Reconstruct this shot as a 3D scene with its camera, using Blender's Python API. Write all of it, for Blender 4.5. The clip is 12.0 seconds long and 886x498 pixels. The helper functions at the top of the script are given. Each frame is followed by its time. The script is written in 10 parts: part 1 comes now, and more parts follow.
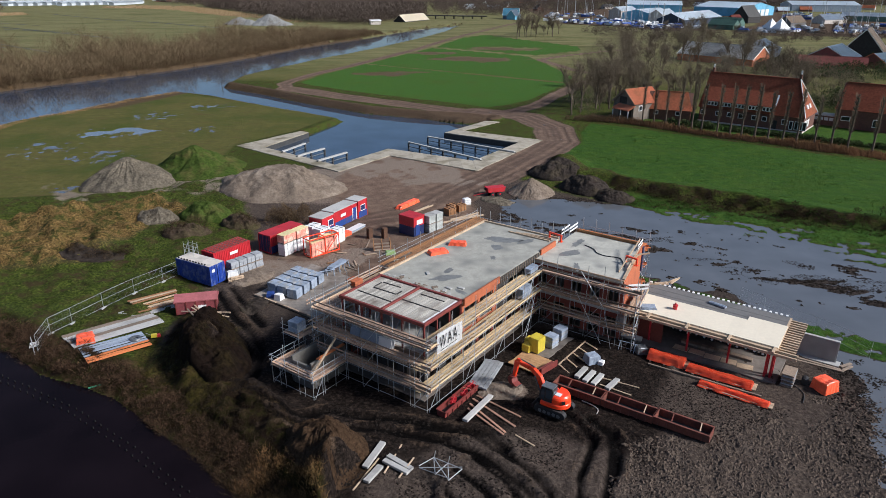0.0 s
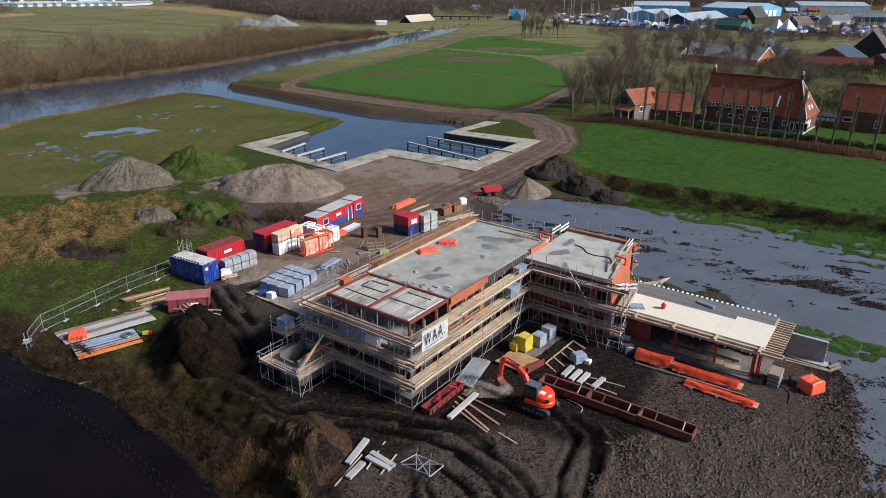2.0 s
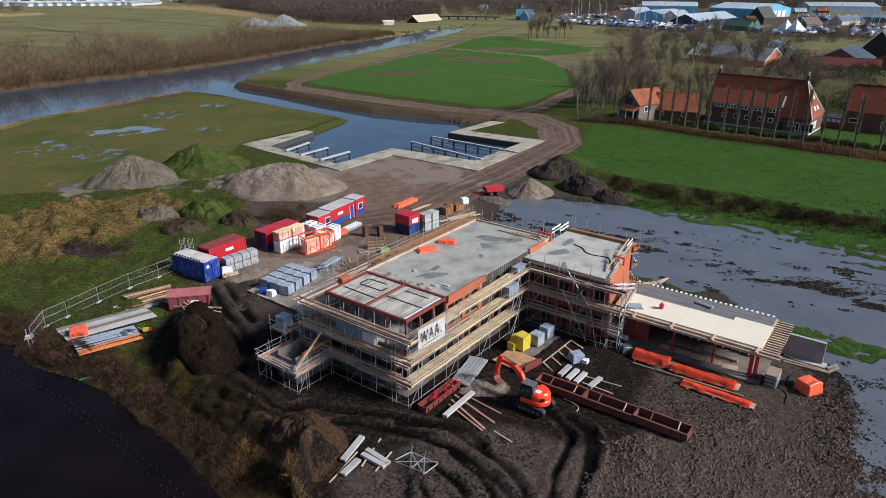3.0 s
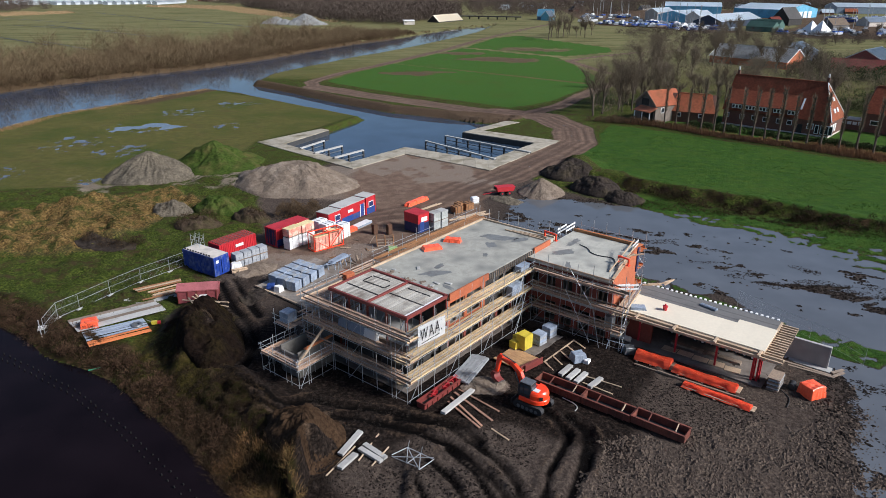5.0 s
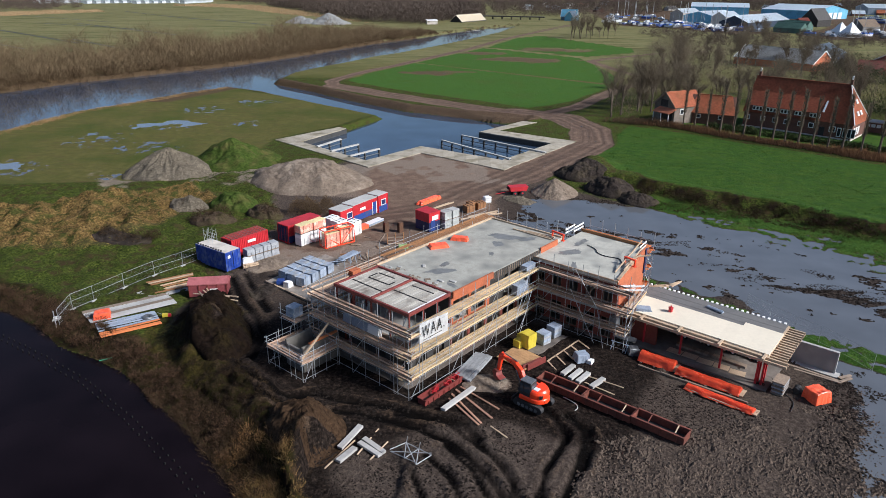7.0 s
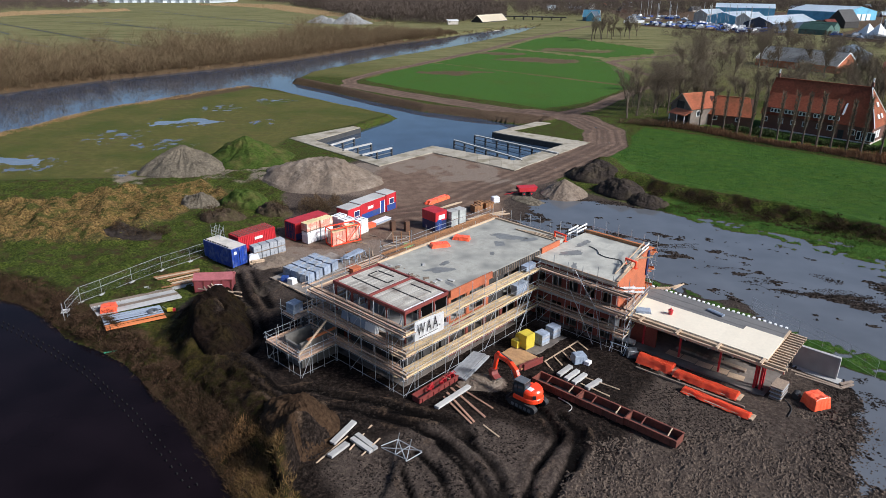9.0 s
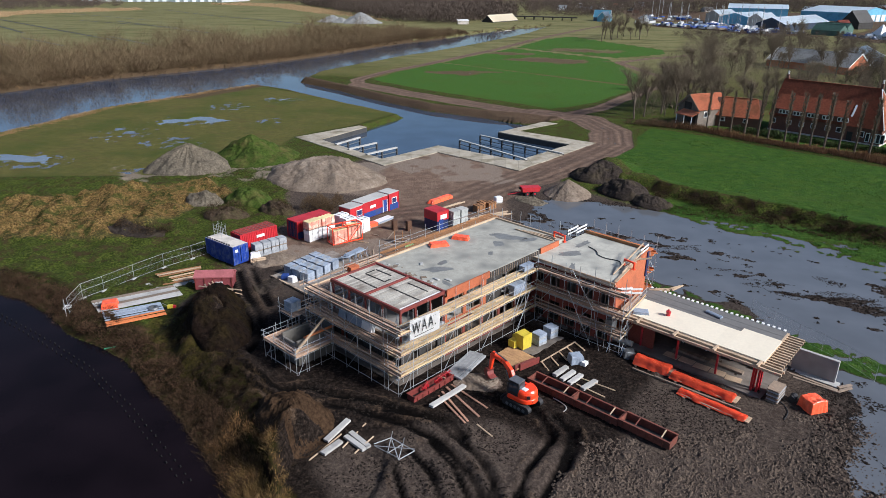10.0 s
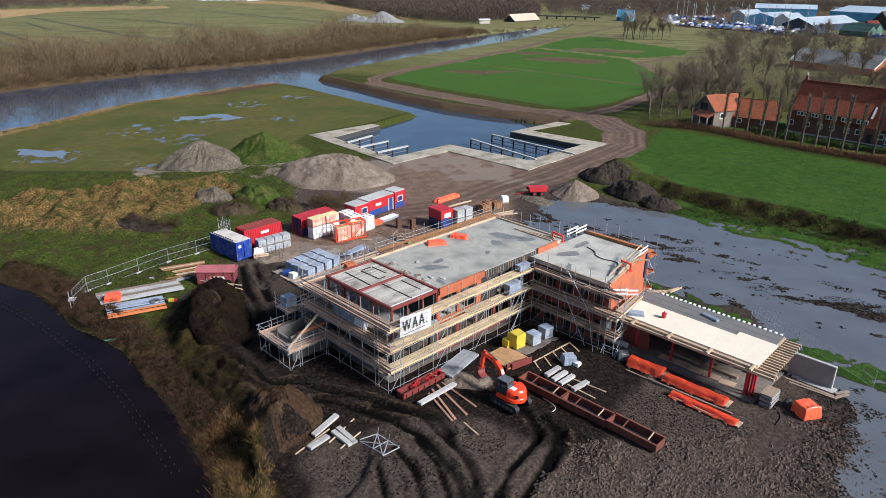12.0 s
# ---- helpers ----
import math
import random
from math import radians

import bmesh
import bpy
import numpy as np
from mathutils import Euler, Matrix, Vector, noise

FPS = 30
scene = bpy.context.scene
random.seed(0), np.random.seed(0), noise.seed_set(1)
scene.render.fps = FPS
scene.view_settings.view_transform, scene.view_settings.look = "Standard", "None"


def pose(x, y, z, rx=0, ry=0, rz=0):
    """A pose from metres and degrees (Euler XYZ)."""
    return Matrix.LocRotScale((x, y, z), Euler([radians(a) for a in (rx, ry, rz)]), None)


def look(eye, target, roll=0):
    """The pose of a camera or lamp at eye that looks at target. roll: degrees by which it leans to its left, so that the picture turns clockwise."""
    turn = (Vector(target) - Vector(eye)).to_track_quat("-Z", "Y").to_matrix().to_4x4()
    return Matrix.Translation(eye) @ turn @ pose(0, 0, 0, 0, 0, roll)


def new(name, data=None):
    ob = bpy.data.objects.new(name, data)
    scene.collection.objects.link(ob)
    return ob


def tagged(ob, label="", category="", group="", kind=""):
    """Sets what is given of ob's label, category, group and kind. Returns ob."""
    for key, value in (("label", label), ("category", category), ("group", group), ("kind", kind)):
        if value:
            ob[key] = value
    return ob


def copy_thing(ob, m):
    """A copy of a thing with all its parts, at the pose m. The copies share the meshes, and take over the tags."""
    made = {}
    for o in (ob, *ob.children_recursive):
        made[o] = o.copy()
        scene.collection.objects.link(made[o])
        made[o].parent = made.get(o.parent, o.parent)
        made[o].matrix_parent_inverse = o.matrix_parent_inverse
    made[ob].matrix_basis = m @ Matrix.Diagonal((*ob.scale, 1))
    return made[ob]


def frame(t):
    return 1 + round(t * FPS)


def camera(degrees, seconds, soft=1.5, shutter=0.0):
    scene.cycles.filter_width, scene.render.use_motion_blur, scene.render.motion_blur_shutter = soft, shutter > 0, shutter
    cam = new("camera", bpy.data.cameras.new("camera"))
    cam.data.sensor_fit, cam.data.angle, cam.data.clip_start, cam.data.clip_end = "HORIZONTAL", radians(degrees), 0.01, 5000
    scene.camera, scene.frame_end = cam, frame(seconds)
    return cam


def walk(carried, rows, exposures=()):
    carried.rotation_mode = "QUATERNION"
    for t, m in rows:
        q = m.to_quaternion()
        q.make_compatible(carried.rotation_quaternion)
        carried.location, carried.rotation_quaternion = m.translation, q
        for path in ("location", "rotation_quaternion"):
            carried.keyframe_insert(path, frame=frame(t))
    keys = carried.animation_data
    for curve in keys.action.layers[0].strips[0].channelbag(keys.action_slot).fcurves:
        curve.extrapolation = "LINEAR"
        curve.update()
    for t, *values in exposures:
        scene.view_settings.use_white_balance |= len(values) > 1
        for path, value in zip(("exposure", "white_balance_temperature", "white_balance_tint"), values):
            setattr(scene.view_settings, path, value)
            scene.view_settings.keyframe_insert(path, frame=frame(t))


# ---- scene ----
cam = camera(66.43, 12.0, soft=0.5)
PATH = [
    (0, (0.655, 0.251, 36.569), 0.847, -21.806, 0.271),
    (0.5, (1.145, 0.172, 36.569), 0.967, -21.792, 0.242),
    (1, (1.643, 0.093, 36.562), 1.056, -21.771, 0.226),
    (1.5, (2.147, -0.004, 36.545), 1.177, -21.761, 0.207),
    (2, (2.641, -0.114, 36.527), 1.510, -21.747, 0.222),
    (2.5, (3.110, -0.223, 36.508), 1.893, -21.746, 0.270),
    (3, (3.558, -0.327, 36.498), 2.146, -21.746, 0.282),
    (5, (5.248, -0.697, 36.529), 3.917, -21.780, 0.396),
    (5.5, (5.661, -0.799, 36.531), 4.317, -21.791, 0.429),
    (6, (6.074, -0.899, 36.530), 4.808, -21.794, 0.482),
    (6.5, (6.504, -0.981, 36.526), 5.275, -21.792, 0.488),
    (7, (6.980, -1.032, 36.529), 5.879, -21.803, 0.513),
    (9, (9.212, -1.087, 36.558), 7.741, -21.812, 0.587),
    (9.5, (9.843, -1.065, 36.566), 8.113, -21.836, 0.645),
    (10, (10.512, -1.012, 36.577), 8.651, -21.837, 0.699),
    (10.5, (11.192, -0.947, 36.584), 9.188, -21.851, 0.701),
    (11, (11.876, -0.882, 36.588), 9.892, -21.858, 0.754),
    (11.5, (12.575, -0.816, 36.593), 10.346, -21.871, 0.769),
    (12, (13.287, -0.748, 36.594), 10.616, -21.922, 0.790),
]
walk(cam, [(t, pose(*eye, 90 + pitch, 0, yaw) @ pose(0, 0, 0, 0, 0, lean)) for t, eye, yaw, pitch, lean in PATH],
     [(0, 0.16, 5750, 12), (3, 0.16, 5750, 12), (5.5, 0.22, 5750, 12), (7, 0.30, 5750, 12), (9.5, 0.31, 5750, 12), (10.5, 0.32, 5750, 12), (12, 0.42, 5750, 12)])

# ---- world, sun ----
SUN_AZ, SUN_EL = 108.0, 34.0          # degrees clockwise from +y, and up
world = bpy.data.worlds.new("sky")
scene.world = world
world.use_nodes = True
wn = world.node_tree.nodes
wsky = wn.new("ShaderNodeTexSky")
wsky.sky_type = "NISHITA"
wsky.sun_disc = False
wsky.sun_elevation, wsky.sun_rotation = radians(SUN_EL), radians(SUN_AZ)
wsky.air_density, wsky.dust_density, wsky.ozone_density = 1.0, 1.3, 1.2
world.node_tree.links.new(wsky.outputs[0], wn["Background"].inputs[0])
wn["Background"].inputs[1].default_value = 0.074
sun_data = bpy.data.lights.new("sun", "SUN")
sun_data.energy, sun_data.angle, sun_data.color = 5.1, radians(11), (1.0, 0.93, 0.82)
sun = new("sun", sun_data)
s_dir = Vector((math.sin(radians(SUN_AZ)) * math.cos(radians(SUN_EL)), math.cos(radians(SUN_AZ)) * math.cos(radians(SUN_EL)), math.sin(radians(SUN_EL))))
sun.matrix_world = look(s_dir * 300, (0, 0, 0))


# ---- materials ----
def nodes_of(name, rough=0.8, metal=0.0):
    m = bpy.data.materials.new(name)
    m.use_nodes = True
    t = m.node_tree
    p = t.nodes["Principled BSDF"]
    p.inputs["Roughness"].default_value, p.inputs["Metallic"].default_value = rough, metal
    return m, t, p


def link(t, a, b):
    t.links.new(a, b)


def noise_node(t, scale, detail=4.0, rough=0.6, coord=None, stretch=None):
    n = t.nodes.new("ShaderNodeTexNoise")
    n.inputs["Scale"].default_value, n.inputs["Detail"].default_value, n.inputs["Roughness"].default_value = scale, detail, rough
    if coord is not None:
        if stretch:
            mp = t.nodes.new("ShaderNodeMapping")
            mp.inputs["Scale"].default_value = stretch
            link(t, coord, mp.inputs[0])
            coord = mp.outputs[0]
        link(t, coord, n.inputs["Vector"])
    return n.outputs["Fac"]


def ramp(t, fac, stops):
    r = t.nodes.new("ShaderNodeValToRGB")
    while len(r.color_ramp.elements) < len(stops):
        r.color_ramp.elements.new(0.5)
    for e, (pos, col) in zip(r.color_ramp.elements, stops):
        e.position, e.color = pos, (*col, 1)
    link(t, fac, r.inputs[0])
    return r.outputs[0]


def mix(t, fac, a, b, blend="MIX"):
    n = t.nodes.new("ShaderNodeMix")
    n.data_type, n.blend_type = "RGBA", blend
    for sock, v in ((n.inputs[0], fac), (n.inputs[6], a), (n.inputs[7], b)):
        if isinstance(v, (int, float)):
            sock.default_value = v
        elif isinstance(v, tuple):
            sock.default_value = (*v, 1)
        else:
            link(t, v, sock)
    return n.outputs[2]


def mathn(t, op, a, b=0.0, c=None, clamp=False):
    n = t.nodes.new("ShaderNodeMath")
    n.operation, n.use_clamp = op, clamp
    for sock, v in zip(n.inputs, (a, b, c)):
        if v is None:
            continue
        if isinstance(v, (int, float)):
            sock.default_value = v
        else:
            link(t, v, sock)
    return n.outputs[0]


def bump(t, p, height, strength, dist):
    b = t.nodes.new("ShaderNodeBump")
    b.inputs["Strength"].default_value, b.inputs["Distance"].default_value = strength, dist
    link(t, height, b.inputs["Height"])
    link(t, b.outputs[0], p.inputs["Normal"])


def shade(c, k):
    return tuple(min(1.0, v * k) for v in c)


MATS = {}


def surf(name, col, rough=0.8, metal=0.0, vary=0.25, fine=9.0, coarse=0.8, dirt=None, dirt_amt=0.35, relief=0.02, by_object=0.12, stretch=None):
    """A worn surface: colour that varies at two scales and from piece to piece, with stains and a fine relief."""
    if name in MATS:
        return MATS[name]
    m, t, p = nodes_of(name, rough, metal)
    geo = t.nodes.new("ShaderNodeNewGeometry")
    tc = t.nodes.new("ShaderNodeTexCoord")
    pos = tc.outputs["Object"] if stretch else geo.outputs["Position"]
    a = noise_node(t, fine, 5, 0.65, pos, stretch)
    b = noise_node(t, coarse, 3, 0.55, geo.outputs["Position"])
    c1 = ramp(t, a, [(0.3, shade(col, 1 - vary)), (0.7, shade(col, 1 + vary * 0.7))])
    d = dirt or shade(col, 0.45)
    st = mathn(t, "MULTIPLY", mathn(t, "SUBTRACT", b, 0.48, clamp=True), 6.0 * dirt_amt, clamp=True)
    c2 = mix(t, st, c1, d)
    oi = t.nodes.new("ShaderNodeObjectInfo")
    k = mathn(t, "MULTIPLY_ADD", oi.outputs["Random"], 2 * by_object, 1 - by_object)
    hsv = t.nodes.new("ShaderNodeHueSaturation")
    link(t, k, hsv.inputs["Value"])
    link(t, c2, hsv.inputs["Color"])
    link(t, hsv.outputs[0], p.inputs["Base Color"])
    r = mathn(t, "MULTIPLY_ADD", b, 0.25, rough - 0.12, clamp=True)
    link(t, r, p.inputs["Roughness"])
    if relief:
        bump(t, p, a, 0.5, relief)
    MATS[name] = m
    return m


M_CONCRETE = surf("pale concrete", (0.42, 0.41, 0.39), 0.85, vary=0.14, fine=3.5, coarse=0.35, dirt=(0.22, 0.21, 0.2), dirt_amt=0.4)
M_SLAB = surf("fresh slab concrete", (0.40, 0.388, 0.335), 0.75, vary=0.22, fine=1.6, coarse=0.4, dirt=(0.19, 0.19, 0.175), dirt_amt=0.6)
M_GREYBLOCK = surf("grey block", (0.34, 0.355, 0.375), 0.85, vary=0.25, fine=6)
M_WOOD = surf("new planks", (0.60, 0.45, 0.26), 0.75, vary=0.25, fine=7, coarse=0.7, dirt=(0.3, 0.2, 0.11), by_object=0.22)
M_WOODGREY = surf("weathered boards", (0.25, 0.19, 0.14), 0.85, vary=0.3, fine=7, coarse=0.7, dirt=(0.14, 0.11, 0.09), by_object=0.25)
M_WOODPALE = surf("pale timber", (0.50, 0.37, 0.25), 0.7, vary=0.2, fine=8, by_object=0.15)
M_WOODBROWN = surf("brown timber", (0.30, 0.145, 0.06), 0.8, vary=0.3, fine=6, by_object=0.2)
M_GALV = surf("galvanised tube", (0.50, 0.52, 0.54), 0.45, 0.55, vary=0.2, fine=8, by_object=0.2, relief=0)
M_BRICK = surf("orange brick", (0.42, 0.12, 0.05), 0.85, vary=0.2, fine=5, coarse=0.7, dirt=(0.2, 0.07, 0.04), by_object=0.14)
M_BRICKRED = surf("red brick", (0.215, 0.05, 0.033), 0.85, vary=0.2, fine=5, coarse=0.7, dirt=(0.12, 0.035, 0.03), by_object=0.16)
M_REDSTEEL = surf("red oxide steel", (0.18, 0.034, 0.028), 0.6, vary=0.3, fine=4, coarse=0.9, dirt=(0.1, 0.035, 0.025))
M_RUST = surf("rusty formwork", (0.17, 0.05, 0.032), 0.75, vary=0.35, fine=4, coarse=0.8, dirt=(0.07, 0.03, 0.022), dirt_amt=0.6)
M_RED = surf("red paint", (0.48, 0.022, 0.03), 0.45, vary=0.15, fine=5, coarse=0.6, dirt=(0.22, 0.02, 0.025))
M_BLUE = surf("blue paint", (0.022, 0.055, 0.22), 0.5, vary=0.2, fine=4, coarse=0.7, dirt=(0.08, 0.07, 0.09), dirt_amt=0.5)
M_DKBLUE = surf("dark blue paint", (0.016, 0.03, 0.11), 0.5, vary=0.2, fine=4, coarse=0.7)
M_WHITE = surf("white sheet", (0.78, 0.78, 0.77), 0.6, vary=0.06, fine=4, coarse=0.6, dirt=(0.5, 0.5, 0.48), dirt_amt=0.2, relief=0)
M_CREAM = surf("cream board", (0.76, 0.68, 0.535), 0.75, vary=0.05, fine=3, coarse=0.4, dirt=(0.62, 0.55, 0.44), dirt_amt=0.2, relief=0, by_object=0.02)
M_ROOFGREY = surf("grey roofing", (0.16, 0.155, 0.15), 0.85, vary=0.12, fine=5, coarse=0.5, dirt=(0.1, 0.1, 0.1))
M_ORANGE = surf("orange sheet", (1.0, 0.135, 0.055), 0.3, vary=0.15, fine=2.5, coarse=0.9, dirt=(0.6, 0.075, 0.03), dirt_amt=0.3, relief=0.12)
M_ORANGEPAINT = surf("orange paint", (0.85, 0.065, 0.02), 0.35, vary=0.08, fine=4, coarse=0.9, dirt=(0.4, 0.05, 0.03), dirt_amt=0.2, relief=0)
M_ORANGEWOOD = surf("orange panels", (0.62, 0.19, 0.06), 0.7, vary=0.2, fine=5, by_object=0.2)
M_MUDCONC = surf("muddy concrete", (0.17, 0.145, 0.125), 0.85, vary=0.3, fine=2.0, coarse=0.5, dirt=(0.075, 0.06, 0.05), dirt_amt=0.6)
M_YELLOW = surf("yellow film", (0.62, 0.50, 0.05), 0.4, vary=0.12, fine=4, coarse=1.1, dirt=(0.5, 0.36, 0.03), dirt_amt=0.25, relief=0.03)
M_BLUEGREY = surf("blue grey packs", (0.30, 0.35, 0.43), 0.6, vary=0.2, fine=6, by_object=0.15)
M_BLACK = surf("black rubber", (0.02, 0.02, 0.022), 0.7, vary=0.3, fine=6)
# near black: shade of rooms and openings put into colour, also plain dark parts
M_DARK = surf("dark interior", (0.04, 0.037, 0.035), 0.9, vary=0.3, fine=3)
M_STEEL = surf("grey steel", (0.2, 0.21, 0.22), 0.5, 0.6, vary=0.2, fine=5)
M_TILE = surf("orange roof tile", (0.52, 0.165, 0.078), 0.85, vary=0.3, fine=1.6, coarse=0.25, dirt=(0.24, 0.12, 0.055), dirt_amt=0.5, relief=0.05)
M_OLDBRICK = surf("old brown brick", (0.15, 0.07, 0.05), 0.9, vary=0.25, fine=3, coarse=0.5, dirt=(0.08, 0.045, 0.04))
M_SHEDROOF = surf("pale sheet roof", (0.30, 0.36, 0.44), 0.45, vary=0.15, fine=1.0, coarse=0.2, dirt=(0.2, 0.24, 0.3))
M_HALLBLUE = surf("light blue cladding", (0.15, 0.42, 0.60), 0.6, vary=0.15, fine=0.6, coarse=0.12)
M_HALLROOF = surf("pale blue roof", (0.66, 0.74, 0.80), 0.5, vary=0.1, fine=0.6, coarse=0.1, dirt=(0.5, 0.6, 0.68))
M_PLASTER = surf("pale plaster", (0.55, 0.50, 0.44), 0.85, vary=0.12, fine=2)
M_BARK = surf("bark", (0.105, 0.080, 0.058), 0.95, vary=0.35, fine=6, by_object=0.2)
M_GREEN = surf("green plastic", (0.05, 0.30, 0.16), 0.5, vary=0.1)


# ---- ground ----
def lattice(ix, iy, seed):
    h = (ix.astype(np.int64) * 374761393 + iy.astype(np.int64) * 668265263 + seed * 974711) & 0x7FFFFFFF
    h = ((h ^ (h >> 13)) * 1274126177) & 0x7FFFFFFF
    return ((h ^ (h >> 16)) & 0xFFFF) / 65535.0


def vnoise(x, y, seed=0):
    ix, iy = np.floor(x), np.floor(y)
    fx, fy = x - ix, y - iy
    fx, fy = fx * fx * (3 - 2 * fx), fy * fy * (3 - 2 * fy)
    a, b = lattice(ix, iy, seed), lattice(ix + 1, iy, seed)
    c, d = lattice(ix, iy + 1, seed), lattice(ix + 1, iy + 1, seed)
    return (a * (1 - fx) + b * fx) * (1 - fy) + (c * (1 - fx) + d * fx) * fy


def fbm(x, y, size, octaves=4, seed=0):
    """Noise from -1 to 1 whose largest lumps are size metres."""
    out, amp, tot = 0.0, 1.0, 0.0
    for k in range(octaves):
        f = 2 ** k / size
        out = out + amp * (vnoise(x * f + 17.3 * k, y * f - 9.1 * k, seed + k) * 2 - 1)
        tot, amp = tot + amp, amp * 0.55
    return out / tot


def seg_dist(X, Y, pts, closed=False):
    best = np.full(X.shape, 1e9)
    n = len(pts)
    for i in range(n if closed else n - 1):
        (x0, y0), (x1, y1) = pts[i], pts[(i + 1) % n]
        dx, dy = x1 - x0, y1 - y0
        t = np.clip(((X - x0) * dx + (Y - y0) * dy) / (dx * dx + dy * dy + 1e-9), 0, 1)
        best = np.minimum(best, (X - x0 - t * dx) ** 2 + (Y - y0 - t * dy) ** 2)
    return np.sqrt(best)


def inside(X, Y, pts):
    out = np.zeros(X.shape, bool)
    n = len(pts)
    for i in range(n):
        (x0, y0), (x1, y1) = pts[i], pts[(i + 1) % n]
        if y0 != y1:
            out ^= ((y0 > Y) != (y1 > Y)) & (X < (x1 - x0) * (Y - y0) / (y1 - y0) + x0)
    return out


def sdist(X, Y, pts):
    """Distance to an area's edge: negative inside."""
    d = seg_dist(X, Y, pts, True)
    return np.where(inside(X, Y, pts), -d, d)


def step(v, a, b):
    t = np.clip((v - a) / (b - a), 0, 1)
    return t * t * (3 - 2 * t)


WATER_Z, FLOOD_Z, MEADOW_Z = -0.9, -0.04, -0.06
# shorelines of the canal, its side channel and the basin
BANK_MEADOW = [(-150, 40), (-138, 90), (-127, 130), (-121, 160), (-120, 181.7), (-112, 197.4), (-104.4, 218.7), (-95, 236.2), (-78.3, 227), (-60, 212.4), (-42.3, 199), (-30, 189.5), (-36.3, 170.6)]
BASIN = [(-44.3, 155.2), (-24.6, 139.4), (-14.4, 153.8), (4.9, 143.6), (16.2, 162.0), (-1.2, 170.4), (9.4, 186.0), (1.6, 187.4)]
CHANNEL_BANK = [(-8, 193.5), (-25.6, 201.1), (-46.6, 217.5), (-64.5, 234), (-82.9, 249), (-84.4, 258), (-85, 275), (-81, 292), (-74, 312), (-66, 340), (-56, 364), (-42, 404), (-27, 454), (-8, 524), (4, 600)]
CANAL_FAR = [(8, 612), (-14, 582), (-28, 561), (-45, 510), (-64, 455), (-80, 420), (-92, 383), (-99, 358), (-108, 330), (-122, 296), (-135, 275), (-147, 255), (-157, 238), (-166, 215), (-179, 180), (-200, 100), (-215, 40)]
CANAL = BANK_MEADOW + BASIN + CHANNEL_BANK + CANAL_FAR
DITCH = [(-140, 88), (-80, 73), (-57.7, 66.8), (-51.8, 65.5), (-46, 62.2), (-41.2, 58.5), (-35, 56.2), (-31.9, 54.8), (-26.5, 50.5), (-21, 46.6), (-17.2, 43), (-13.6, 39.5), (-11, 36.5), (-9, 32), (-8, 10), (-140, 10)]
FLOOD = [(6, 99), (12, 118), (27, 116), (38, 111), (51, 105), (63, 97.5), (98, 79), (98, 30), (33, 26), (32, 45), (36, 54), (40, 60), (40, 66), (33, 75), (26, 83), (17, 90)]
MEADOW = [(-119, 160), (-118, 182), (-95, 234), (-60, 210), (-33, 190), (-40, 172), (-50, 155), (-50, 132), (-60, 118), (-90, 110), (-125, 112)]
FIELD_A = [(-57, 256), (-39, 239.5), (-18.5, 226), (0, 214.5), (11.5, 205.5), (25, 221), (41.5, 256), (47.5, 278), (44, 310), (39, 342), (38, 352), (-12, 395), (-30, 345), (-42, 308), (-52, 280)]
FIELD_B = [(-10, 400), (42.5, 358), (70, 385), (72, 410), (55, 436), (22, 491), (5, 462)]
FIELD_C = [(-30, 430), (9, 480), (80, 452), (140, 560), (60, 640), (6, 540)]
FIELD_R = [(24, 147), (31, 158), (33, 172), (38, 183), (57, 171), (73, 158.5), (90, 146), (130, 118), (140, 80), (70, 101), (47, 116), (33, 126)]
FARM_LAWN = [(50, 190), (56, 181), (75, 169), (100, 156), (140, 130), (200, 190), (120, 240), (60, 215)]
SITE_ROAD = [(-20, 98), (-6, 105), (2, 121), (9, 131), (20, 150), (26, 162), (27, 178), (21, 193), (8, 200)]
TRACK_LOW = [(10, 196), (0, 201), (-17.6, 213), (-37.3, 226), (-58, 242)]
TRACK_FAR = [(-58, 242), (-62, 253), (-56, 281), (-45.5, 308), (-34, 344), (-19.5, 388), (-1, 461), (25, 541), (59, 637)]
TRACK_FARM = [(16, 198), (26, 211), (37, 236), (48, 258), (66, 283)]
TRACK_LOOP = [(66, 280), (53, 296), (47, 318), (42, 338), (48, 347), (60, 361), (80, 380), (110, 400)]
YARD = [(-27, 84), (-30, 92), (-20, 110), (-22, 133), (-13, 146), (6, 133), (3, 118), (6, 101), (0, 92), (-12, 78)]
SAND_APRON = [(-24, 112), (-23, 132), (-13, 146), (6, 132), (-2, 112)]
STRAW = [(-78, 96), (-62, 105), (-51, 115), (-44, 106), (-47, 95), (-50, 84), (-64, 80), (-80, 82)]
ROUGH = [(-90, 110), (-60, 116), (-48, 128), (-41, 128), (-32, 104), (-27, 88), (-29, 76), (-30, 64), (-24, 50), (-14, 41), (-30, 40), (-60, 60), (-90, 72)]
VERGE = [(27, 114), (38, 105.5), (46, 97.5), (53, 91), (60, 85), (80, 72), (100, 62), (106, 80), (86, 90), (66, 101), (47, 111), (32, 119)]
STRIP = [(20.5, 84), (26, 79.5), (31, 76), (36, 72), (41, 67.5), (46, 64)]
BANK_R = [(22.5, 133), (31, 127.5), (50, 115), (68, 104), (90, 92), (140, 66)]
PEAT = [(-27, 50), (-30, 58), (-29, 68), (-26, 80), (-20, 76), (-14, 62), (-2, 62), (8, 68), (18, 66), (24, 61), (20, 54), (17.5, 46), (14, 40), (11, 34), (-10, 30), (-20, 46)]
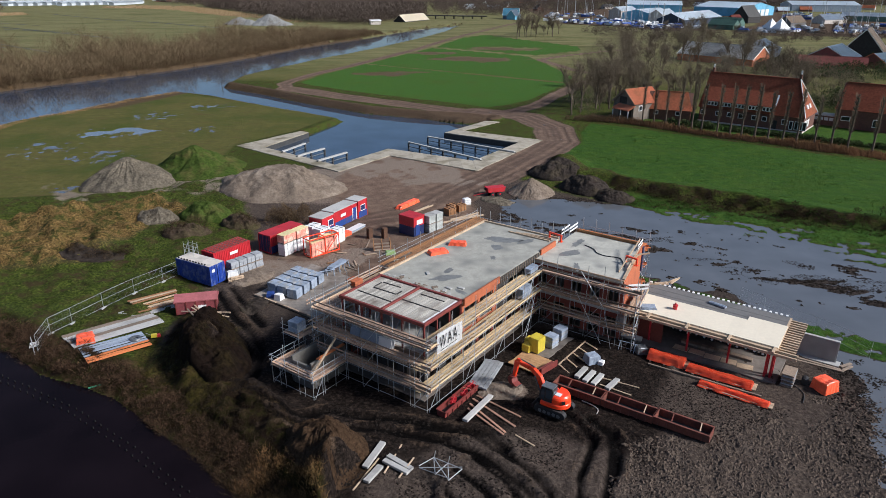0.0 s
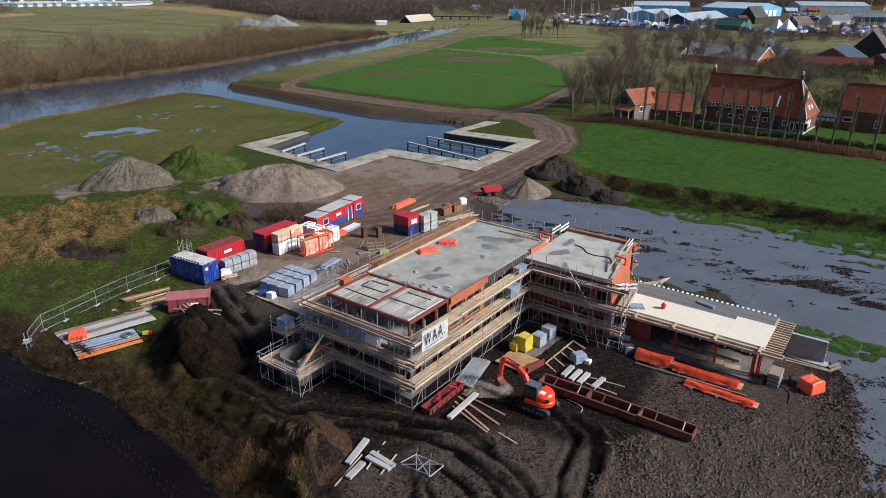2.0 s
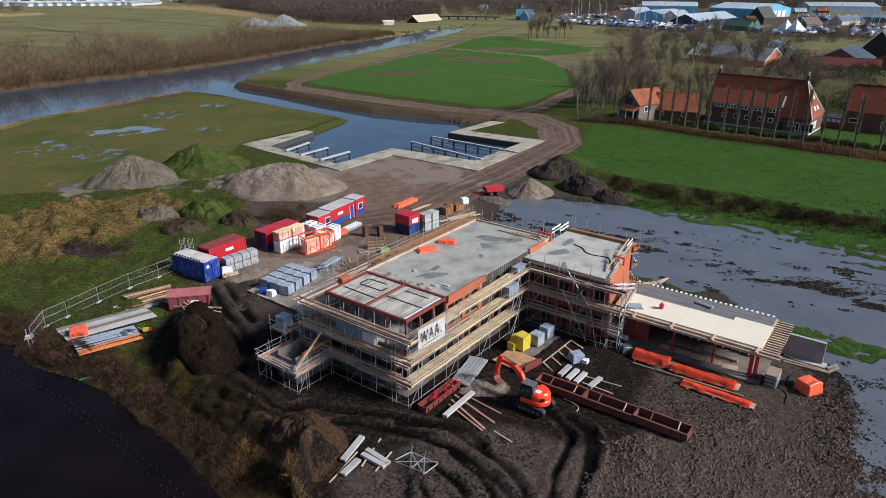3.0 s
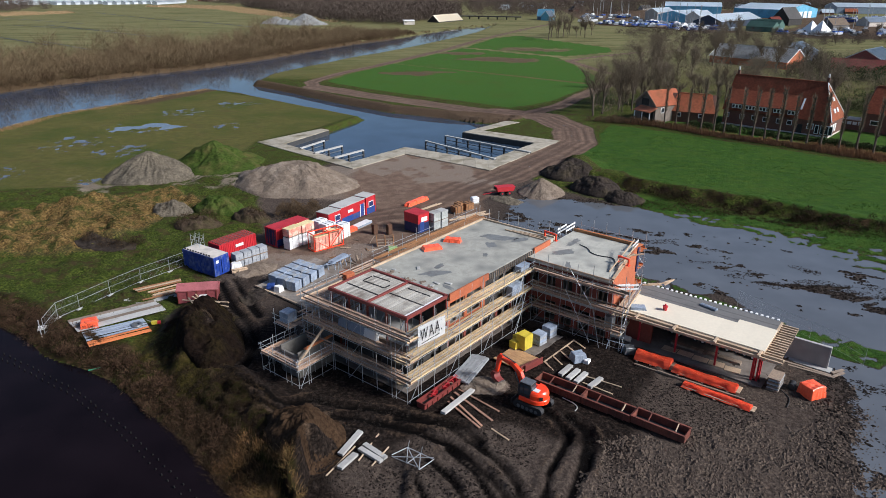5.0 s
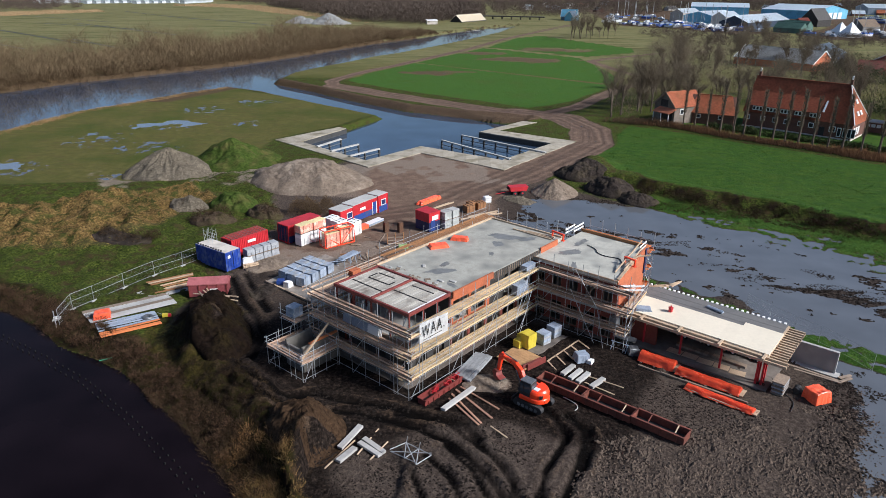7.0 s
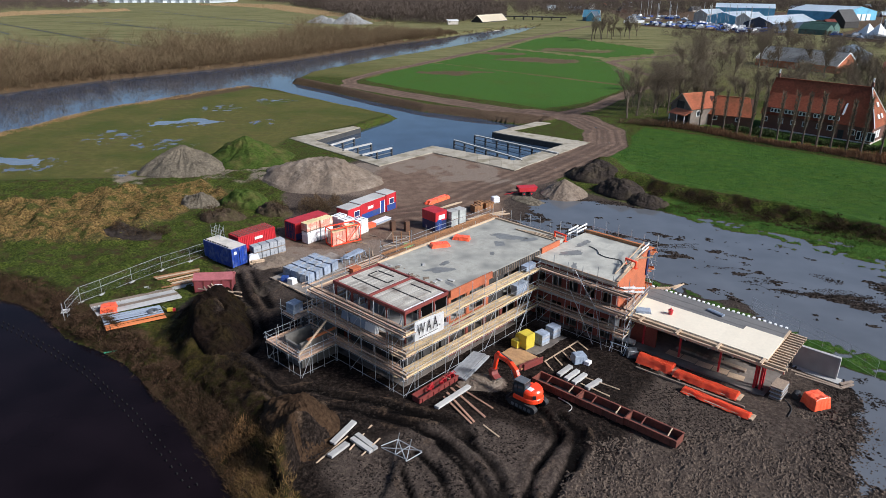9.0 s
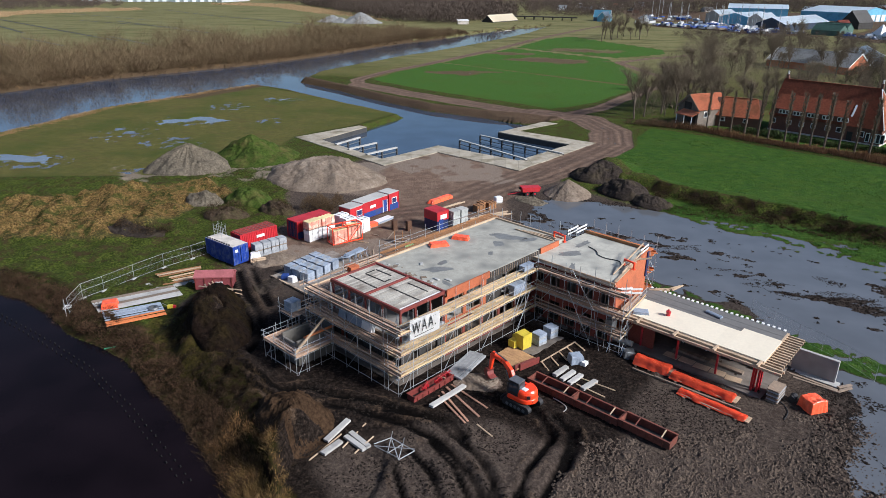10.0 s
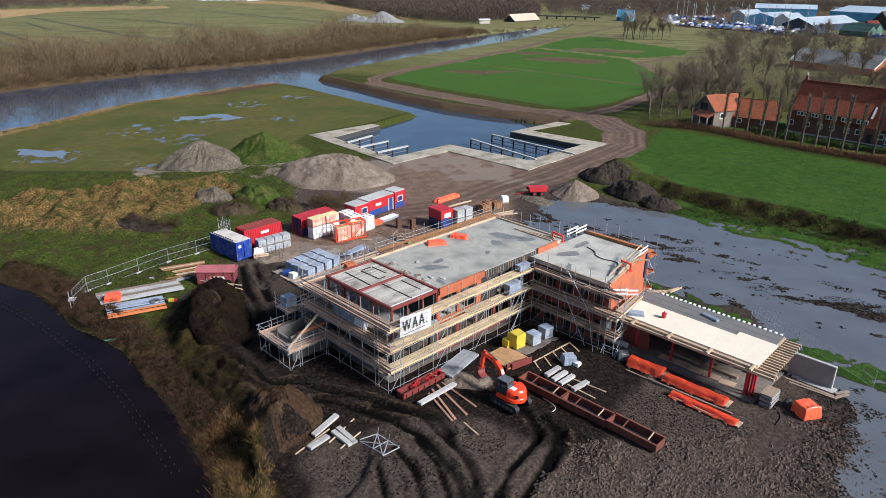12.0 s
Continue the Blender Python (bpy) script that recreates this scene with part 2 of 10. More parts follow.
MOSSY = [[(-32.5, 60.4), (-31, 62.6), (-28, 61.5), (-25.2, 54), (-27.2, 52.4)], [(-25.8, 57.6), (-23.6, 57), (-20.6, 52.4), (-22.6, 50.2)], [(-14, 44.8), (-11.2, 45.4), (-9.8, 41.8), (-12.2, 40.7)], [(-25.5, 67), (-23, 66.5), (-22.5, 64.5), (-25, 65)]]
RIDGE = [(-7.5, 40.0), (-10.6, 46.0), (-16.0, 50.5), (-21.0, 55.0), (-24.5, 61.0), (-26.8, 67.0)]
RUTS = [  # half width, wheel track
    (0.42, [(-10.6, 51.4), (-7.7, 50.6), (-4.5, 50.3), (-1.3, 49.5), (1.3, 48.9), (3.9, 48.3), (5.4, 46.5)]),
    (0.5, [(-9.4, 49.0), (-6.2, 48.8), (-3.1, 48.1), (0, 47.3), (2.5, 45.9), (4.5, 44.1), (6.4, 41.7), (7.5, 39.8), (8.4, 36)]),
    (0.45, [(-2.2, 49.0), (2.4, 48.4), (4.9, 46.1), (7.3, 43.3), (8.2, 41.3), (9.2, 36)]),
    (0.6, [(13.0, 50.6), (14.5, 48.7), (14.4, 46.6), (13.6, 43.7), (12.5, 41.0), (11.6, 36)]),
    (0.35, [(10.7, 51.7), (12.0, 49.9), (12.8, 47.6), (11.9, 45.3), (10.8, 42.8), (9.6, 37)]),
    (0.3, [(1.1, 43.8), (3.3, 41.5), (5.2, 37)]),
    (0.3, [(0.2, 41.7), (2.4, 37)]),
    (0.32, [(2.6, 45.2), (5.0, 42.4), (7.6, 37)]),
    (0.55, [(-28.3, 75.7), (-24.7, 69.5), (-21.4, 65.5), (-19.2, 61.8), (-18.5, 57.2), (-19.1, 54.5), (-18.2, 52.1), (-16.2, 50.8), (-12.9, 50.4), (-10.6, 51.4)]),
    (0.5, [(-27, 77), (-23.4, 71.2), (-20.5, 67.0)]),
    (0.5, [(-29.1, 74.7), (-25.6, 68.7), (-21.9, 64.1), (-19.9, 60.5), (-20.1, 57.1), (-19.9, 53.9), (-18.3, 50.7), (-15.5, 48.9), (-12.3, 48.6), (-9.4, 49.0)]),
]


def axis(spans):
    out = [spans[0][0]]
    for a, b, d in spans:
        n = max(1, round((b - a) / d))
        out += [a + (b - a) * (k + 1) / n for k in range(n)]
    return out


def grown(start, end, first, ratio):
    out, v, d = [], start, first
    s = 1 if end > start else -1
    while (end - v) * s > 0:
        v += s * d
        d *= ratio
        out.append(v)
    return out


def build_ground():
    xs = grown(-126, -2600, 1.7, 1.06)[::-1] + axis([(-126, -90, 1.0), (-90, -45, 0.5), (-45, -14, 0.36), (-14, 45, 0.3), (45, 75, 0.5), (75, 110, 0.9)]) + grown(110, 2600, 1.5, 1.06)
    ys = grown(26, -400, 1.0, 1.2)[::-1] + axis([(26, 34, 0.5), (34, 62, 0.3), (62, 90, 0.42), (90, 150, 0.65), (150, 200, 0.8), (200, 270, 1.2)]) + grown(270, 3600, 1.6, 1.04)
    X, Y = np.meshgrid(np.array(xs), np.array(ys))
    sc, sditch = sdist(X, Y, CANAL), sdist(X, Y, DITCH)
    wob = fbm(X, Y, 9, 4, 3)
    far = step(Y, 240, 500)
    Z = 0.28 + 0.16 * fbm(X, Y, 14, 4, 1) * (1 - far)
    mud = step(sdist(X, Y, YARD), 3, -3) * step(sdist(X, Y, PEAT), -2, 3)
    straw = step(sdist(X, Y, STRAW) + 3 * wob, 2.0, -2.0)
    rough = step(sdist(X, Y, ROUGH) + 2.0 * wob, 1.5, -1.5)
    meadow = step(sdist(X, Y, MEADOW) + 1.0 * wob, 2, -2)
    flood = step(sdist(X, Y, FLOOD) + 5 * wob, 6, -5)
    # hummocks under the rough growth, lumps of churned soil on the site
    Z += straw * (0.9 + 2.4 * fbm(X, Y, 8, 3, 5) + 1.9 * np.abs(fbm(X, Y, 3.2, 4, 55)) + 0.5 * fbm(X, Y, 1.5, 2, 49)) + rough * (1 - straw) * (0.25 + 0.62 * fbm(X, Y, 6, 4, 6) + 0.46 * fbm(X, Y, 1.7, 3, 56))
    churn = step(np.hypot((X - 22) / 40, (Y - 48) / 30), 1.25, 0.8) * (1 - rough)
    clod = np.maximum(0, fbm(X, Y, 1.1, 3, 7) - 0.05)
    Z += churn * 0.34 * clod * step(X + 0.35 * Y + 3 * wob, 18, 34)
    Z += churn * 0.07 * fbm(X, Y, 0.7, 2, 17)
    # flooded ground
    low = FLOOD_Z - 0.13 + 0.10 * fbm(X, Y, 10, 3, 8) + 0.42 * np.maximum(0, fbm(X * 0.75 + Y * 0.5, Y * 1.5 - X * 0.2, 1.5, 3, 9) - 0.30)
    band = step(np.abs((Y - 81) + 0.75 * (X - 48) + 5 * fbm(X, Y, 20, 2, 31)), 6, 1)
    low += band * (0.03 + 0.55 * np.maximum(0, fbm(X * 0.6 + Y * 0.5, Y * 1.6, 1.5, 3, 10) - 0.05))
    along, across = 0.885 * X - 0.465 * Y, 0.465 * X + 0.885 * Y
    streak = fbm(along * 0.22, across, 1.5, 4, 33) + 0.35 * fbm(X, Y, 11, 3, 34)
    wide_ = step(np.abs((Y - 83) + 0.75 * (X - 48) + 4 * fbm(X, Y, 20, 2, 31)), 17, 5)
    low += 0.40 * np.maximum(0, streak - 0.17) * (0.35 + 0.65 * wide_) * (Y > 60)
    verge = step(sdist(X, Y, VERGE) + 2.5 * fbm(X, Y, 6, 3, 57), 2.5, -2.5)
    low += verge * (0.07 + 0.42 * fbm(along * 0.3, across, 1.7, 4, 58) + 0.12 * fbm(X, Y, 0.9, 2, 59))
    near = step(Y + 0.7 * X, 98, 78) * step(X + 0.1 * Y + 5 * wob + 6 * fbm(X, Y, 3, 3, 90), 53, 35)
    low += near * (0.085 + 0.34 * clod + 0.10 * fbm(X, Y, 2.2, 3, 96))
    patch = step(seg_dist(X, Y, STRIP) + 1.6 * fbm(X, Y, 5, 3, 77), 3.6, 1.2) * (0.75 + 0.5 * fbm(X, Y, 2.2, 3, 78))
    patch *= step(fbm(X, Y, 1.3, 3, 89), -0.4, 0.3)
    low += patch * 0.40
    Z = Z * (1 - flood) + low * flood
    # wet meadow with pools
    pools = np.zeros(X.shape)
    for px, py, rx, ry in ((-86, 168.5, 6.0, 4.0), (-79, 172, 3.4, 1.6), (-77, 177, 2.6, 1.5), (-66, 130, 4.0, 1.5), (-98, 124, 5, 2.2)):
        pools = np.maximum(pools, step(np.hypot((X - px) / rx, (Y - py) / ry) + 0.5 * wob + 2.2 * fbm(X, Y, 6, 3, 88), 1.15, 0.6))
    speck = np.zeros(X.shape)
    for px, py, rx, ry in ((-85, 168, 17, 11), (-84, 190, 13, 11), (-94, 122, 13, 12), (-92, 150, 11, 16), (-76, 143, 13, 12), (-64, 172, 9, 7), (-70, 119, 8, 4), (-60, 131, 7, 5), (-74, 205, 12, 9)):
        speck = np.maximum(speck, step(np.hypot((X - px) / rx, (Y - py) / ry), 1.1, 0.35))
    fleck = fbm(X, Y * 0.7, 2.5, 2, 71) + 0.35 * fbm(X, Y, 14, 2, 72)
    wet = 0.13 + 0.05 * fbm(X, Y, 4.5, 5, 11) - 0.30 * pools - 0.10 * speck * step(fleck, 0.20, 0.33)
    Z = Z * (1 - meadow) + wet * meadow
    # grass bank along the flood
    sb = sdist(X, Y, BANK_R + [(200, 120), (120, 190), (30, 170)]) + 1.1 * fbm(X, Y, 7, 3, 44) + 0.7 * fbm(X, Y, 2.2, 3, 45)
    reach = step(seg_dist(X, Y, BANK_R), 14, 9)
    bank = np.where(sb > 0, step(sb, 4.2, 0.6), step(-sb, 7.0, 0.3)) * reach
    face = step(np.abs(sb - 2.0), 2.6, 1.0) * reach
    Z += bank * (1.75 + 0.35 * fbm(X, Y, 6, 3, 12)) + face * 0.4 * fbm(X, Y, 1.6, 3, 84)
    # ruts: pressed in and coloured near black, with browner crowns beside them
    rut_dark, crown_ = np.zeros(X.shape), np.zeros(X.shape)
    for half, line in RUTS:
        d = seg_dist(X, Y, line) + 0.22 * fbm(X, Y, 2.2, 3, 13)
        r = step(d, half + 0.12, 0.35 * half)
        rut_dark = np.maximum(rut_dark, r * np.clip(0.95 + 0.8 * fbm(X, Y, 3, 3, 25), 0, 1))
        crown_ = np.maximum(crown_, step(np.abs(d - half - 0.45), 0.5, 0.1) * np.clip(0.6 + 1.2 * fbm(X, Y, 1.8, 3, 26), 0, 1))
        rag = np.clip(0.75 + 0.9 * fbm(X, Y, 1.6, 3, 23), 0.35, 1.25)
        Z += (-0.26 * r + 0.17 * step(np.abs(d - half - 0.32), 0.36, 0.08)) * rag + 0.05 * step(d, 2.2, 0.8) * fbm(X, Y, 0.9, 3, 24)
    # tracks
    road, lane = np.zeros(X.shape), np.zeros(X.shape)
    for line, wide in ((SITE_ROAD, 5.2), (TRACK_LOW, 4.2), (TRACK_FAR, 2.4), (TRACK_FARM, 2.6), (TRACK_LOOP, 2.2)):
        d = seg_dist(X, Y, line)
        road = np.maximum(road, step(d + 0.8 * wob, wide + 0.7, wide - 0.9))
        dd = d + 0.5 * fbm(X, Y, 9, 3, 73)
        lane = np.maximum(lane, step(d, wide + 0.3, wide - 0.6) * (0.5 + 0.5 * np.sin(dd * 2 * np.pi / 2.1)) * (0.8 + 0.7 * fbm(X, Y, 12, 3, 74)))
        Z += road * 0.03 * fbm(X, Y, 2.5, 3, 14) - 0.10 * step(np.abs(np.abs(d) - wide * 0.45), 0.6, 0.1) * step(d, wide + 1, wide - 1)
    # spoil ridge between the ditch and the site: gentle to the water, cut steep on the other side
    side_ = np.full(X.shape, 1e9)
    for (x0, y0), (x1, y1) in zip(RIDGE[:-1], RIDGE[1:]):
        dx, dy = x1 - x0, y1 - y0
        u = np.clip(((X - x0) * dx + (Y - y0) * dy) / (dx * dx + dy * dy), 0, 1)
        ex, ey = X - x0 - u * dx, Y - y0 - u * dy
        dist = np.hypot(ex, ey)
        sgn = np.where(dx * ey - dy * ex > 0, 1.0, -1.0)
        side_ = np.where(dist < np.abs(side_), dist * sgn, side_)
    side_ = side_ + 1.0 * fbm(X, Y, 3.5, 4, 41)
    tip = np.clip(1 - np.hypot((X + 9.3) / 4.0, (Y - 46.1) / 4.2) - 0.10 * fbm(X, Y, 1.6, 3, 75), 0, 1)
    crest = 1.5 + 0.9 * fbm(X, Y, 6, 3, 42) + 0.4 * tip + 2.0 * step(np.hypot((X + 24.0) / 5.0, (Y - 60.0) / 7.5), 1.0, 0.1)
    lobe = np.clip(1 - np.hypot((X + 8.4) / 2.3, (Y - 41.8) / 5.0) - 0.2 * fbm(X, Y, 2.0, 3, 87), 0, 1)
    Z += 3.1 * lobe
    shape = np.where(side_ < 0, step(-side_, 2.6, 0.2), step(side_, 5.5, 0.3))
    ridge_on = np.clip(shape, 0, 1)
    Z += crest * ridge_on + step(ridge_on, 0.02, 0.4) * (0.62 * fbm(X, Y, 2.4, 4, 43) + 0.24 * fbm(X, Y, 0.8, 2, 76))
    hollow = step(np.hypot((X + 4.4) / 4.1, (Y - 40.4) / 5.4) + 0.10 * fbm(X, Y, 1.5, 3, 47), 1.08, 0.92)
    Z = Z * (1 - hollow) + (-0.15 + 0.12 * fbm(X, Y, 1.2, 3, 48)) * hollow
    # shores: the water's edge lies on the line, the bed drops inside it
    for s, rise, top in ((sc, 2.2, 1.2), (sditch, 3.0, 1.25)):
        s = s + 0.6 * wob * step(np.abs(Y - 160) + np.abs(X + 15) * 0.5, 20, 45)
        shore = WATER_Z + np.where(s < 0, s * 0.7, 0) + top * step(s, 0, rise)
        Z = np.where(s < rise, np.minimum(np.maximum(shore, -2.6), np.where(s > 0, shore, 9)), Z)
    # soil ridge along the channel's far bank
    ch = seg_dist(X, Y, [(10, 190)] + CHANNEL_BANK[:5])
    ridge = step(np.abs(ch - 3.0), 2.4, 0.3) * (sc > 0)
    Z += 0.7 * ridge
    Z += -2.0 * step(np.hypot(X, Y), 1500, 3500)
    green = np.zeros(X.shape)
    for f in (FIELD_A, FIELD_B, FIELD_R):
        green = np.maximum(green, step(sdist(X, Y, f) + 1.2 * wob, 1.2, -1.2))
    green *= 1 - 0.35 * step(fbm(X, Y, 34, 3, 15), 0.36, 0.55) * (Y > 200)
    bare = np.zeros(X.shape)
    for px, py, rx, ry in ((-26, 284, 15, 10), (8, 338, 27, 13), (26, 392, 24, 13), (-10, 365, 14, 9)):
        bare = np.maximum(bare, step(np.hypot((X - px) / rx, (Y - py) / ry) + 0.5 * wob + 0.5 * fbm(X, Y, 6, 3, 92), 1.25, 0.45))
    green *= 1 - 0.85 * bare
    balk = np.zeros(X.shape)
    for line in ([(-48, 322), (-40, 317), (42, 261)], [(-12, 399), (40, 355)]):
        balk = np.maximum(balk, step(seg_dist(X, Y, line) + 0.8 * wob, 2.4, 0.8))
    green *= 1 - 0.8 * balk
    bare = np.maximum(bare, 0.6 * balk)
    lawn = step(sdist(X, Y, FARM_LAWN) + 2 * wob, 2, -2)
    green = np.maximum.reduce([green, 0.8 * lawn * step(Y + 0.7 * X, 262, 244), 0.75 * verge * step(Z, FLOOD_Z - 0.03, FLOOD_Z + 0.05), np.clip(1.4 * patch, 0, 0.9) * step(Z, FLOOD_Z - 0.05, FLOOD_Z + 0.03)])
    patchgreen = np.maximum.reduce([np.clip(patch * 1.4, 0, 1), np.maximum(bank, face), verge * step(Z, FLOOD_Z - 0.05, FLOOD_Z + 0.04)])
    olive = np.maximum.reduce([meadow, step(sdist(X, Y, FIELD_C), 2, -2), lawn, step(Y + 0.15 * X + 4 * wob, 238, 262) * (1 - green), step(X, 100, 120)])
    grass = np.maximum(rough * 0.85, patchgreen)
    beyond = step(sdist(X, Y, [(-27, 60), (-33, 118), (-20, 150), (8, 130), (16, 118), (60, 88), (110, 60), (110, -60), (-40, -60), (-14, 40)]) + 2 * wob, 1, 5)
    grass = np.maximum(grass, beyond * 0.8)
    spoil = np.maximum(np.maximum(ridge, 0.8 * step(ch, 5.5, 3.0)) * (Y > 150) * (sc > 0), 0.85 * step(tip, 0.02, 0.2) * step(X + 0.25 * fbm(X, Y, 2, 3, 79), -7.6, -8.8))
    sand = np.maximum(step(sdist(X, Y, SAND_APRON) + 3 * wob, 4, -4), step(np.hypot((X - 5.9) / 2.4, (Y - 55) / 1.9) + 0.3 * wob, 1.1, 0.6))
    reeds = np.maximum(step(sc, 3.5, 1.0) * (X < -60), step(sc, 16, 4) * (X < -70) * (Y > 200) * (sdist(X, Y, [(-90, 230), (-60, 700), (-600, 700), (-600, 0), (-160, 0)]) < 0))
    peat = step(sdist(X, Y, PEAT) + 2.0 * wob, 2.5, -2.5) * (1 - 0.85 * step(np.hypot((X - 5) / 11.5, (Y - 42) / 8.0) + 0.35 * wob, 1.1, 0.7)) * (1 - 0.6 * step(np.hypot((X + 23) / 6, (Y - 69) / 12) + 0.35 * wob, 1.1, 0.6))
    spoil = np.maximum(spoil, 0.64 * bare)
    yard_ = np.zeros(X.shape)
    for area in ([(84, 628), (150, 700), (176, 606), (210, 540), (160, 540), (132, 590)], [(205, 530), (260, 620), (330, 760), (520, 800), (430, 530), (300, 490), (220, 500)], [(90, 690), (330, 690), (420, 960), (90, 960)]):
        yard_ = np.maximum(yard_, step(sdist(X, Y, area), 4, -4))
    spoil = np.maximum.reduce([spoil, yard_, 0.52 * crown_ * (1 - np.clip(1.3 * rut_dark, 0, 1)), 0.55 * step(np.hypot((X + 23.5) / 5.5, (Y - 68) / 12) + 0.5 * wob + 0.5 * fbm(X, Y, 2.5, 3, 95), 1.1, 0.5) * (1 - np.clip(1.3 * rut_dark, 0, 1)) * (X < -18.5)])
    olive = olive * (1 - yard_)
    zone_a = np.stack([grass * (1 - road) * (1 - peat * 0.95) * (1 - straw * 0.6) * (1 - flood * (1 - np.clip(patchgreen * 1.3, 0, 1))), green, straw, olive * (1 - road)], -1)
    zone_b = np.stack([sand, np.maximum(road, 0.95 * mud), np.where(bare > 0.05, spoil, spoil * (1 - green)), reeds], -1)
    turf = np.clip(1.3 * ridge_on * step(side_, -0.2, 0.9) + 0.9 * step(sditch, 6.0, 2.5) * (sditch > 0) * (X > -60), 0, 1)
    turf *= 1 - 0.95 * step(np.hypot((X + 6.6) / 2.8, (Y - 42.5) / 5.0), 1.1, 0.7)
    turf = np.maximum(turf, face * (0.48 + 0.9 * fbm(X, Y, 3, 3, 46)))
    spark = np.maximum.reduce([speck * meadow * (1 - pools), 0.9 * step(np.hypot((X + 24) / 4.5, (Y - 282) / 2.0), 1.1, 0.4), 0.95 * step(np.hypot((X + 9.8) / 6.5, (Y - 324.5) / 2.4), 1.1, 0.4), 0.62 * mud * step(fbm(X, Y, 16, 3, 85), 0.0, 0.5), 0.5 * lane * road, 0.62 * step(churn, 0.2, 0.6) * step(X + 0.35 * Y, 52, 66)])
    # dried pale sand on the yard beside the basin wall and round the tipped sand
    dried = np.zeros(X.shape)
    for px, py, rx, ry in ((-10, 136, 12, 7), (-22, 131, 9, 7), (0, 126, 7, 3.5), (-36, 126, 13, 9), (-61, 122, 12, 9), (-19, 84, 7, 4), (-13, 88, 6, 4), (-24, 82, 4, 3)):
        dried = np.maximum(dried, step(np.hypot((X - px) / rx, (Y - py) / ry) + 1.3 * fbm(X, Y, 5, 4, 91), 1.15, 0.45))
    dried *= 1 - 0.8 * np.clip(lane * road, 0, 1)
    moss = np.zeros(X.shape)
    for area in MOSSY:
        moss = np.maximum(moss, step(sdist(X, Y, area) + 1.6 * fbm(X, Y, 2.5, 4, 93), 1.2, -1.2))
    zone_d = np.stack([spark, dried, moss, 0 * X + 1], -1)
    zone_c = np.stack([np.maximum.reduce([peat, ridge_on * (side_ < 0.3), 0.75 * ridge * (Y > 180)]), flood, np.maximum(rut_dark, 0.8 * np.clip(lane, 0, 1)), turf], -1)
    ny, nx = X.shape
    idx = np.arange(nx * ny).reshape(ny, nx)
    quads = np.stack([idx[:-1, :-1], idx[:-1, 1:], idx[1:, 1:], idx[1:, :-1]], -1).reshape(-1, 4)
    me = bpy.data.meshes.new("ground")
    me.vertices.add(nx * ny)
    me.vertices.foreach_set("co", np.stack([X, Y, Z], -1).astype(np.float32).ravel())
    me.loops.add(quads.size)
    me.loops.foreach_set("vertex_index", quads.ravel().astype(np.int32))
    me.polygons.add(len(quads))
    me.polygons.foreach_set("loop_start", np.arange(0, quads.size, 4, dtype=np.int32))
    me.update(calc_edges=True)
    me.polygons.foreach_set("use_smooth", np.ones(len(quads), bool))
    for name, data in (("zone_a", zone_a), ("zone_b", zone_b), ("zone_c", zone_c), ("zone_d", zone_d)):
        at = me.attributes.new(name, "FLOAT_COLOR", "POINT")
        at.data.foreach_set("color", np.clip(data, 0, 1).astype(np.float32).ravel())
    me.materials.append(ground_material())
    return tagged(new("ground", me), "muddy site ground with wet meadow, green fields and tracks", "ground", kind="structure"), (np.array(xs), np.array(ys), Z)


def SEPY(t, geo):
    s = t.nodes.new("ShaderNodeSeparateXYZ")
    link(t, geo, s.inputs[0])
    return s.outputs[1]


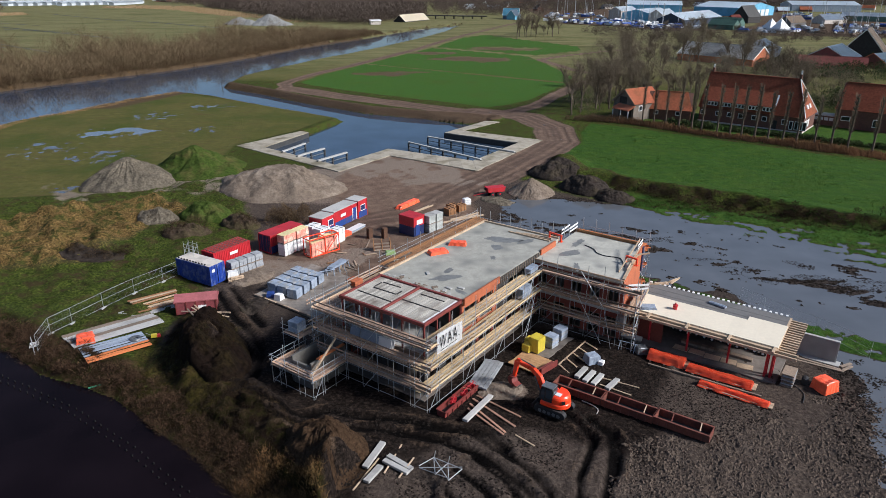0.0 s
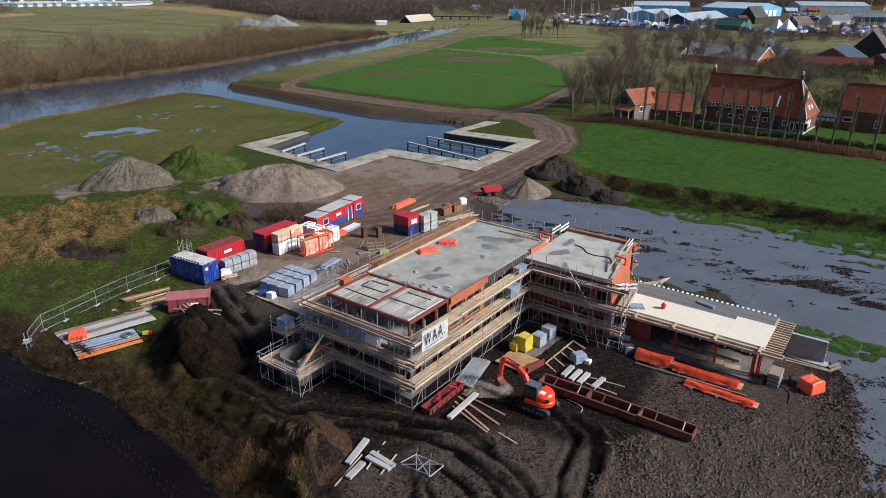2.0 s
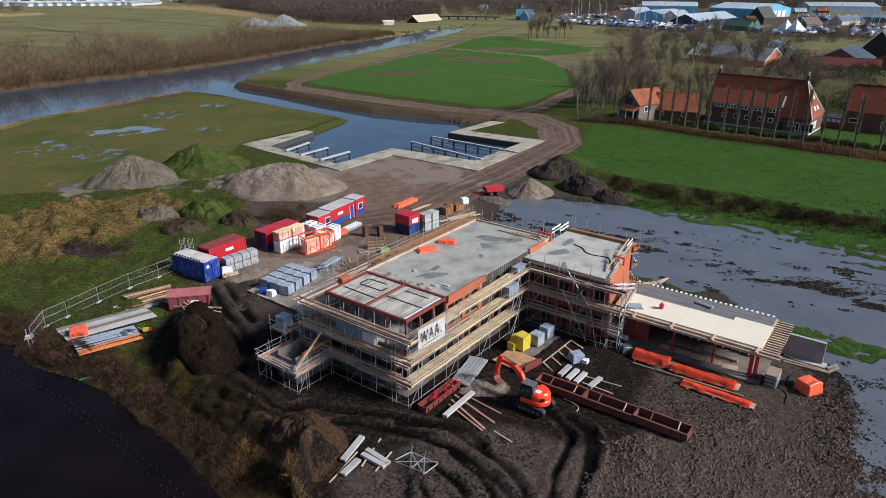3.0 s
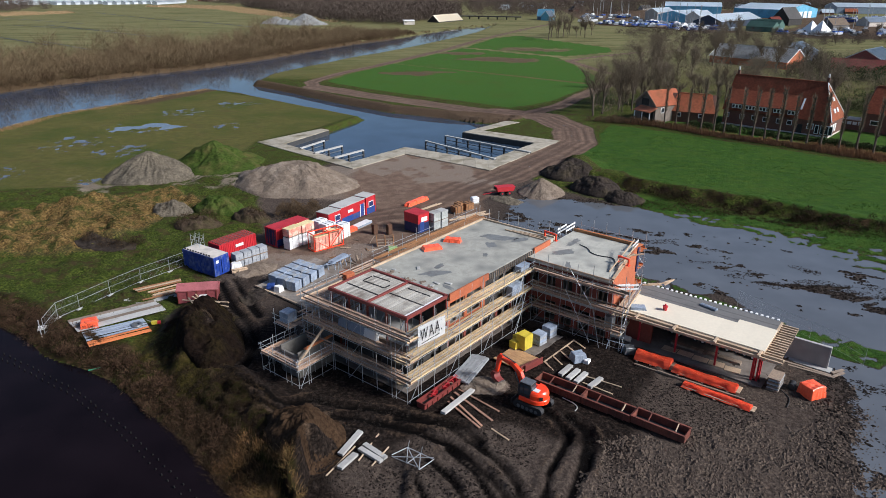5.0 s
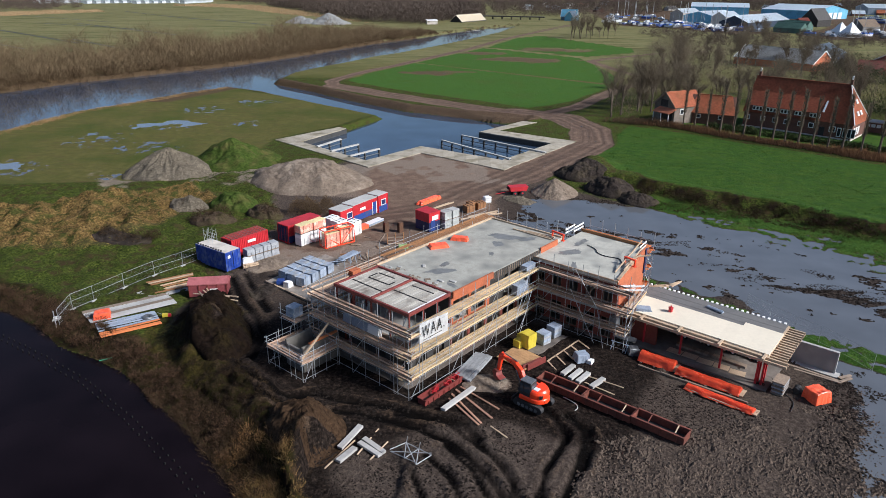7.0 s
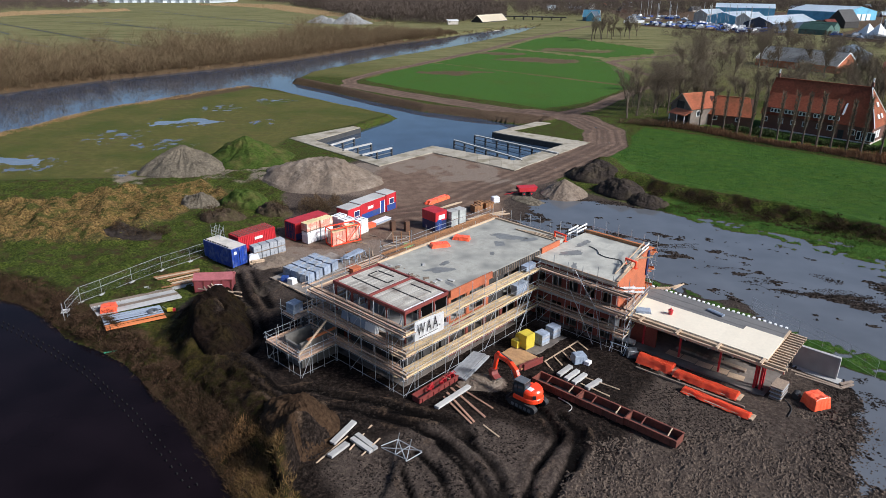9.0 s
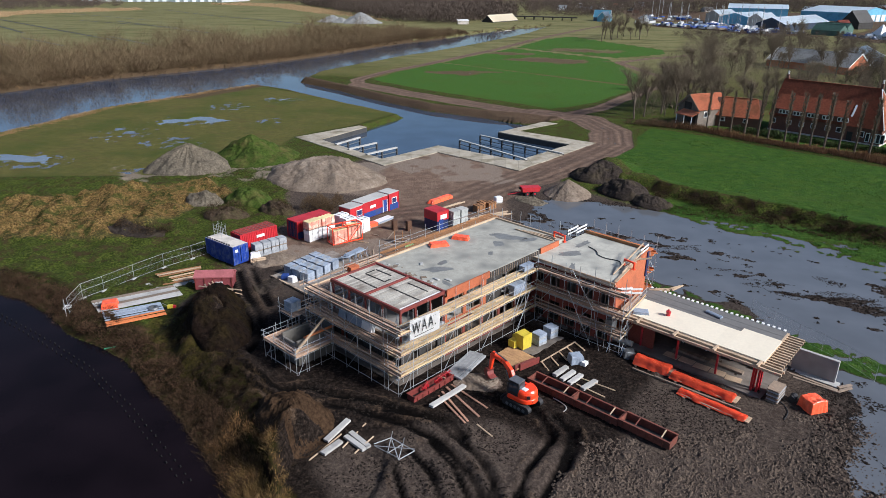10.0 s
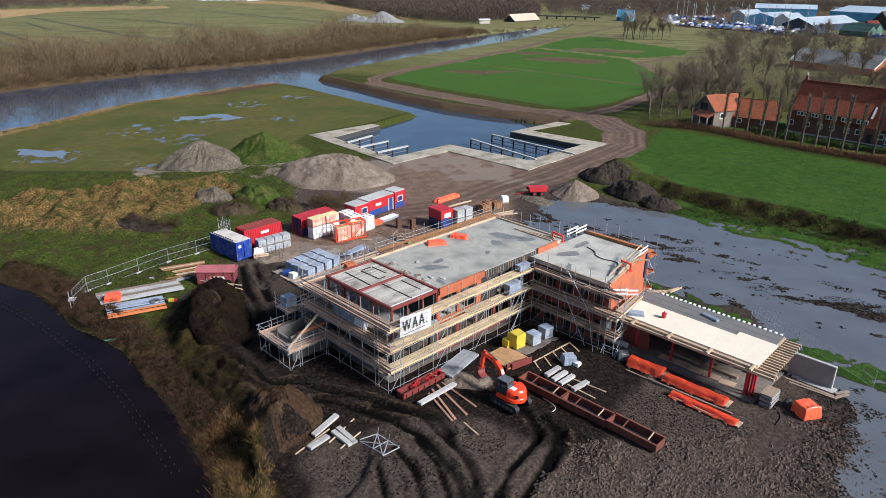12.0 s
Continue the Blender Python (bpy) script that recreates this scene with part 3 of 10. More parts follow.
def ground_material():
    m, t, p = nodes_of("ground", 0.9)
    p.inputs["Specular IOR Level"].default_value = 0.06
    geo = t.nodes.new("ShaderNodeNewGeometry").outputs["Position"]
    zones = []
    for name in ("zone_a", "zone_b", "zone_c", "zone_d"):
        a = t.nodes.new("ShaderNodeAttribute")
        a.attribute_name = name
        s = t.nodes.new("ShaderNodeSeparateColor")
        link(t, a.outputs["Color"], s.inputs[0])
        zones += [s.outputs[0], s.outputs[1], s.outputs[2], a.outputs["Alpha"]]
    n1, n2, n3, n4 = noise_node(t, 3.2, 6, 0.7, geo), noise_node(t, 0.55, 5, 0.65, geo), noise_node(t, 0.06, 4, 0.6, geo), noise_node(t, 14, 3, 0.7, geo)

    def soft(z, w=0.5, n=n1):
        """The zone's edge, broken up by noise."""
        v = mathn(t, "ADD", z, mathn(t, "MULTIPLY", mathn(t, "SUBTRACT", n, 0.5), w))
        return mathn(t, "SMOOTH_MIN", mathn(t, "MULTIPLY", mathn(t, "SUBTRACT", v, 0.3), 2.5, clamp=True), 1.0, 0.1, clamp=True)

    soil = ramp(t, n1, [(0.28, (0.020, 0.016, 0.013)), (0.5, (0.070, 0.053, 0.043)), (0.72, (0.148, 0.115, 0.091))])
    soil = mix(t, mathn(t, "MULTIPLY", mathn(t, "SUBTRACT", n2, 0.5, clamp=True), 3.0, clamp=True), soil, (0.10, 0.080, 0.066))
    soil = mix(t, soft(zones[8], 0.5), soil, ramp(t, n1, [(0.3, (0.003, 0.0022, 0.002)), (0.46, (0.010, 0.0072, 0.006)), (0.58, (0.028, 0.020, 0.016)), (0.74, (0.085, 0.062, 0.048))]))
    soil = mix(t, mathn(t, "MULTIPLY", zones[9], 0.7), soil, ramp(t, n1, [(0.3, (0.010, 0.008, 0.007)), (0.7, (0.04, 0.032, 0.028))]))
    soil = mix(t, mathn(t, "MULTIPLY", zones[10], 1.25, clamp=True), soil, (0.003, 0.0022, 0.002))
    grass = ramp(t, n1, [(0.3, (0.008, 0.013, 0.003)), (0.46, (0.030, 0.045, 0.007)), (0.58, (0.074, 0.092, 0.015)), (0.72, (0.15, 0.142, 0.040))])
    grass = mix(t, mathn(t, "MULTIPLY", mathn(t, "SUBTRACT", n2, 0.485, clamp=True), 6.0, clamp=True), grass, (0.052, 0.036, 0.018))
    green = ramp(t, n2, [(0.3, (0.026, 0.062, 0.010)), (0.5, (0.044, 0.100, 0.015)), (0.7, (0.082, 0.140, 0.024))])
    green = mix(t, mathn(t, "MULTIPLY", mathn(t, "SUBTRACT", n1, 0.44, clamp=True), 4.0, clamp=True), green, (0.014, 0.036, 0.006))
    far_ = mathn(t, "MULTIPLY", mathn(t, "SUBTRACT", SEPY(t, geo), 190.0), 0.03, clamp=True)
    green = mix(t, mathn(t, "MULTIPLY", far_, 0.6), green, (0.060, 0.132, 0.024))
    rows_ = noise_node(t, 1.0, 3, 0.6, geo, (0.30, 0.60, 1.0))
    green = mix(t, mathn(t, "MULTIPLY", mathn(t, "SUBTRACT", rows_, 0.5, clamp=True), 3.5, clamp=True), green, (0.060, 0.100, 0.014))
    green = mix(t, mathn(t, "MULTIPLY", mathn(t, "SUBTRACT", n3, 0.54, clamp=True), 3.0, clamp=True), green, (0.064, 0.092, 0.018))
    straw = ramp(t, n1, [(0.30, (0.018, 0.012, 0.005)), (0.45, (0.088, 0.056, 0.019)), (0.58, (0.205, 0.132, 0.047)), (0.74, (0.34, 0.24, 0.105))])
    straw = mix(t, mathn(t, "MULTIPLY", mathn(t, "SUBTRACT", n2, 0.475, clamp=True), 7.5, clamp=True), straw, ramp(t, n1, [(0.35, (0.018, 0.024, 0.006)), (0.65, (0.075, 0.078, 0.020))]))
    olive = ramp(t, n2, [(0.3, (0.074, 0.073, 0.020)), (0.5, (0.108, 0.102, 0.030)), (0.7, (0.150, 0.130, 0.046))])
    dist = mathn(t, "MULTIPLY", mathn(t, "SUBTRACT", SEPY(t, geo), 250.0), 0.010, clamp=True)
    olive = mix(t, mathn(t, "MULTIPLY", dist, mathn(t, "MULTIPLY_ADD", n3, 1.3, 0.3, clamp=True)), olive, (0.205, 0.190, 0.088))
    strips = noise_node(t, 1.0, 5, 0.7, geo, (0.02, 0.16, 1.0))
    olive = mix(t, mathn(t, "MULTIPLY", dist, mathn(t, "MULTIPLY", mathn(t, "SUBTRACT", strips, 0.47, clamp=True), 5.0, clamp=True), clamp=True), olive, (0.085, 0.088, 0.032))
    tufts = noise_node(t, 1.0, 5, 0.7, geo, (0.16, 0.5, 1.0))
    olive = mix(t, mathn(t, "MULTIPLY", mathn(t, "SUBTRACT", tufts, 0.52, clamp=True), 5.0, clamp=True), olive, (0.105, 0.078, 0.034))
    olive = mix(t, mathn(t, "MULTIPLY", mathn(t, "SUBTRACT", n1, 0.5, clamp=True), 3.0, clamp=True), olive, (0.045, 0.052, 0.012))
    olive = mix(t, mathn(t, "MULTIPLY", mathn(t, "MULTIPLY", mathn(t, "SUBTRACT", n3, 0.45, clamp=True), 4.0, clamp=True), mathn(t, "MULTIPLY_ADD", dist, -0.85, 1.0)), olive, (0.062, 0.078, 0.018))
    sand = ramp(t, n1, [(0.3, (0.115, 0.084, 0.064)), (0.5, (0.19, 0.145, 0.113)), (0.7, (0.28, 0.225, 0.18))])
    road = ramp(t, n2, [(0.25, (0.105, 0.068, 0.050)), (0.5, (0.17, 0.115, 0.084)), (0.75, (0.25, 0.178, 0.132))])
    spoil = ramp(t, n1, [(0.3, (0.045, 0.030, 0.020)), (0.7, (0.14, 0.095, 0.062))])
    reed = ramp(t, n1, [(0.3, (0.045, 0.030, 0.017)), (0.7, (0.13, 0.088, 0.05))])
    col = mix(t, soft(zones[0]), soil, grass)
    col = mix(t, soft(zones[11], 0.7), col, ramp(t, n2, [(0.3, (0.006, 0.0045, 0.003)), (0.43, (0.017, 0.010, 0.006)), (0.52, (0.022, 0.020, 0.005)), (0.6, (0.044, 0.027, 0.014)), (0.72, (0.105, 0.066, 0.034))]))
    col = mix(t, mathn(t, "MULTIPLY", soft(zones[14], 1.4), 0.6), col, ramp(t, n1, [(0.3, (0.010, 0.008, 0.003)), (0.46, (0.036, 0.030, 0.007)), (0.6, (0.078, 0.062, 0.014)), (0.75, (0.15, 0.11, 0.04))]))
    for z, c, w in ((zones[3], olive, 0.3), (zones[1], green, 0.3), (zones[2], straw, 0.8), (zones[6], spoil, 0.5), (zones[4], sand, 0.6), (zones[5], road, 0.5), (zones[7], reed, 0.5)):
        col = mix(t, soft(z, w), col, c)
    col = mix(t, mathn(t, "MULTIPLY", zones[10], mathn(t, "MULTIPLY", zones[5], 0.75)), col, (0.060, 0.042, 0.035))
    col = mix(t, mathn(t, "MULTIPLY", soft(zones[13], 0.9), 0.8), col, ramp(t, n1, [(0.3, (0.185, 0.145, 0.115)), (0.55, (0.25, 0.20, 0.16)), (0.75, (0.32, 0.27, 0.22))]))
    # small sheets of standing water
    film = noise_node(t, 0.42, 4, 0.62, geo, (1.0, 0.7, 1.0))
    film = mathn(t, "MULTIPLY", mathn(t, "SUBTRACT", mathn(t, "ADD", film, mathn(t, "MULTIPLY", zones[12], 0.25)), 0.785, clamp=True), 30.0, clamp=True)
    film = mathn(t, "MULTIPLY", film, mathn(t, "MULTIPLY", zones[12], 6.0, clamp=True))
    link(t, mix(t, film, col, (0.09, 0.085, 0.08)), p.inputs["Base Color"])
    wet = mathn(t, "MULTIPLY_ADD", n2, 0.7, 0.48, clamp=True)
    dry = mathn(t, "SUBTRACT", 1.0, film)
    link(t, mathn(t, "MULTIPLY_ADD", wet, dry, 0.04), p.inputs["Roughness"])
    link(t, mathn(t, "MULTIPLY_ADD", film, 0.6, 0.06), p.inputs["Specular IOR Level"])
    h = mathn(t, "ADD", n1, mathn(t, "MULTIPLY", n4, 0.35))
    bump(t, p, mathn(t, "MULTIPLY", h, dry), 1.0, 0.22)
    return m


def water_material(name, tint, ripple, gloss=0.4, uneven=0.2, ior=1.33):
    m, t, p = nodes_of(name, 0.03)
    geo = t.nodes.new("ShaderNodeNewGeometry").outputs["Position"]
    link(t, ramp(t, noise_node(t, 0.15, 3, 0.5, geo), [(0.3, shade(tint, 1 - 1.6 * uneven)), (0.7, shade(tint, 1 + 1.6 * uneven))]), p.inputs["Base Color"])
    p.inputs["IOR"].default_value = ior
    p.inputs["Specular IOR Level"].default_value = gloss
    bump(t, p, noise_node(t, 1.3, 3, 0.6, geo, (1, 0.6, 1)), 0.25, ripple)
    return m


def sheet(name, outline, z, mat, label, category="water"):
    bm = bmesh.new()
    vs = [bm.verts.new((x, y, z)) for x, y in outline]
    bm.faces.new(vs)
    me = bpy.data.meshes.new(name)
    bm.to_mesh(me)
    bm.free()
    me.materials.append(mat)
    return tagged(new(name, me), label, category, kind="structure")


GROUND, (GX, GY, GZ) = build_ground()


def gz(x, y):
    """The ground's height."""
    i, j = int(np.clip(np.searchsorted(GX, x) - 1, 0, len(GX) - 2)), int(np.clip(np.searchsorted(GY, y) - 1, 0, len(GY) - 2))
    u, v = (x - GX[i]) / (GX[i + 1] - GX[i]), (y - GY[j]) / (GY[j + 1] - GY[j])
    return float((GZ[j, i] * (1 - u) + GZ[j, i + 1] * u) * (1 - v) + (GZ[j + 1, i] * (1 - u) + GZ[j + 1, i + 1] * u) * v)


def gz_many(x, y):
    i, j = np.clip(np.searchsorted(GX, x) - 1, 0, len(GX) - 2), np.clip(np.searchsorted(GY, y) - 1, 0, len(GY) - 2)
    u, v = (x - GX[i]) / (GX[i + 1] - GX[i]), (y - GY[j]) / (GY[j + 1] - GY[j])
    return (GZ[j, i] * (1 - u) + GZ[j, i + 1] * u) * (1 - v) + (GZ[j + 1, i] * (1 - u) + GZ[j + 1, i + 1] * u) * v


sheet("water", [(-400, 97), (60, 97), (60, 760), (-400, 760)], WATER_Z, water_material("canal water", (0.030, 0.050, 0.084), 0.014, 1.0, 0.2, 1.55), "still dark canal and basin water")
sheet("ditch_water", [(-400, -300), (60, -300), (60, 97), (-400, 97)], WATER_Z, water_material("peaty ditch water", (0.007, 0.0045, 0.006), 0.006, 0.09), "near-black peaty ditch water")
sheet("flood_water", [(2, 92), (20, 80), (27, 62), (25, 50), (31, 20), (120, 20), (120, 122), (2, 122)], FLOOD_Z, water_material("flood water", (0.104, 0.111, 0.122), 0.006, 1.0, 0.08), "shallow muddy flood water on the site")
sheet("meadow_pools", [(-114, 118), (-116, 160), (-113, 184), (-94, 226), (-62, 204), (-38, 186), (-44, 172), (-54, 155), (-56, 128), (-62, 114), (-90, 107)], MEADOW_Z, water_material("pool water", (0.13, 0.145, 0.165), 0.003, 0.9, 0.1, 1.5), "shallow rain pools in the meadow")


# ---- mesh tools ----
def part(name, bm, material, parent=None, label="", smooth=False):
    """Links a bmesh as one mesh object, under a thing where one is given."""
    bmesh.ops.recalc_face_normals(bm, faces=bm.faces)
    me = bpy.data.meshes.new(name)
    bm.to_mesh(me)
    bm.free()
    if smooth:
        me.polygons.foreach_set("use_smooth", np.ones(len(me.polygons), bool))
    me.materials.append(material)
    return under(name, me, parent, label)


def under(name, me, parent=None, label="", m=None):
    ob = new(name, me)
    if parent is not None:
        ob.parent = parent
    if m is not None:
        ob.matrix_basis = m
    if label:
        ob["label"] = label
    return ob


def thing(name, label, category, m=None, group="", kind=""):
    ob = new(name)
    ob.empty_display_size = 0.3
    if m is not None:
        ob.matrix_basis = m
    return tagged(ob, label, category, group, kind)


def box(bm, c, s, rz=0.0, bevel=0.0, m=None):
    """A block with its middle at c."""
    mat = Matrix.Translation(c) @ Matrix.Rotation(radians(rz), 4, "Z") @ Matrix.Diagonal((*s, 1))
    if m is not None:
        mat = m @ mat
    got = bmesh.ops.create_cube(bm, size=1.0, matrix=mat)
    if bevel:
        edges = {e for v in got["verts"] for e in v.link_edges}
        bmesh.ops.bevel(bm, geom=list(edges), offset=bevel, segments=1, affect="EDGES")
    return bm


def block(c, s, rz=0.0, bevel=0.0):
    return box(bmesh.new(), c, s, rz, bevel)


def tube(bm, a, b, r0, r1=None, n=8):
    a, b = Vector(a), Vector(b)
    d = b - a
    m = Matrix.Translation((a + b) / 2) @ d.to_track_quat("Z", "Y").to_matrix().to_4x4()
    bmesh.ops.create_cone(bm, cap_ends=True, segments=n, radius1=r0, radius2=r0 if r1 is None else r1, depth=d.length, matrix=m)
    return bm


def prism(bm, outline, z0, z1):
    """An upright solid over an outline; heights may be numbers or one per corner."""
    n = len(outline)
    lo = [z0] * n if isinstance(z0, (int, float)) else z0
    hi = [z1] * n if isinstance(z1, (int, float)) else z1
    a = [bm.verts.new((x, y, z)) for (x, y), z in zip(outline, lo)]
    b = [bm.verts.new((x, y, z)) for (x, y), z in zip(outline, hi)]
    bm.faces.new(a[::-1])
    bm.faces.new(b)
    for i in range(n):
        j = (i + 1) % n
        bm.faces.new((a[i], a[j], b[j], b[i]))
    return bm


def profile(bm, pts, y0, y1, m=None):
    """A solid drawn along y from an outline in x and z."""
    a = [bm.verts.new((x, y0, z)) for x, z in pts]
    b = [bm.verts.new((x, y1, z)) for x, z in pts]
    bm.faces.new(a)
    bm.faces.new(b[::-1])
    for i in range(len(pts)):
        j = (i + 1) % len(pts)
        bm.faces.new((a[j], a[i], b[i], b[j]))
    if m is not None:
        bmesh.ops.transform(bm, matrix=m, verts=a + b)
    return bm


def mesh_of(name, bm, material):
    me = bpy.data.meshes.new(name)
    bmesh.ops.recalc_face_normals(bm, faces=bm.faces)
    bm.to_mesh(me)
    bm.free()
    me.materials.append(material)
    return me


SHARED = {}


def shared_box(material):
    """A unit block, with its middle at the origin, shared by many pieces."""
    key = ("box", material.name)
    if key not in SHARED:
        SHARED[key] = mesh_of("piece", block((0, 0, 0), (1, 1, 1)), material)
    return SHARED[key]


def shared_tube(material):
    key = ("tube", material.name)
    if key not in SHARED:
        bm = bmesh.new()
        bmesh.ops.create_cone(bm, cap_ends=True, segments=6, radius1=1, radius2=1, depth=1)
        SHARED[key] = mesh_of("pole", bm, material)
    return SHARED[key]


def piece(name, material, parent, c, s, rz=0.0, rx=0.0, ry=0.0, label=""):
    return under(name, shared_box(material), parent, label, Matrix.LocRotScale(c, Euler((radians(rx), radians(ry), radians(rz))), s))


def pole(name, material, parent, a, b, r=0.03, label=""):
    a, b = Vector(a), Vector(b)
    d = b - a
    return under(name, shared_tube(material), parent, label, Matrix.LocRotScale((a + b) / 2, d.to_track_quat("Z", "Y"), (r, r, d.length)))


def blades(name, x, y, z, h, w, lean, material, label, category, rng, droop=0.0):
    """Many thin upright slivers in one mesh."""
    n = len(x)
    ang, tip = rng.uniform(0, 2 * np.pi, n), rng.uniform(0, 2 * np.pi, n)
    dx, dy = np.cos(ang) * w / 2, np.sin(ang) * w / 2
    ox, oy = np.cos(tip) * lean * h, np.sin(tip) * lean * h
    co = np.empty((n, 3, 3))
    co[:, 0] = np.stack([x - dx, y - dy, z], -1)
    co[:, 1] = np.stack([x + dx, y + dy, z], -1)
    co[:, 2] = np.stack([x + ox, y + oy, z + h], -1)
    return tri_mesh(name, co.reshape(-1, 3), material, label, category)


def tri_mesh(name, co, material, label="", category="", parent=None, kind="stuff"):
    n = len(co) // 3
    me = bpy.data.meshes.new(name)
    me.vertices.add(len(co))
    me.vertices.foreach_set("co", np.asarray(co, np.float32).ravel())
    me.loops.add(len(co))
    me.loops.foreach_set("vertex_index", np.arange(len(co), dtype=np.int32))
    me.polygons.add(n)
    me.polygons.foreach_set("loop_start", np.arange(0, len(co), 3, dtype=np.int32))
    me.update(calc_edges=True)
    me.materials.append(material)
    ob = under(name, me, parent, label)
    return tagged(ob, label, category, kind=kind) if category else ob


def heap(name, cx, cy, rx, ry, h, rot, material, label, seed, sharp=1.0, rough=0.5, top=0.0, category="heap", flute=0.0, bite=None):
    """A tipped heap: a ragged cone or ridge with lumps and slumped flanks."""
    nr, na = 52, 150
    bm = bmesh.new()
    rr, aa = np.linspace(0, 1, nr + 1), np.linspace(0, 2 * np.pi, na, endpoint=False)
    c, s = math.cos(radians(rot)), math.sin(radians(rot))
    rows = []
    for r in rr:
        ax, ay = r * np.cos(aa) * rx, r * np.sin(aa) * ry
        wob = 1 + 0.16 * fbm(np.cos(aa) * 3 + seed, np.sin(aa) * 3, 1.6, 3, seed)
        x, y = cx + (ax * c - ay * s) * wob, cy + (ax * s + ay * c) * wob
        q = np.clip((r - top) / (1 - top), 0, 1)
        z = h * (1 - q) ** sharp * (1 - 0.10 * (1 - r)) + rough * fbm(x, y, max(rx, ry) * 0.35, 5, seed + 3) * min(1, 2.2 * (1 - r)) * (0.4 + 0.6 * r)
        z = z + 0.16 * fbm(x, y, 1.3, 3, seed + 9) * min(1.0, 5 * r) * min(1.0, 4 * (1 - r)) * (1 if h > 0.8 else 0.5)
        z = z + flute * (np.abs(np.sin(aa * 15 + 4 * fbm(np.cos(aa) * 3, np.sin(aa) * 3 + 2 * r, 1.0, 2, seed))) - 0.6) * r * (1 - r) * 5
        if bite:
            z = z * step(np.hypot((x - bite[0]) / bite[2], (y - bite[1]) / bite[3]) + 0.10 * fbm(x, y, 1.5, 3, seed), 0.95, 1.12)
        base = gz_many(x, y) * min(1.0, r * 1.2)
        z = z + base - 0.25 * (r > 0.97)
        rows.append([bm.verts.new((float(u), float(v), float(k))) for u, v, k in zip(x, y, z)] if r > 0 else [bm.verts.new((cx, cy, float(z[0])))])
    for i in range(na):
        j = (i + 1) % na
        bm.faces.new((rows[0][0], rows[1][i], rows[1][j]))
        for k in range(1, nr):
            bm.faces.new((rows[k][i], rows[k + 1][i], rows[k + 1][j], rows[k][j]))
    return tagged(part(name, bm, material, smooth=True), label, category)


# ---- heaps ----
def earth(name, stops, patch=None, amount=4.0, fine=2.2, relief=0.2):
    m, t, p = nodes_of(name, 0.95)
    p.inputs["Specular IOR Level"].default_value = 0.06
    geo = t.nodes.new("ShaderNodeNewGeometry").outputs["Position"]
    n1, n2, n3 = noise_node(t, fine, 6, 0.7, geo), noise_node(t, 0.35, 4, 0.6, geo), noise_node(t, 11, 3, 0.7, geo)
    col = ramp(t, n1, stops)
    if patch:
        col = mix(t, mathn(t, "MULTIPLY", mathn(t, "SUBTRACT", n2, 0.47, clamp=True), amount, clamp=True), col, ramp(t, n1, patch))
    col = mix(t, mathn(t, "MULTIPLY", n3, 0.3), col, shade(stops[0][1], 0.8))
    link(t, col, p.inputs["Base Color"])
    bump(t, p, mathn(t, "ADD", n1, mathn(t, "MULTIPLY", n3, 0.3)), 0.9, relief)
    return m


E_SAND = earth("grey sand", [(0.3, (0.070, 0.060, 0.044)), (0.7, (0.21, 0.178, 0.135))], [(0.3, (0.15, 0.125, 0.09)), (0.7, (0.34, 0.285, 0.21))], 3.0, 2.8, 0.4)
E_BROWNSAND = earth("brown sand", [(0.3, (0.13, 0.10, 0.076)), (0.7, (0.27, 0.212, 0.162))], [(0.3, (0.23, 0.185, 0.145)), (0.7, (0.40, 0.33, 0.26))], 4.0, 2.2, 0.3)
E_GRASSY = earth("overgrown soil", [(0.3, (0.018, 0.036, 0.006)), (0.7, (0.078, 0.108, 0.022))], [(0.3, (0.10, 0.072, 0.03)), (0.7, (0.16, 0.12, 0.05))], 2.5)
E_DARK = earth("dark peat", [(0.3, (0.018, 0.014, 0.012)), (0.7, (0.062, 0.05, 0.042))], [(0.3, (0.045, 0.036, 0.022)), (0.7, (0.10, 0.08, 0.05))], 3.0)
E_BROWN = earth("brown soil", [(0.3, (0.028, 0.020, 0.014)), (0.7, (0.095, 0.068, 0.047))], [(0.3, (0.05, 0.052, 0.018)), (0.7, (0.11, 0.095, 0.04))], 3.0)
heap("sand_mound", -61.0, 124.0, 9.0, 8.0, 5.4, 20, E_SAND, "steep grey sand pile with water-cut gullies", 11, 0.95, 1.5, 0.05, "sand pile", 0.28)
heap("grassy_mound", -51.5, 133.5, 10.0, 9.0, 5.8, 0, E_GRASSY, "soil pile overgrown with green grass", 12, 1.12, 1.9, 0.0, "soil pile")
heap("sand_mound", -30.8, 121.0, 12.6, 9.8, 4.7, -18, E_BROWNSAND, "broad brown sand pile with a flat ridge", 13, 0.95, 1.9, 0.22, "sand pile", 0.1)
heap("sand_mound", 15.0, 119.8, 4.6, 4.2, 3.2, 0, E_BROWNSAND, "small dark sand cone beside the flood water", 14, 1.05, 0.25, 0.03, "sand pile")
heap("sand_mound", 8.6, 114.4, 3.2, 2.0, 0.7, -30, E_SAND, "low pale sand heap beside the red trailer", 42, 0.8, 0.4, 0.1, "sand pile")
heap("soil_mound", 20.5, 131.5, 5.6, 4.4, 2.6, -40, E_DARK, "dark lumpy soil heap at the flooded edge", 15, 0.7, 1.3, 0.2, "soil heap")
heap("soil_mound", 25.2, 122.0, 5.2, 4.2, 3.0, -50, E_DARK, "dark lumpy soil heap at the flooded edge", 16, 0.75, 1.4, 0.15, "soil heap")
heap("soil_mound", 29.4, 116.5, 3.8, 3.0, 1.8, -40, E_DARK, "low dark soil heap beside the grass bank", 17, 0.75, 1.0, 0.2, "soil heap")
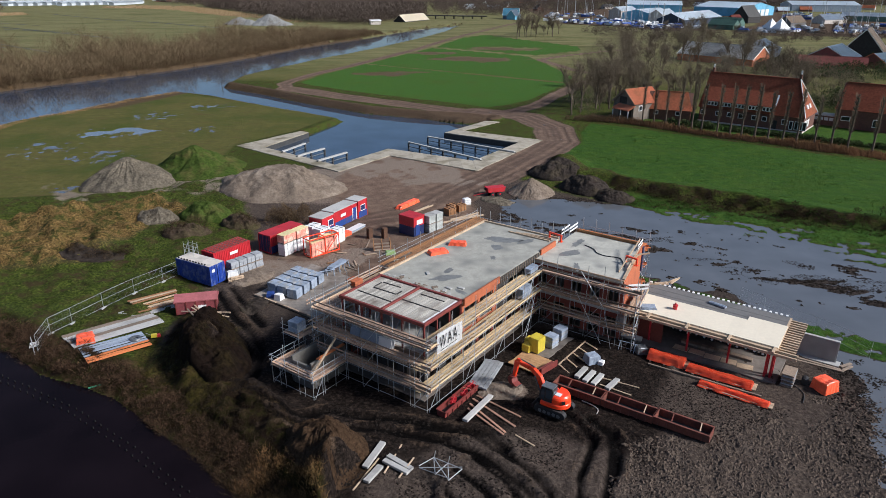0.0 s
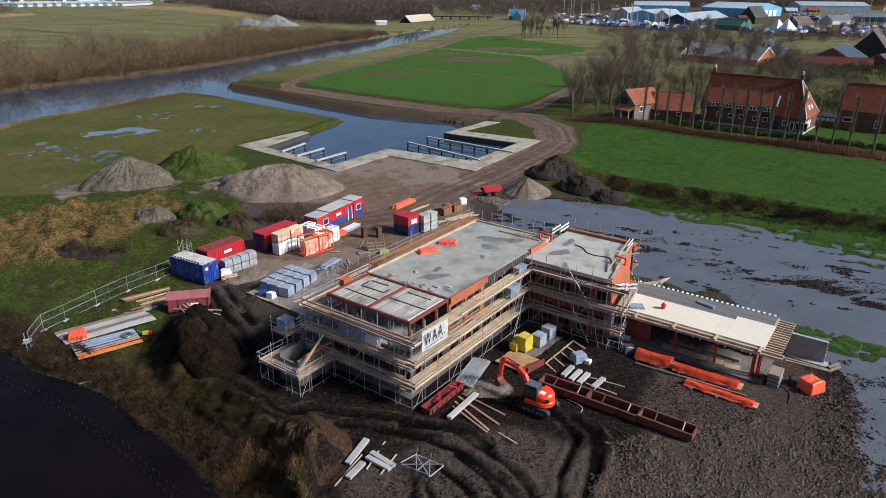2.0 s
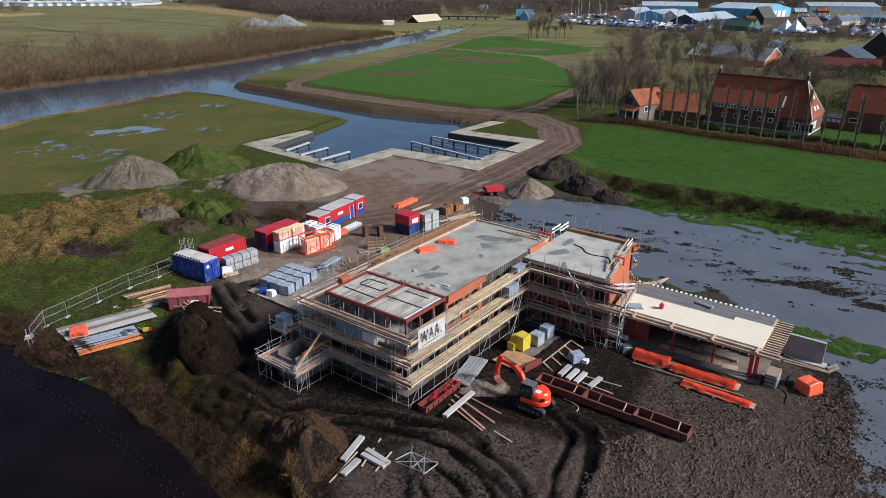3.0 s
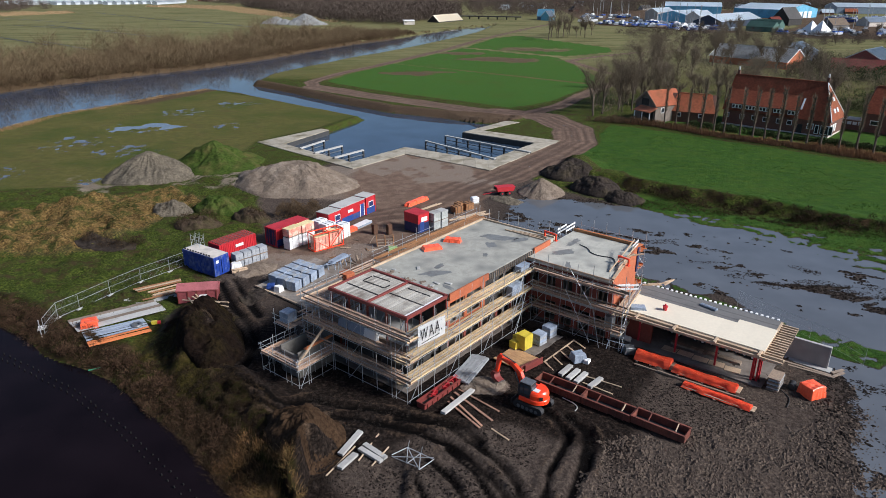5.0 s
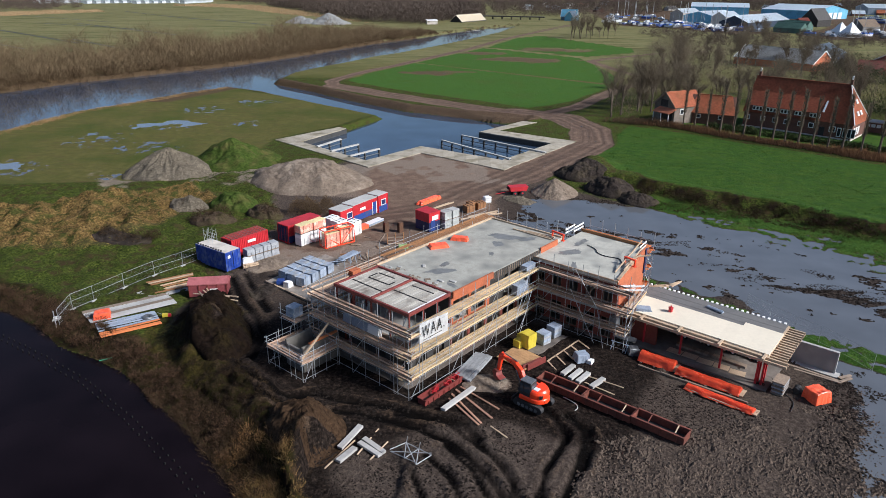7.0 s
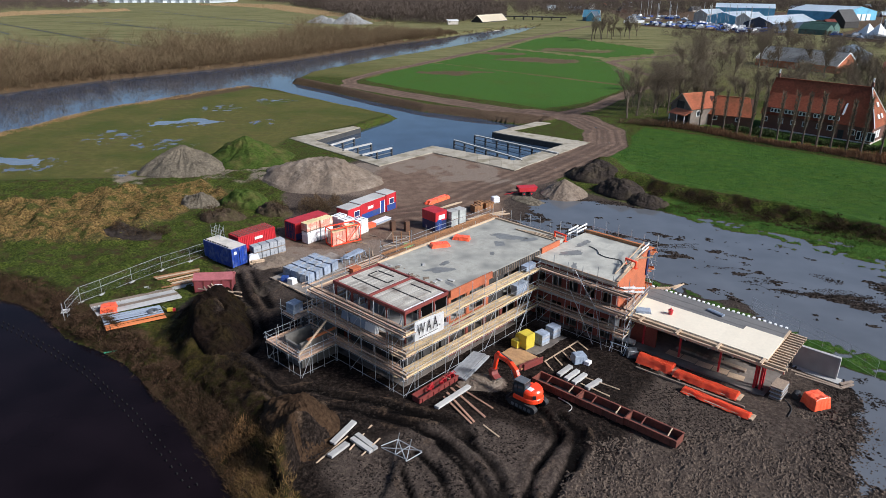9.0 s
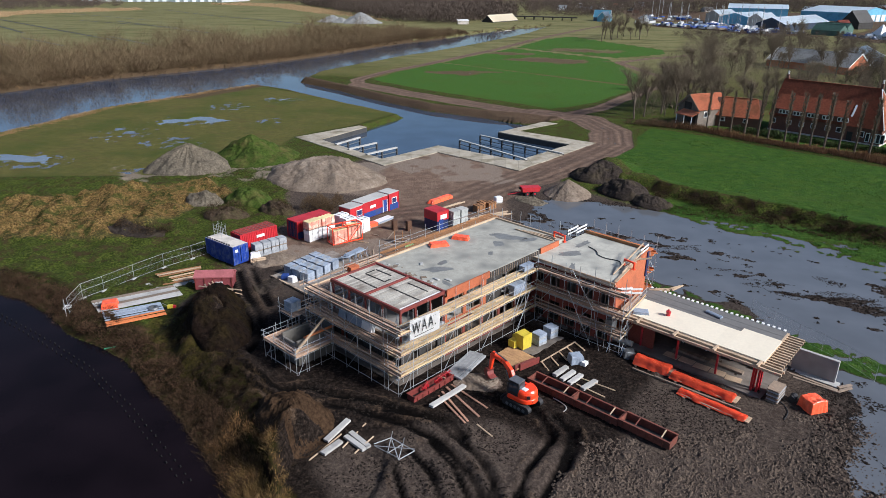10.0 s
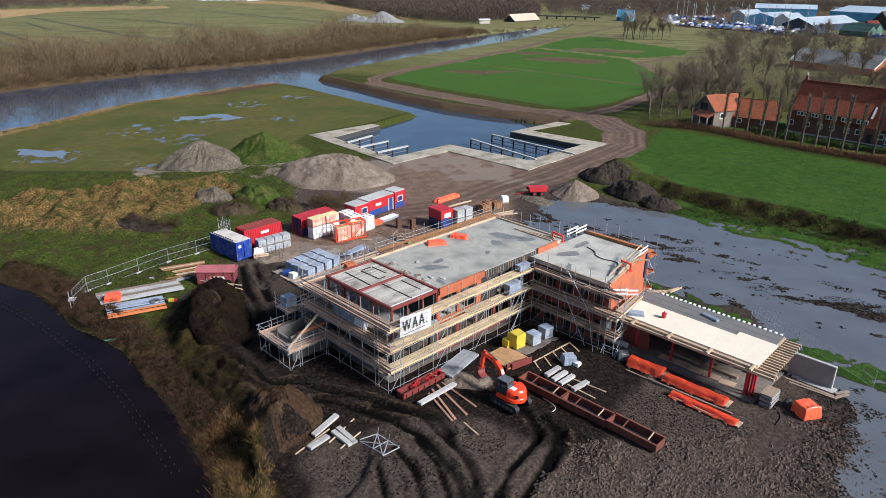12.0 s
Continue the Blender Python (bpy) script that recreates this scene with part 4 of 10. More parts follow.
heap("soil_mound", -39.6, 95.5, 3.6, 2.8, 1.9, 20, E_BROWN, "brown clay heap in the rough grass", 18, 0.8, 1.2, 0.1, "soil heap")
heap("soil_mound", -32.8, 100.2, 3.4, 2.4, 2.0, -20, E_BROWN, "brown clay heap beside the red container", 19, 0.8, 1.2, 0.1, "soil heap")
heap("sand_mound", -46.5, 102.0, 3.2, 2.4, 2.6, 10, E_SAND, "low pale rubble heap in dead grass", 20, 0.9, 1.3, 0.15, "sand pile")
heap("soil_mound", -48.5, 85.4, 4.2, 1.5, 0.9, 12, E_DARK, "long dark soil heap in rough grass", 21, 0.7, 0.9, 0.2, "soil heap")
heap("sand_mound", -25.2, 80.0, 3.0, 2.0, 0.9, 50, E_BROWNSAND, "low sand heap beside the pallets", 22, 0.8, 0.3, 0.2, "sand pile")
heap("sand_mound", 5.4, 54.9, 2.3, 1.5, 0.5, 20, E_BROWNSAND, "low sand heap under the excavator bucket", 43, 0.8, 0.3, 0.15, "sand pile")
heap("soil_mound", -22.8, 72.0, 2.4, 1.5, 0.6, 70, E_DARK, "low dark soil heap by the slab", 23, 0.8, 0.3, 0.2, "soil heap")
E_GRAVEL = earth("pale gravel", [(0.3, (0.15, 0.155, 0.155)), (0.7, (0.33, 0.33, 0.315))], [(0.3, (0.24, 0.24, 0.22)), (0.7, (0.42, 0.41, 0.38))], 3.0, 1.2, 0.4)
E_MOUND = earth("brown spoil", [(0.3, (0.022, 0.013, 0.008)), (0.7, (0.115, 0.070, 0.040))], [(0.3, (0.006, 0.004, 0.003)), (0.7, (0.036, 0.022, 0.014))], 2.0, 3.0, 0.4)
E_PEATCUT = earth("dug peat", [(0.3, (0.003, 0.002, 0.0016)), (0.7, (0.026, 0.016, 0.011))], [(0.3, (0.008, 0.006, 0.003)), (0.7, (0.060, 0.044, 0.014))], 2.5, 2.6, 0.6)
heap("soil_mound", -23.4, 60.2, 7.2, 3.4, 2.5, 116, E_PEATCUT, "big heap of dug black peat, mossy along its foot", 25, 0.6, 2.2, 0.25, "soil mound")
heap("soil_mound", -25.6, 65.8, 2.6, 2.2, 1.4, 100, E_PEATCUT, "small peat heap behind the skip planks", 26, 0.7, 1.2, 0.2, "soil mound")
heap("soil_mound", -9.4, 45.4, 3.4, 4.4, 4.3, 25, E_MOUND, "pointed brown spoil mound beside the wheel ruts", 24, 1.25, 0.9, 0.0, "soil mound", 0.12, (-4.4, 40.9, 4.1, 5.2))


# ---- the unfinished building ----
SITE = pose(-1.8, 53.9, 0, 0, 0, -34.5)
MAIN_W, MAIN_L, MAIN_Z, WING_Z = 10.3, 26.5, 7.8, 7.3


def at_site(a, b, z=0.0, rz=0.0):
    return SITE @ pose(a, b, z, 0, 0, rz)


def pierced(bm, length, z0, z1, holes, thick, m):
    """A wall along x with rectangular openings (x0, x1, lo, hi) cut right through."""
    xs = sorted({0.0, length, *[v for h in holes for v in h[:2]]})
    zs = sorted({z0, z1, *[v for h in holes for v in h[2:]]})
    nx, nz = len(xs) - 1, len(zs) - 1
    solid = {(i, k) for i in range(nx) for k in range(nz) if not any(h[0] < (xs[i] + xs[i + 1]) / 2 < h[1] and h[2] < (zs[k] + zs[k + 1]) / 2 < h[3] for h in holes)}
    got = {}

    def v(i, y, k):
        if (i, y, k) not in got:
            got[i, y, k] = bm.verts.new(m @ Vector((xs[i], y * thick, zs[k])))
        return got[i, y, k]

    for i, k in solid:
        bm.faces.new((v(i, 0, k), v(i + 1, 0, k), v(i + 1, 0, k + 1), v(i, 0, k + 1)))
        bm.faces.new((v(i, 1, k), v(i, 1, k + 1), v(i + 1, 1, k + 1), v(i + 1, 1, k)))
        for di, dk, a, b in ((-1, 0, (i, k), (i, k + 1)), (1, 0, (i + 1, k), (i + 1, k + 1)), (0, -1, (i, k), (i + 1, k)), (0, 1, (i, k + 1), (i + 1, k + 1))):
            if (i + di, k + dk) not in solid:
                bm.faces.new((v(a[0], 0, a[1]), v(b[0], 0, b[1]), v(b[0], 1, b[1]), v(a[0], 1, a[1])))
    return bm


building = thing("unfinished_building", "two-storey brick building shell with concrete roof slabs", "building", SITE)


def side(length, z0, z1, holes, m, material, thick=0.3, frames=False):
    part("wall", pierced(bmesh.new(), length, z0, z1, holes, thick, m), material, building)
    if frames:
        for x0, x1, lo, hi in holes:
            f = bmesh.new()
            for c, s in ((((x0 + x1) / 2, 0.16, hi - 0.05), (x1 - x0, 0.08, 0.1)), (((x0 + x1) / 2, 0.16, lo + 0.05), (x1 - x0, 0.08, 0.1)), ((x0 + 0.05, 0.16, (lo + hi) / 2), (0.1, 0.08, hi - lo)), ((x1 - 0.05, 0.16, (lo + hi) / 2), (0.1, 0.08, hi - lo)), (((x0 + x1) / 2, 0.16, (lo + hi) / 2), (0.08, 0.07, hi - lo))):
                box(f, c, s, m=m)
            part("window_frame", f, M_WOODGREY, building)


# near-black wall colour carries the shade beneath the scaffold decks
M_BLACKWALL = surf("black deck-shade wall", (0.045, 0.042, 0.04), 0.6, vary=0.3, fine=3)
# right wall of the main block: runs along b, outside towards +a
RIGHT = pose(0, 6.1, 0, 0, 0, 90)
low_holes = [(0.25 + 2.9 * k, 2.75 + 2.9 * k, 0.5, 3.1) for k in range(7)]
up_holes = [(0.35 + 2.9 * k, 2.8 + 2.9 * k, 4.3, 6.75) for k in range(7)]
side(20.4, 0.0, 3.4, low_holes, RIGHT, M_BRICKRED, frames=True)
side(6.4, 3.75, 7.15, up_holes[:2], RIGHT, M_BRICK, frames=True)
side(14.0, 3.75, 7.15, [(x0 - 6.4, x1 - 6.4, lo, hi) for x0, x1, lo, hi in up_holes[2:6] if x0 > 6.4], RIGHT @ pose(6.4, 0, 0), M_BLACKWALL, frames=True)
part("floor_slab", block((-5.15, 16.2, 3.58), (10.34, 20.6, 0.34)), M_CONCRETE, building)
part("floor_slab", block((-5.15, 3.0, 3.55), (10.5, 6.2, 0.36)), M_CONCRETE, building)
part("roof_slab", block((-5.15, 16.35, 7.52), (10.36, 20.5, 0.5), bevel=0.03), M_SLAB, building, "pale grey roof slab with damp patches")
# brick upstand along the slab's edge
part("parapet", block((0.22, 9.4, 7.62), (0.16, 6.6, 0.72)), M_BRICK, building, "orange brick upstand")
part("parapet", block((0.22, 23.6, 7.62), (0.16, 3.6, 0.72)), M_BRICK, building, "orange brick upstand")
for k in range(22):
    piece("stud", M_WOODGREY, building, (0.24, 12.95 + 0.4 * k, 7.45), (0.08, 0.07, 0.75))
part("edge_board", block((0.21, 17.2, 7.55), (0.05, 8.8, 0.5)), M_DARK, building, "black membrane strip")
for c, s in (((-5.15, 26.72, 7.7), (10.4, 0.18, 0.5)), ((-10.45, 16.4, 7.7), (0.18, 20.6, 0.5))):
    part("edge_board", block(c, s), M_WOODPALE, building)
# left and back walls; party walls inside, their room shade put into a near-black colour
part("wall", pierced(bmesh.new(), 26.4, 0.0, 3.4, [(1.0 + 3.2 * k, 3.0 + 3.2 * k, 0.8, 2.8) for k in range(8)], 0.3, pose(-10.3, 26.5, 0, 0, 0, -90)), M_BRICKRED, building)
part("wall", pierced(bmesh.new(), 20.0, 3.75, 7.2, [(1.0 + 3.2 * k, 3.0 + 3.2 * k, 4.6, 6.6) for k in range(6)], 0.3, pose(-10.3, 26.5, 0, 0, 0, -90)), M_BRICKRED, building)
part("wall", block((-5.15, 26.35, 3.6), (10.2, 0.3, 7.2)), M_BRICKRED, building)
part("wall", block((-5.15, 6.3, 5.4), (9.9, 0.25, 3.4)), M_DARK, building, "inner wall coloured near black for room shade")
part("wall", block((-5.15, 16.0, 3.6), (0.3, 19.8, 7.1)), M_DARK, building, "inner wall coloured near black for room shade")
# grey block darkened in colour for the shaded front
M_SHADEWALL = surf("shade-darkened block", (0.05, 0.047, 0.045), 0.85, vary=0.3, fine=3, coarse=0.6)
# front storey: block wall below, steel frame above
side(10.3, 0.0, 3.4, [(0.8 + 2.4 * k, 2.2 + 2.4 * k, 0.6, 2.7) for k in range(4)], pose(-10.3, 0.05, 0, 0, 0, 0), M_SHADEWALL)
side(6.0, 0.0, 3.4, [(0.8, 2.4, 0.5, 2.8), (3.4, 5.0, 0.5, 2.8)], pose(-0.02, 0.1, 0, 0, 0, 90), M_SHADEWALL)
part("sill_course", block((-5.15, 0.1, 4.1), (10.3, 0.3, 0.75)), M_WOODGREY, building, "boarded breast wall")
part("sill_course", block((-0.1, 3.1, 4.1), (0.3, 5.8, 0.75)), M_GREYBLOCK, building)
for a in (-10.15, -7.6, -5.1, -2.6, -0.1):
    piece("column", M_REDSTEEL, building, (a, 0.12, 5.6), (0.16, 0.16, 3.8))
for b in (2.1, 4.1, 6.0):
    piece("column", M_REDSTEEL, building, (-0.12, b, 5.6), (0.16, 0.16, 3.8))
    piece("column", M_REDSTEEL, building, (-10.15, b, 5.6), (0.16, 0.16, 3.8))
for k in range(9):
    a = -9.4 + 1.05 * k
    pole("prop", M_GALV, building, (a, 0.9 + 0.5 * (k % 3), 3.75), (a + 0.1, 0.9 + 0.5 * (k % 3), 7.3), 0.05)
for k in range(4):
    pole("prop", M_BLUEGREY, building, (-9.6 + 2.5 * k, 0.45, 3.9), (-8.2 + 2.5 * k, 0.45, 7.0), 0.05)
for c, s in (((-5.15, 0.08, 7.66), (10.5, 0.26, 0.34)), ((-10.22, 3.1, 7.66), (0.26, 5.9, 0.34)), ((-0.08, 3.1, 7.66), (0.22, 5.9, 0.34)), ((-5.1, 3.1, 7.72), (0.26, 5.9, 0.3)), ((-5.15, 6.05, 7.72), (10.4, 0.26, 0.3))):
    part("steel_beam", block(c, s, bevel=0.02), M_REDSTEEL, building)
M_PLANK = surf("hollow floor plank", (0.44, 0.41, 0.355), 0.85, vary=0.45, fine=1.0, coarse=0.5, dirt=(0.17, 0.14, 0.115), dirt_amt=0.7, by_object=0.28, stretch=(9.0, 0.5, 1.0))
for k in range(16):
    piece("floor_plank", M_PLANK, building, (-4.80 + 0.296 * k, 3.1, 7.60 + 0.014 * (k % 3)), (0.275, 5.6, 0.2))
    piece("floor_plank", M_PLANK, building, (-9.93 + 0.296 * k, 3.1, 7.60 + 0.014 * (k % 2)), (0.275, 5.6, 0.2))
part("edge_strip", block((-0.32, 3.0, 7.72), (0.34, 5.5, 0.05)), M_WHITE, building, "white edge strip")
for a0, a1, b0, b1 in ((-4.9, -0.3, 2.9, 3.05), (-9.9, -5.3, 1.9, 2.05), (-9.0, -6.0, 3.4, 3.55), (-9.0, -6.6, 4.9, 5.05), (-9.05, -8.9, 3.4, 5.0), (-6.1, -5.95, 3.4, 4.5), (-4.2, -1.2, 4.9, 5.0)):
    piece("batten", M_DARK, building, ((a0 + a1) / 2, (b0 + b1) / 2, 7.74), (max(0.1, (a1 - a0) * 0.96), max(0.1, (b1 - b0) * 0.7), 0.07), 1.5 * math.sin(9 * a0))
rng = random.Random(31)
for k in range(26):
    a_, b_ = rng.uniform(-10.0, -0.6), 6.35 + abs(rng.gauss(0, 0.5))
    piece('mortar_lump', M_WOODGREY if k % 3 else M_CONCRETE, building, (a_, b_, 7.79), (rng.uniform(0.15, 0.6), rng.uniform(0.1, 0.35), rng.uniform(0.03, 0.12)), rng.uniform(0, 180))
# wing
WFRONT = pose(0.1, 20.6, 0)
side(10.7, 0.0, 3.4, [(0.5 + 2.1 * k, 1.9 + 2.1 * k, 0.4, 2.8) for k in range(5)], WFRONT, M_BRICKRED, frames=True)
side(10.7, 3.7, 6.9, [(0.5 + 2.1 * k, 1.7 + 2.1 * k, 4.3, 6.3) for k in range(5)], WFRONT, M_BRICKRED, frames=True)
part("floor_slab", prism(bmesh.new(), [(0.1, 20.56), (10.6, 20.56), (8.6, 31.4), (0.1, 31.4)], 3.4, 3.7), M_CONCRETE, building)
part("roof_slab", prism(bmesh.new(), [(0.1, 20.5), (10.5, 20.5), (8.45, 31.5), (0.1, 31.5)], 6.9, WING_Z), M_SLAB, building, "pale grey roof slab with damp patches")
part("wall", prism(bmesh.new(), [(10.62, 20.62), (10.66, 20.95), (8.72, 31.4), (8.5, 31.4), (10.3, 20.95)], 0, 7.42), M_BRICK, building, "orange brick end wall")
part("wall", block((4.3, 31.45, 3.6), (8.6, 0.3, 7.2)), M_BRICKRED, building)
# near-black colour stands for the shade inside the wing
part("wall", block((4.9, 25.0, 3.5), (9.2, 0.25, 6.7)), M_DARK, building, "inner wall coloured near black for room shade")
part("end_panel", prism(bmesh.new(), [(8.84, 30.8), (8.98, 30.8), (8.9, 31.3), (8.76, 31.3)], 4.4, 7.4), M_DKBLUE, building, "dark blue membrane panel")
part("edge_board", block((4.2, 31.55, 7.45), (8.6, 0.16, 0.42)), M_WOODBROWN, building)
part("edge_board", block((4.3, 32.3, 7.2), (8.8, 1.2, 0.06)), M_ORANGEWOOD, building, "orange plywood walkway")
part("edge_board", block((5.3, 20.5, 7.32), (10.8, 0.1, 0.14)), M_WOODPALE, building)
part("edge_board", prism(bmesh.new(), [(10.35, 20.7), (10.7, 20.7), (9.5, 27.2), (9.2, 27.2)], 7.42, 7.49), M_WOODPALE, building)
# ground slab under and left of the block
part("ground_slab", block((-5.15, 13.2, 0.1), (11.4, 28.0, 0.5)), M_MUDCONC, building)
part("ground_slab", prism(bmesh.new(), [(0.4, 20.0), (11.8, 20.0), (10.4, 32.0), (0.4, 32.0)], -0.2, 0.34), M_MUDCONC, building)

# stairwell beside the front corner
stairwell = thing("concrete_stairwell", "grey concrete stairwell walls inside the low scaffold", "stairwell", SITE)
for c, s in (((-9.35, -3.0, 1.4), (0.25, 4.6, 3.2)), ((-11.9, -3.0, 1.4), (0.25, 4.6, 3.2)), ((-10.62, -5.2, 1.2), (2.3, 0.25, 2.8)), ((-10.62, -0.8, 1.5), (2.3, 0.25, 3.4))):
    part("wall", block(c, s, bevel=0.02), surf("raw grey concrete", (0.15, 0.14, 0.125), 0.85, vary=0.2, fine=2), stairwell)
part("coping", block((-9.35, -2.6, 3.06), (0.34, 3.6, 0.1)), M_ORANGEWOOD, stairwell, "orange timber capping")

# the roof's odds and ends
def crumpled(name, sx, sy, sz, material, label, m, seed, category="tarpaulin", cells=14):
    """A sheet thrown over something: a lumpy top, pleated sides and a loose skirt."""
    bm = bmesh.new()
    n = cells
    spots = [-1, -0.985, -0.94] + [-0.86 + 1.72 * k / (n - 6) for k in range(n - 5)] + [0.94, 0.985, 1]
    vs = {}
    for i in range(n + 1):
        for j in range(n + 1):
            u, v = spots[i], spots[j]
            e = min(i, n - i, j, n - j)
            x, y = u * sx / 2, v * sy / 2
            ridge_ = 1 - abs(noise.noise((x * 2.2 / max(sx, 0.8) * 2 + seed, y * 2.2 / max(sy, 0.8) * 2, seed * 0.7)))
            z = sz * (0.94 + 0.06 * ridge_ + 0.13 * noise.noise((x * 2.1, y * 2.1, seed)))
            f = 1.0
            if e == 0:
                z, f = 0.0, 1.08 + 0.16 * noise.noise((x * 5.0 + seed, y * 5.0, 4.0))
            elif e == 1:
                z, f = z * 0.5, 1.02 + 0.14 * noise.noise((x * 5.0 + seed, y * 5.0, 4.0))
            elif e == 2:
                z *= 0.95
            vs[i, j] = bm.verts.new((x * f, y * f, z))
    for i in range(n):
        for j in range(n):
            bm.faces.new((vs[i, j], vs[i + 1, j], vs[i + 1, j + 1], vs[i, j + 1]))
    rim = [vs[i, 0] for i in range(n + 1)] + [vs[n, j] for j in range(1, n + 1)] + [vs[i, n] for i in range(n - 1, -1, -1)] + [vs[0, j] for j in range(n - 1, 0, -1)]
    bm.faces.new(rim)
    ob = part(name, bm, material)
    ob.matrix_basis = m
    return tagged(ob, label, category)


crumpled("tarpaulin", 1.9, 0.9, 0.45, M_ORANGE, "crumpled orange tarpaulin on the roof slab", at_site(-8.6, 18.0, 7.77, 25), 3)
crumpled("tarpaulin", 2.1, 1.1, 0.4, M_ORANGE, "crumpled orange tarpaulin on the roof slab", at_site(-9.0, 14.6, 7.77, 60), 5)
for a, b in ((-6.5, 9.3), (-1.6, 8.3), (-2.6, 7.6)):
    tagged(part("concrete_offcut", block((0, 0, 0.06), (0.7, 0.35, 0.12), 20, 0.03), M_CONCRETE), "pale offcut lying on the roof slab", "offcut").matrix_basis = at_site(a, b, 7.77, 10 * a)


def puddle(name, rx, ry, m, seed, label):
    bm = bmesh.new()
    pts = []
    for k in range(48):
        t = k * math.tau / 48
        w = 1 + 0.42 * noise.fractal((math.cos(t) * 1.6 + seed * 7, math.sin(t) * 1.6, seed), 0.8, 2.2, 4)
        pts.append((rx * math.cos(t) * max(0.25, w), ry * math.sin(t) * max(0.25, w)))
    prism(bm, pts, 0, 0.006)
    ob = part(name, bm, MATS.get("damp") or surf("damp", (0.19, 0.19, 0.18), 0.4, vary=0.2, fine=2.5, by_object=0.05, relief=0))
    ob.matrix_basis = m
    return tagged(ob, label, "puddle", kind="structure")


for a, b, rx, ry, s in ((-4.3, 9.6, 1.5, 0.6, 1), (-5.2, 11.2, 0.8, 0.35, 2), (-4.5, 20.0, 0.9, 0.6, 3), (-5.2, 22.6, 2.2, 0.9, 4), (-2.7, 23.6, 1.2, 0.5, 5), (-3.2, 17.0, 0.6, 0.3, 6), (-1.2, 7.6, 0.9, 0.3, 7)):
    puddle("damp_patch", rx, ry, at_site(a, b, 7.772, 50 * s), s, "dark damp patch on the roof slab")
for a, b, rx, ry, s in ((2.6, 24.5, 1.6, 0.7, 8), (2.0, 28.0, 1.4, 0.5, 9), (5.0, 21.2, 1.2, 0.3, 10)):
    puddle("damp_patch", rx, ry, at_site(a, b, WING_Z + 0.002, 30 * s), s, "dark damp patch on the roof slab")


def cable(name, pts, r, material, label, category, parent=None):
    cu = bpy.data.curves.new(name, "CURVE")
    cu.dimensions, cu.bevel_depth, cu.bevel_resolution = "3D", r, 1
    sp = cu.splines.new("NURBS")
    sp.points.add(len(pts) - 1)
    for p_, q in zip(sp.points, pts):
        p_.co = (*q, 1)
    sp.use_endpoint_u, sp.order_u = True, 3
    tmp = bpy.data.objects.new(name, cu)
    scene.collection.objects.link(tmp)
    me = bpy.data.meshes.new_from_object(tmp.evaluated_get(bpy.context.evaluated_depsgraph_get()))
    bpy.data.objects.remove(tmp)
    me.materials.clear()
    me.materials.append(material)
    ob = under(name, me, parent, label)
    return tagged(ob, label, category) if category else ob


cable("hose", [SITE @ Vector(v) for v in ((3.0, 27.6, 7.36), (3.9, 27.4, 7.36), (4.7, 26.8, 7.36), (5.0, 26.2, 7.36), (6.3, 25.8, 7.36), (7.6, 26.3, 7.36), (8.3, 26.0, 7.36), (9.2, 24.2, 7.36))], 0.05, M_BLACK, "black hose curling over the roof slab", "hose")
cable("hose", [SITE @ Vector((7.6 + 0.8 * math.cos(t), 20.0 + 0.45 * math.sin(t), 6.75)) for t in [k * 0.55 for k in range(13)]], 0.05, M_BLACK, "coiled black hose on the scaffold deck", "hose")
# red U-shaped guard on the edge between the two roofs, and the slab's end
for a, b, w, z in ((-0.1, 26.0, 1.7, 7.8), (9.6, 25.2, 1.3, 7.42)):
    guard = thing("edge_guard", "orange-red steel edge guard on the roof", "guard", at_site(a, b, z, -10))
    for x in (-w / 2, w / 2):
        piece("leg", M_ORANGEPAINT, guard, (x, 0, 0.35), (0.16, 0.16, 0.75))
    piece("rail", M_ORANGEPAINT, guard, (0, 0, 0.75), (w + 0.16, 0.18, 0.18))
    piece("base_plate", M_ORANGEPAINT, guard, (w / 2, 0, 0.03), (0.4, 0.4, 0.05))

# banner
banner = thing("banner", "white cloth banner with black letters tied to the scaffold", "banner", SITE)
bm = bmesh.new()
cols = [[bm.verts.new((1.86 + 0.05 * math.sin(3.1 * k) * math.sin(1.7 * j), -0.55 + 3.95 * k / 12, 5.62 - 0.02 * k + (2.1 - 0.01 * k) * j / 5)) for j in range(6)] for k in range(13)]
for k in range(12):
    for j in range(5):
        bm.faces.new((cols[k][j], cols[k + 1][j], cols[k + 1][j + 1], cols[k][j + 1]))
bmesh.ops.solidify(bm, geom=bm.faces[:], thickness=0.02)
part("cloth", bm, M_WHITE, banner)
fc = bpy.data.curves.new("lettering", "FONT")
fc.body, fc.size, fc.extrude, fc.offset, fc.space_character = "WAA.", 1.75, 0.01, -0.012, 1.35
tob = bpy.data.objects.new("lettering", fc)
scene.collection.objects.link(tob)
letters = bpy.data.meshes.new_from_object(tob.evaluated_get(bpy.context.evaluated_depsgraph_get()))
bpy.data.objects.remove(tob)
letters.materials.clear()
letters.materials.append(M_BLACK)
wide = max(v.co.x for v in letters.vertices)
under("lettering", letters, banner, "black letters", Matrix.Translation((1.95, -0.3, 6.12)) @ Matrix.Rotation(radians(90), 4, "Z") @ Matrix.Rotation(radians(90), 4, "X") @ Matrix.Diagonal((3.1 / wide, 0.98, 1, 1)))
piece("bottom_line", M_BLACK, banner, (1.93, 1.2, 5.85), (0.02, 2.6, 0.05))


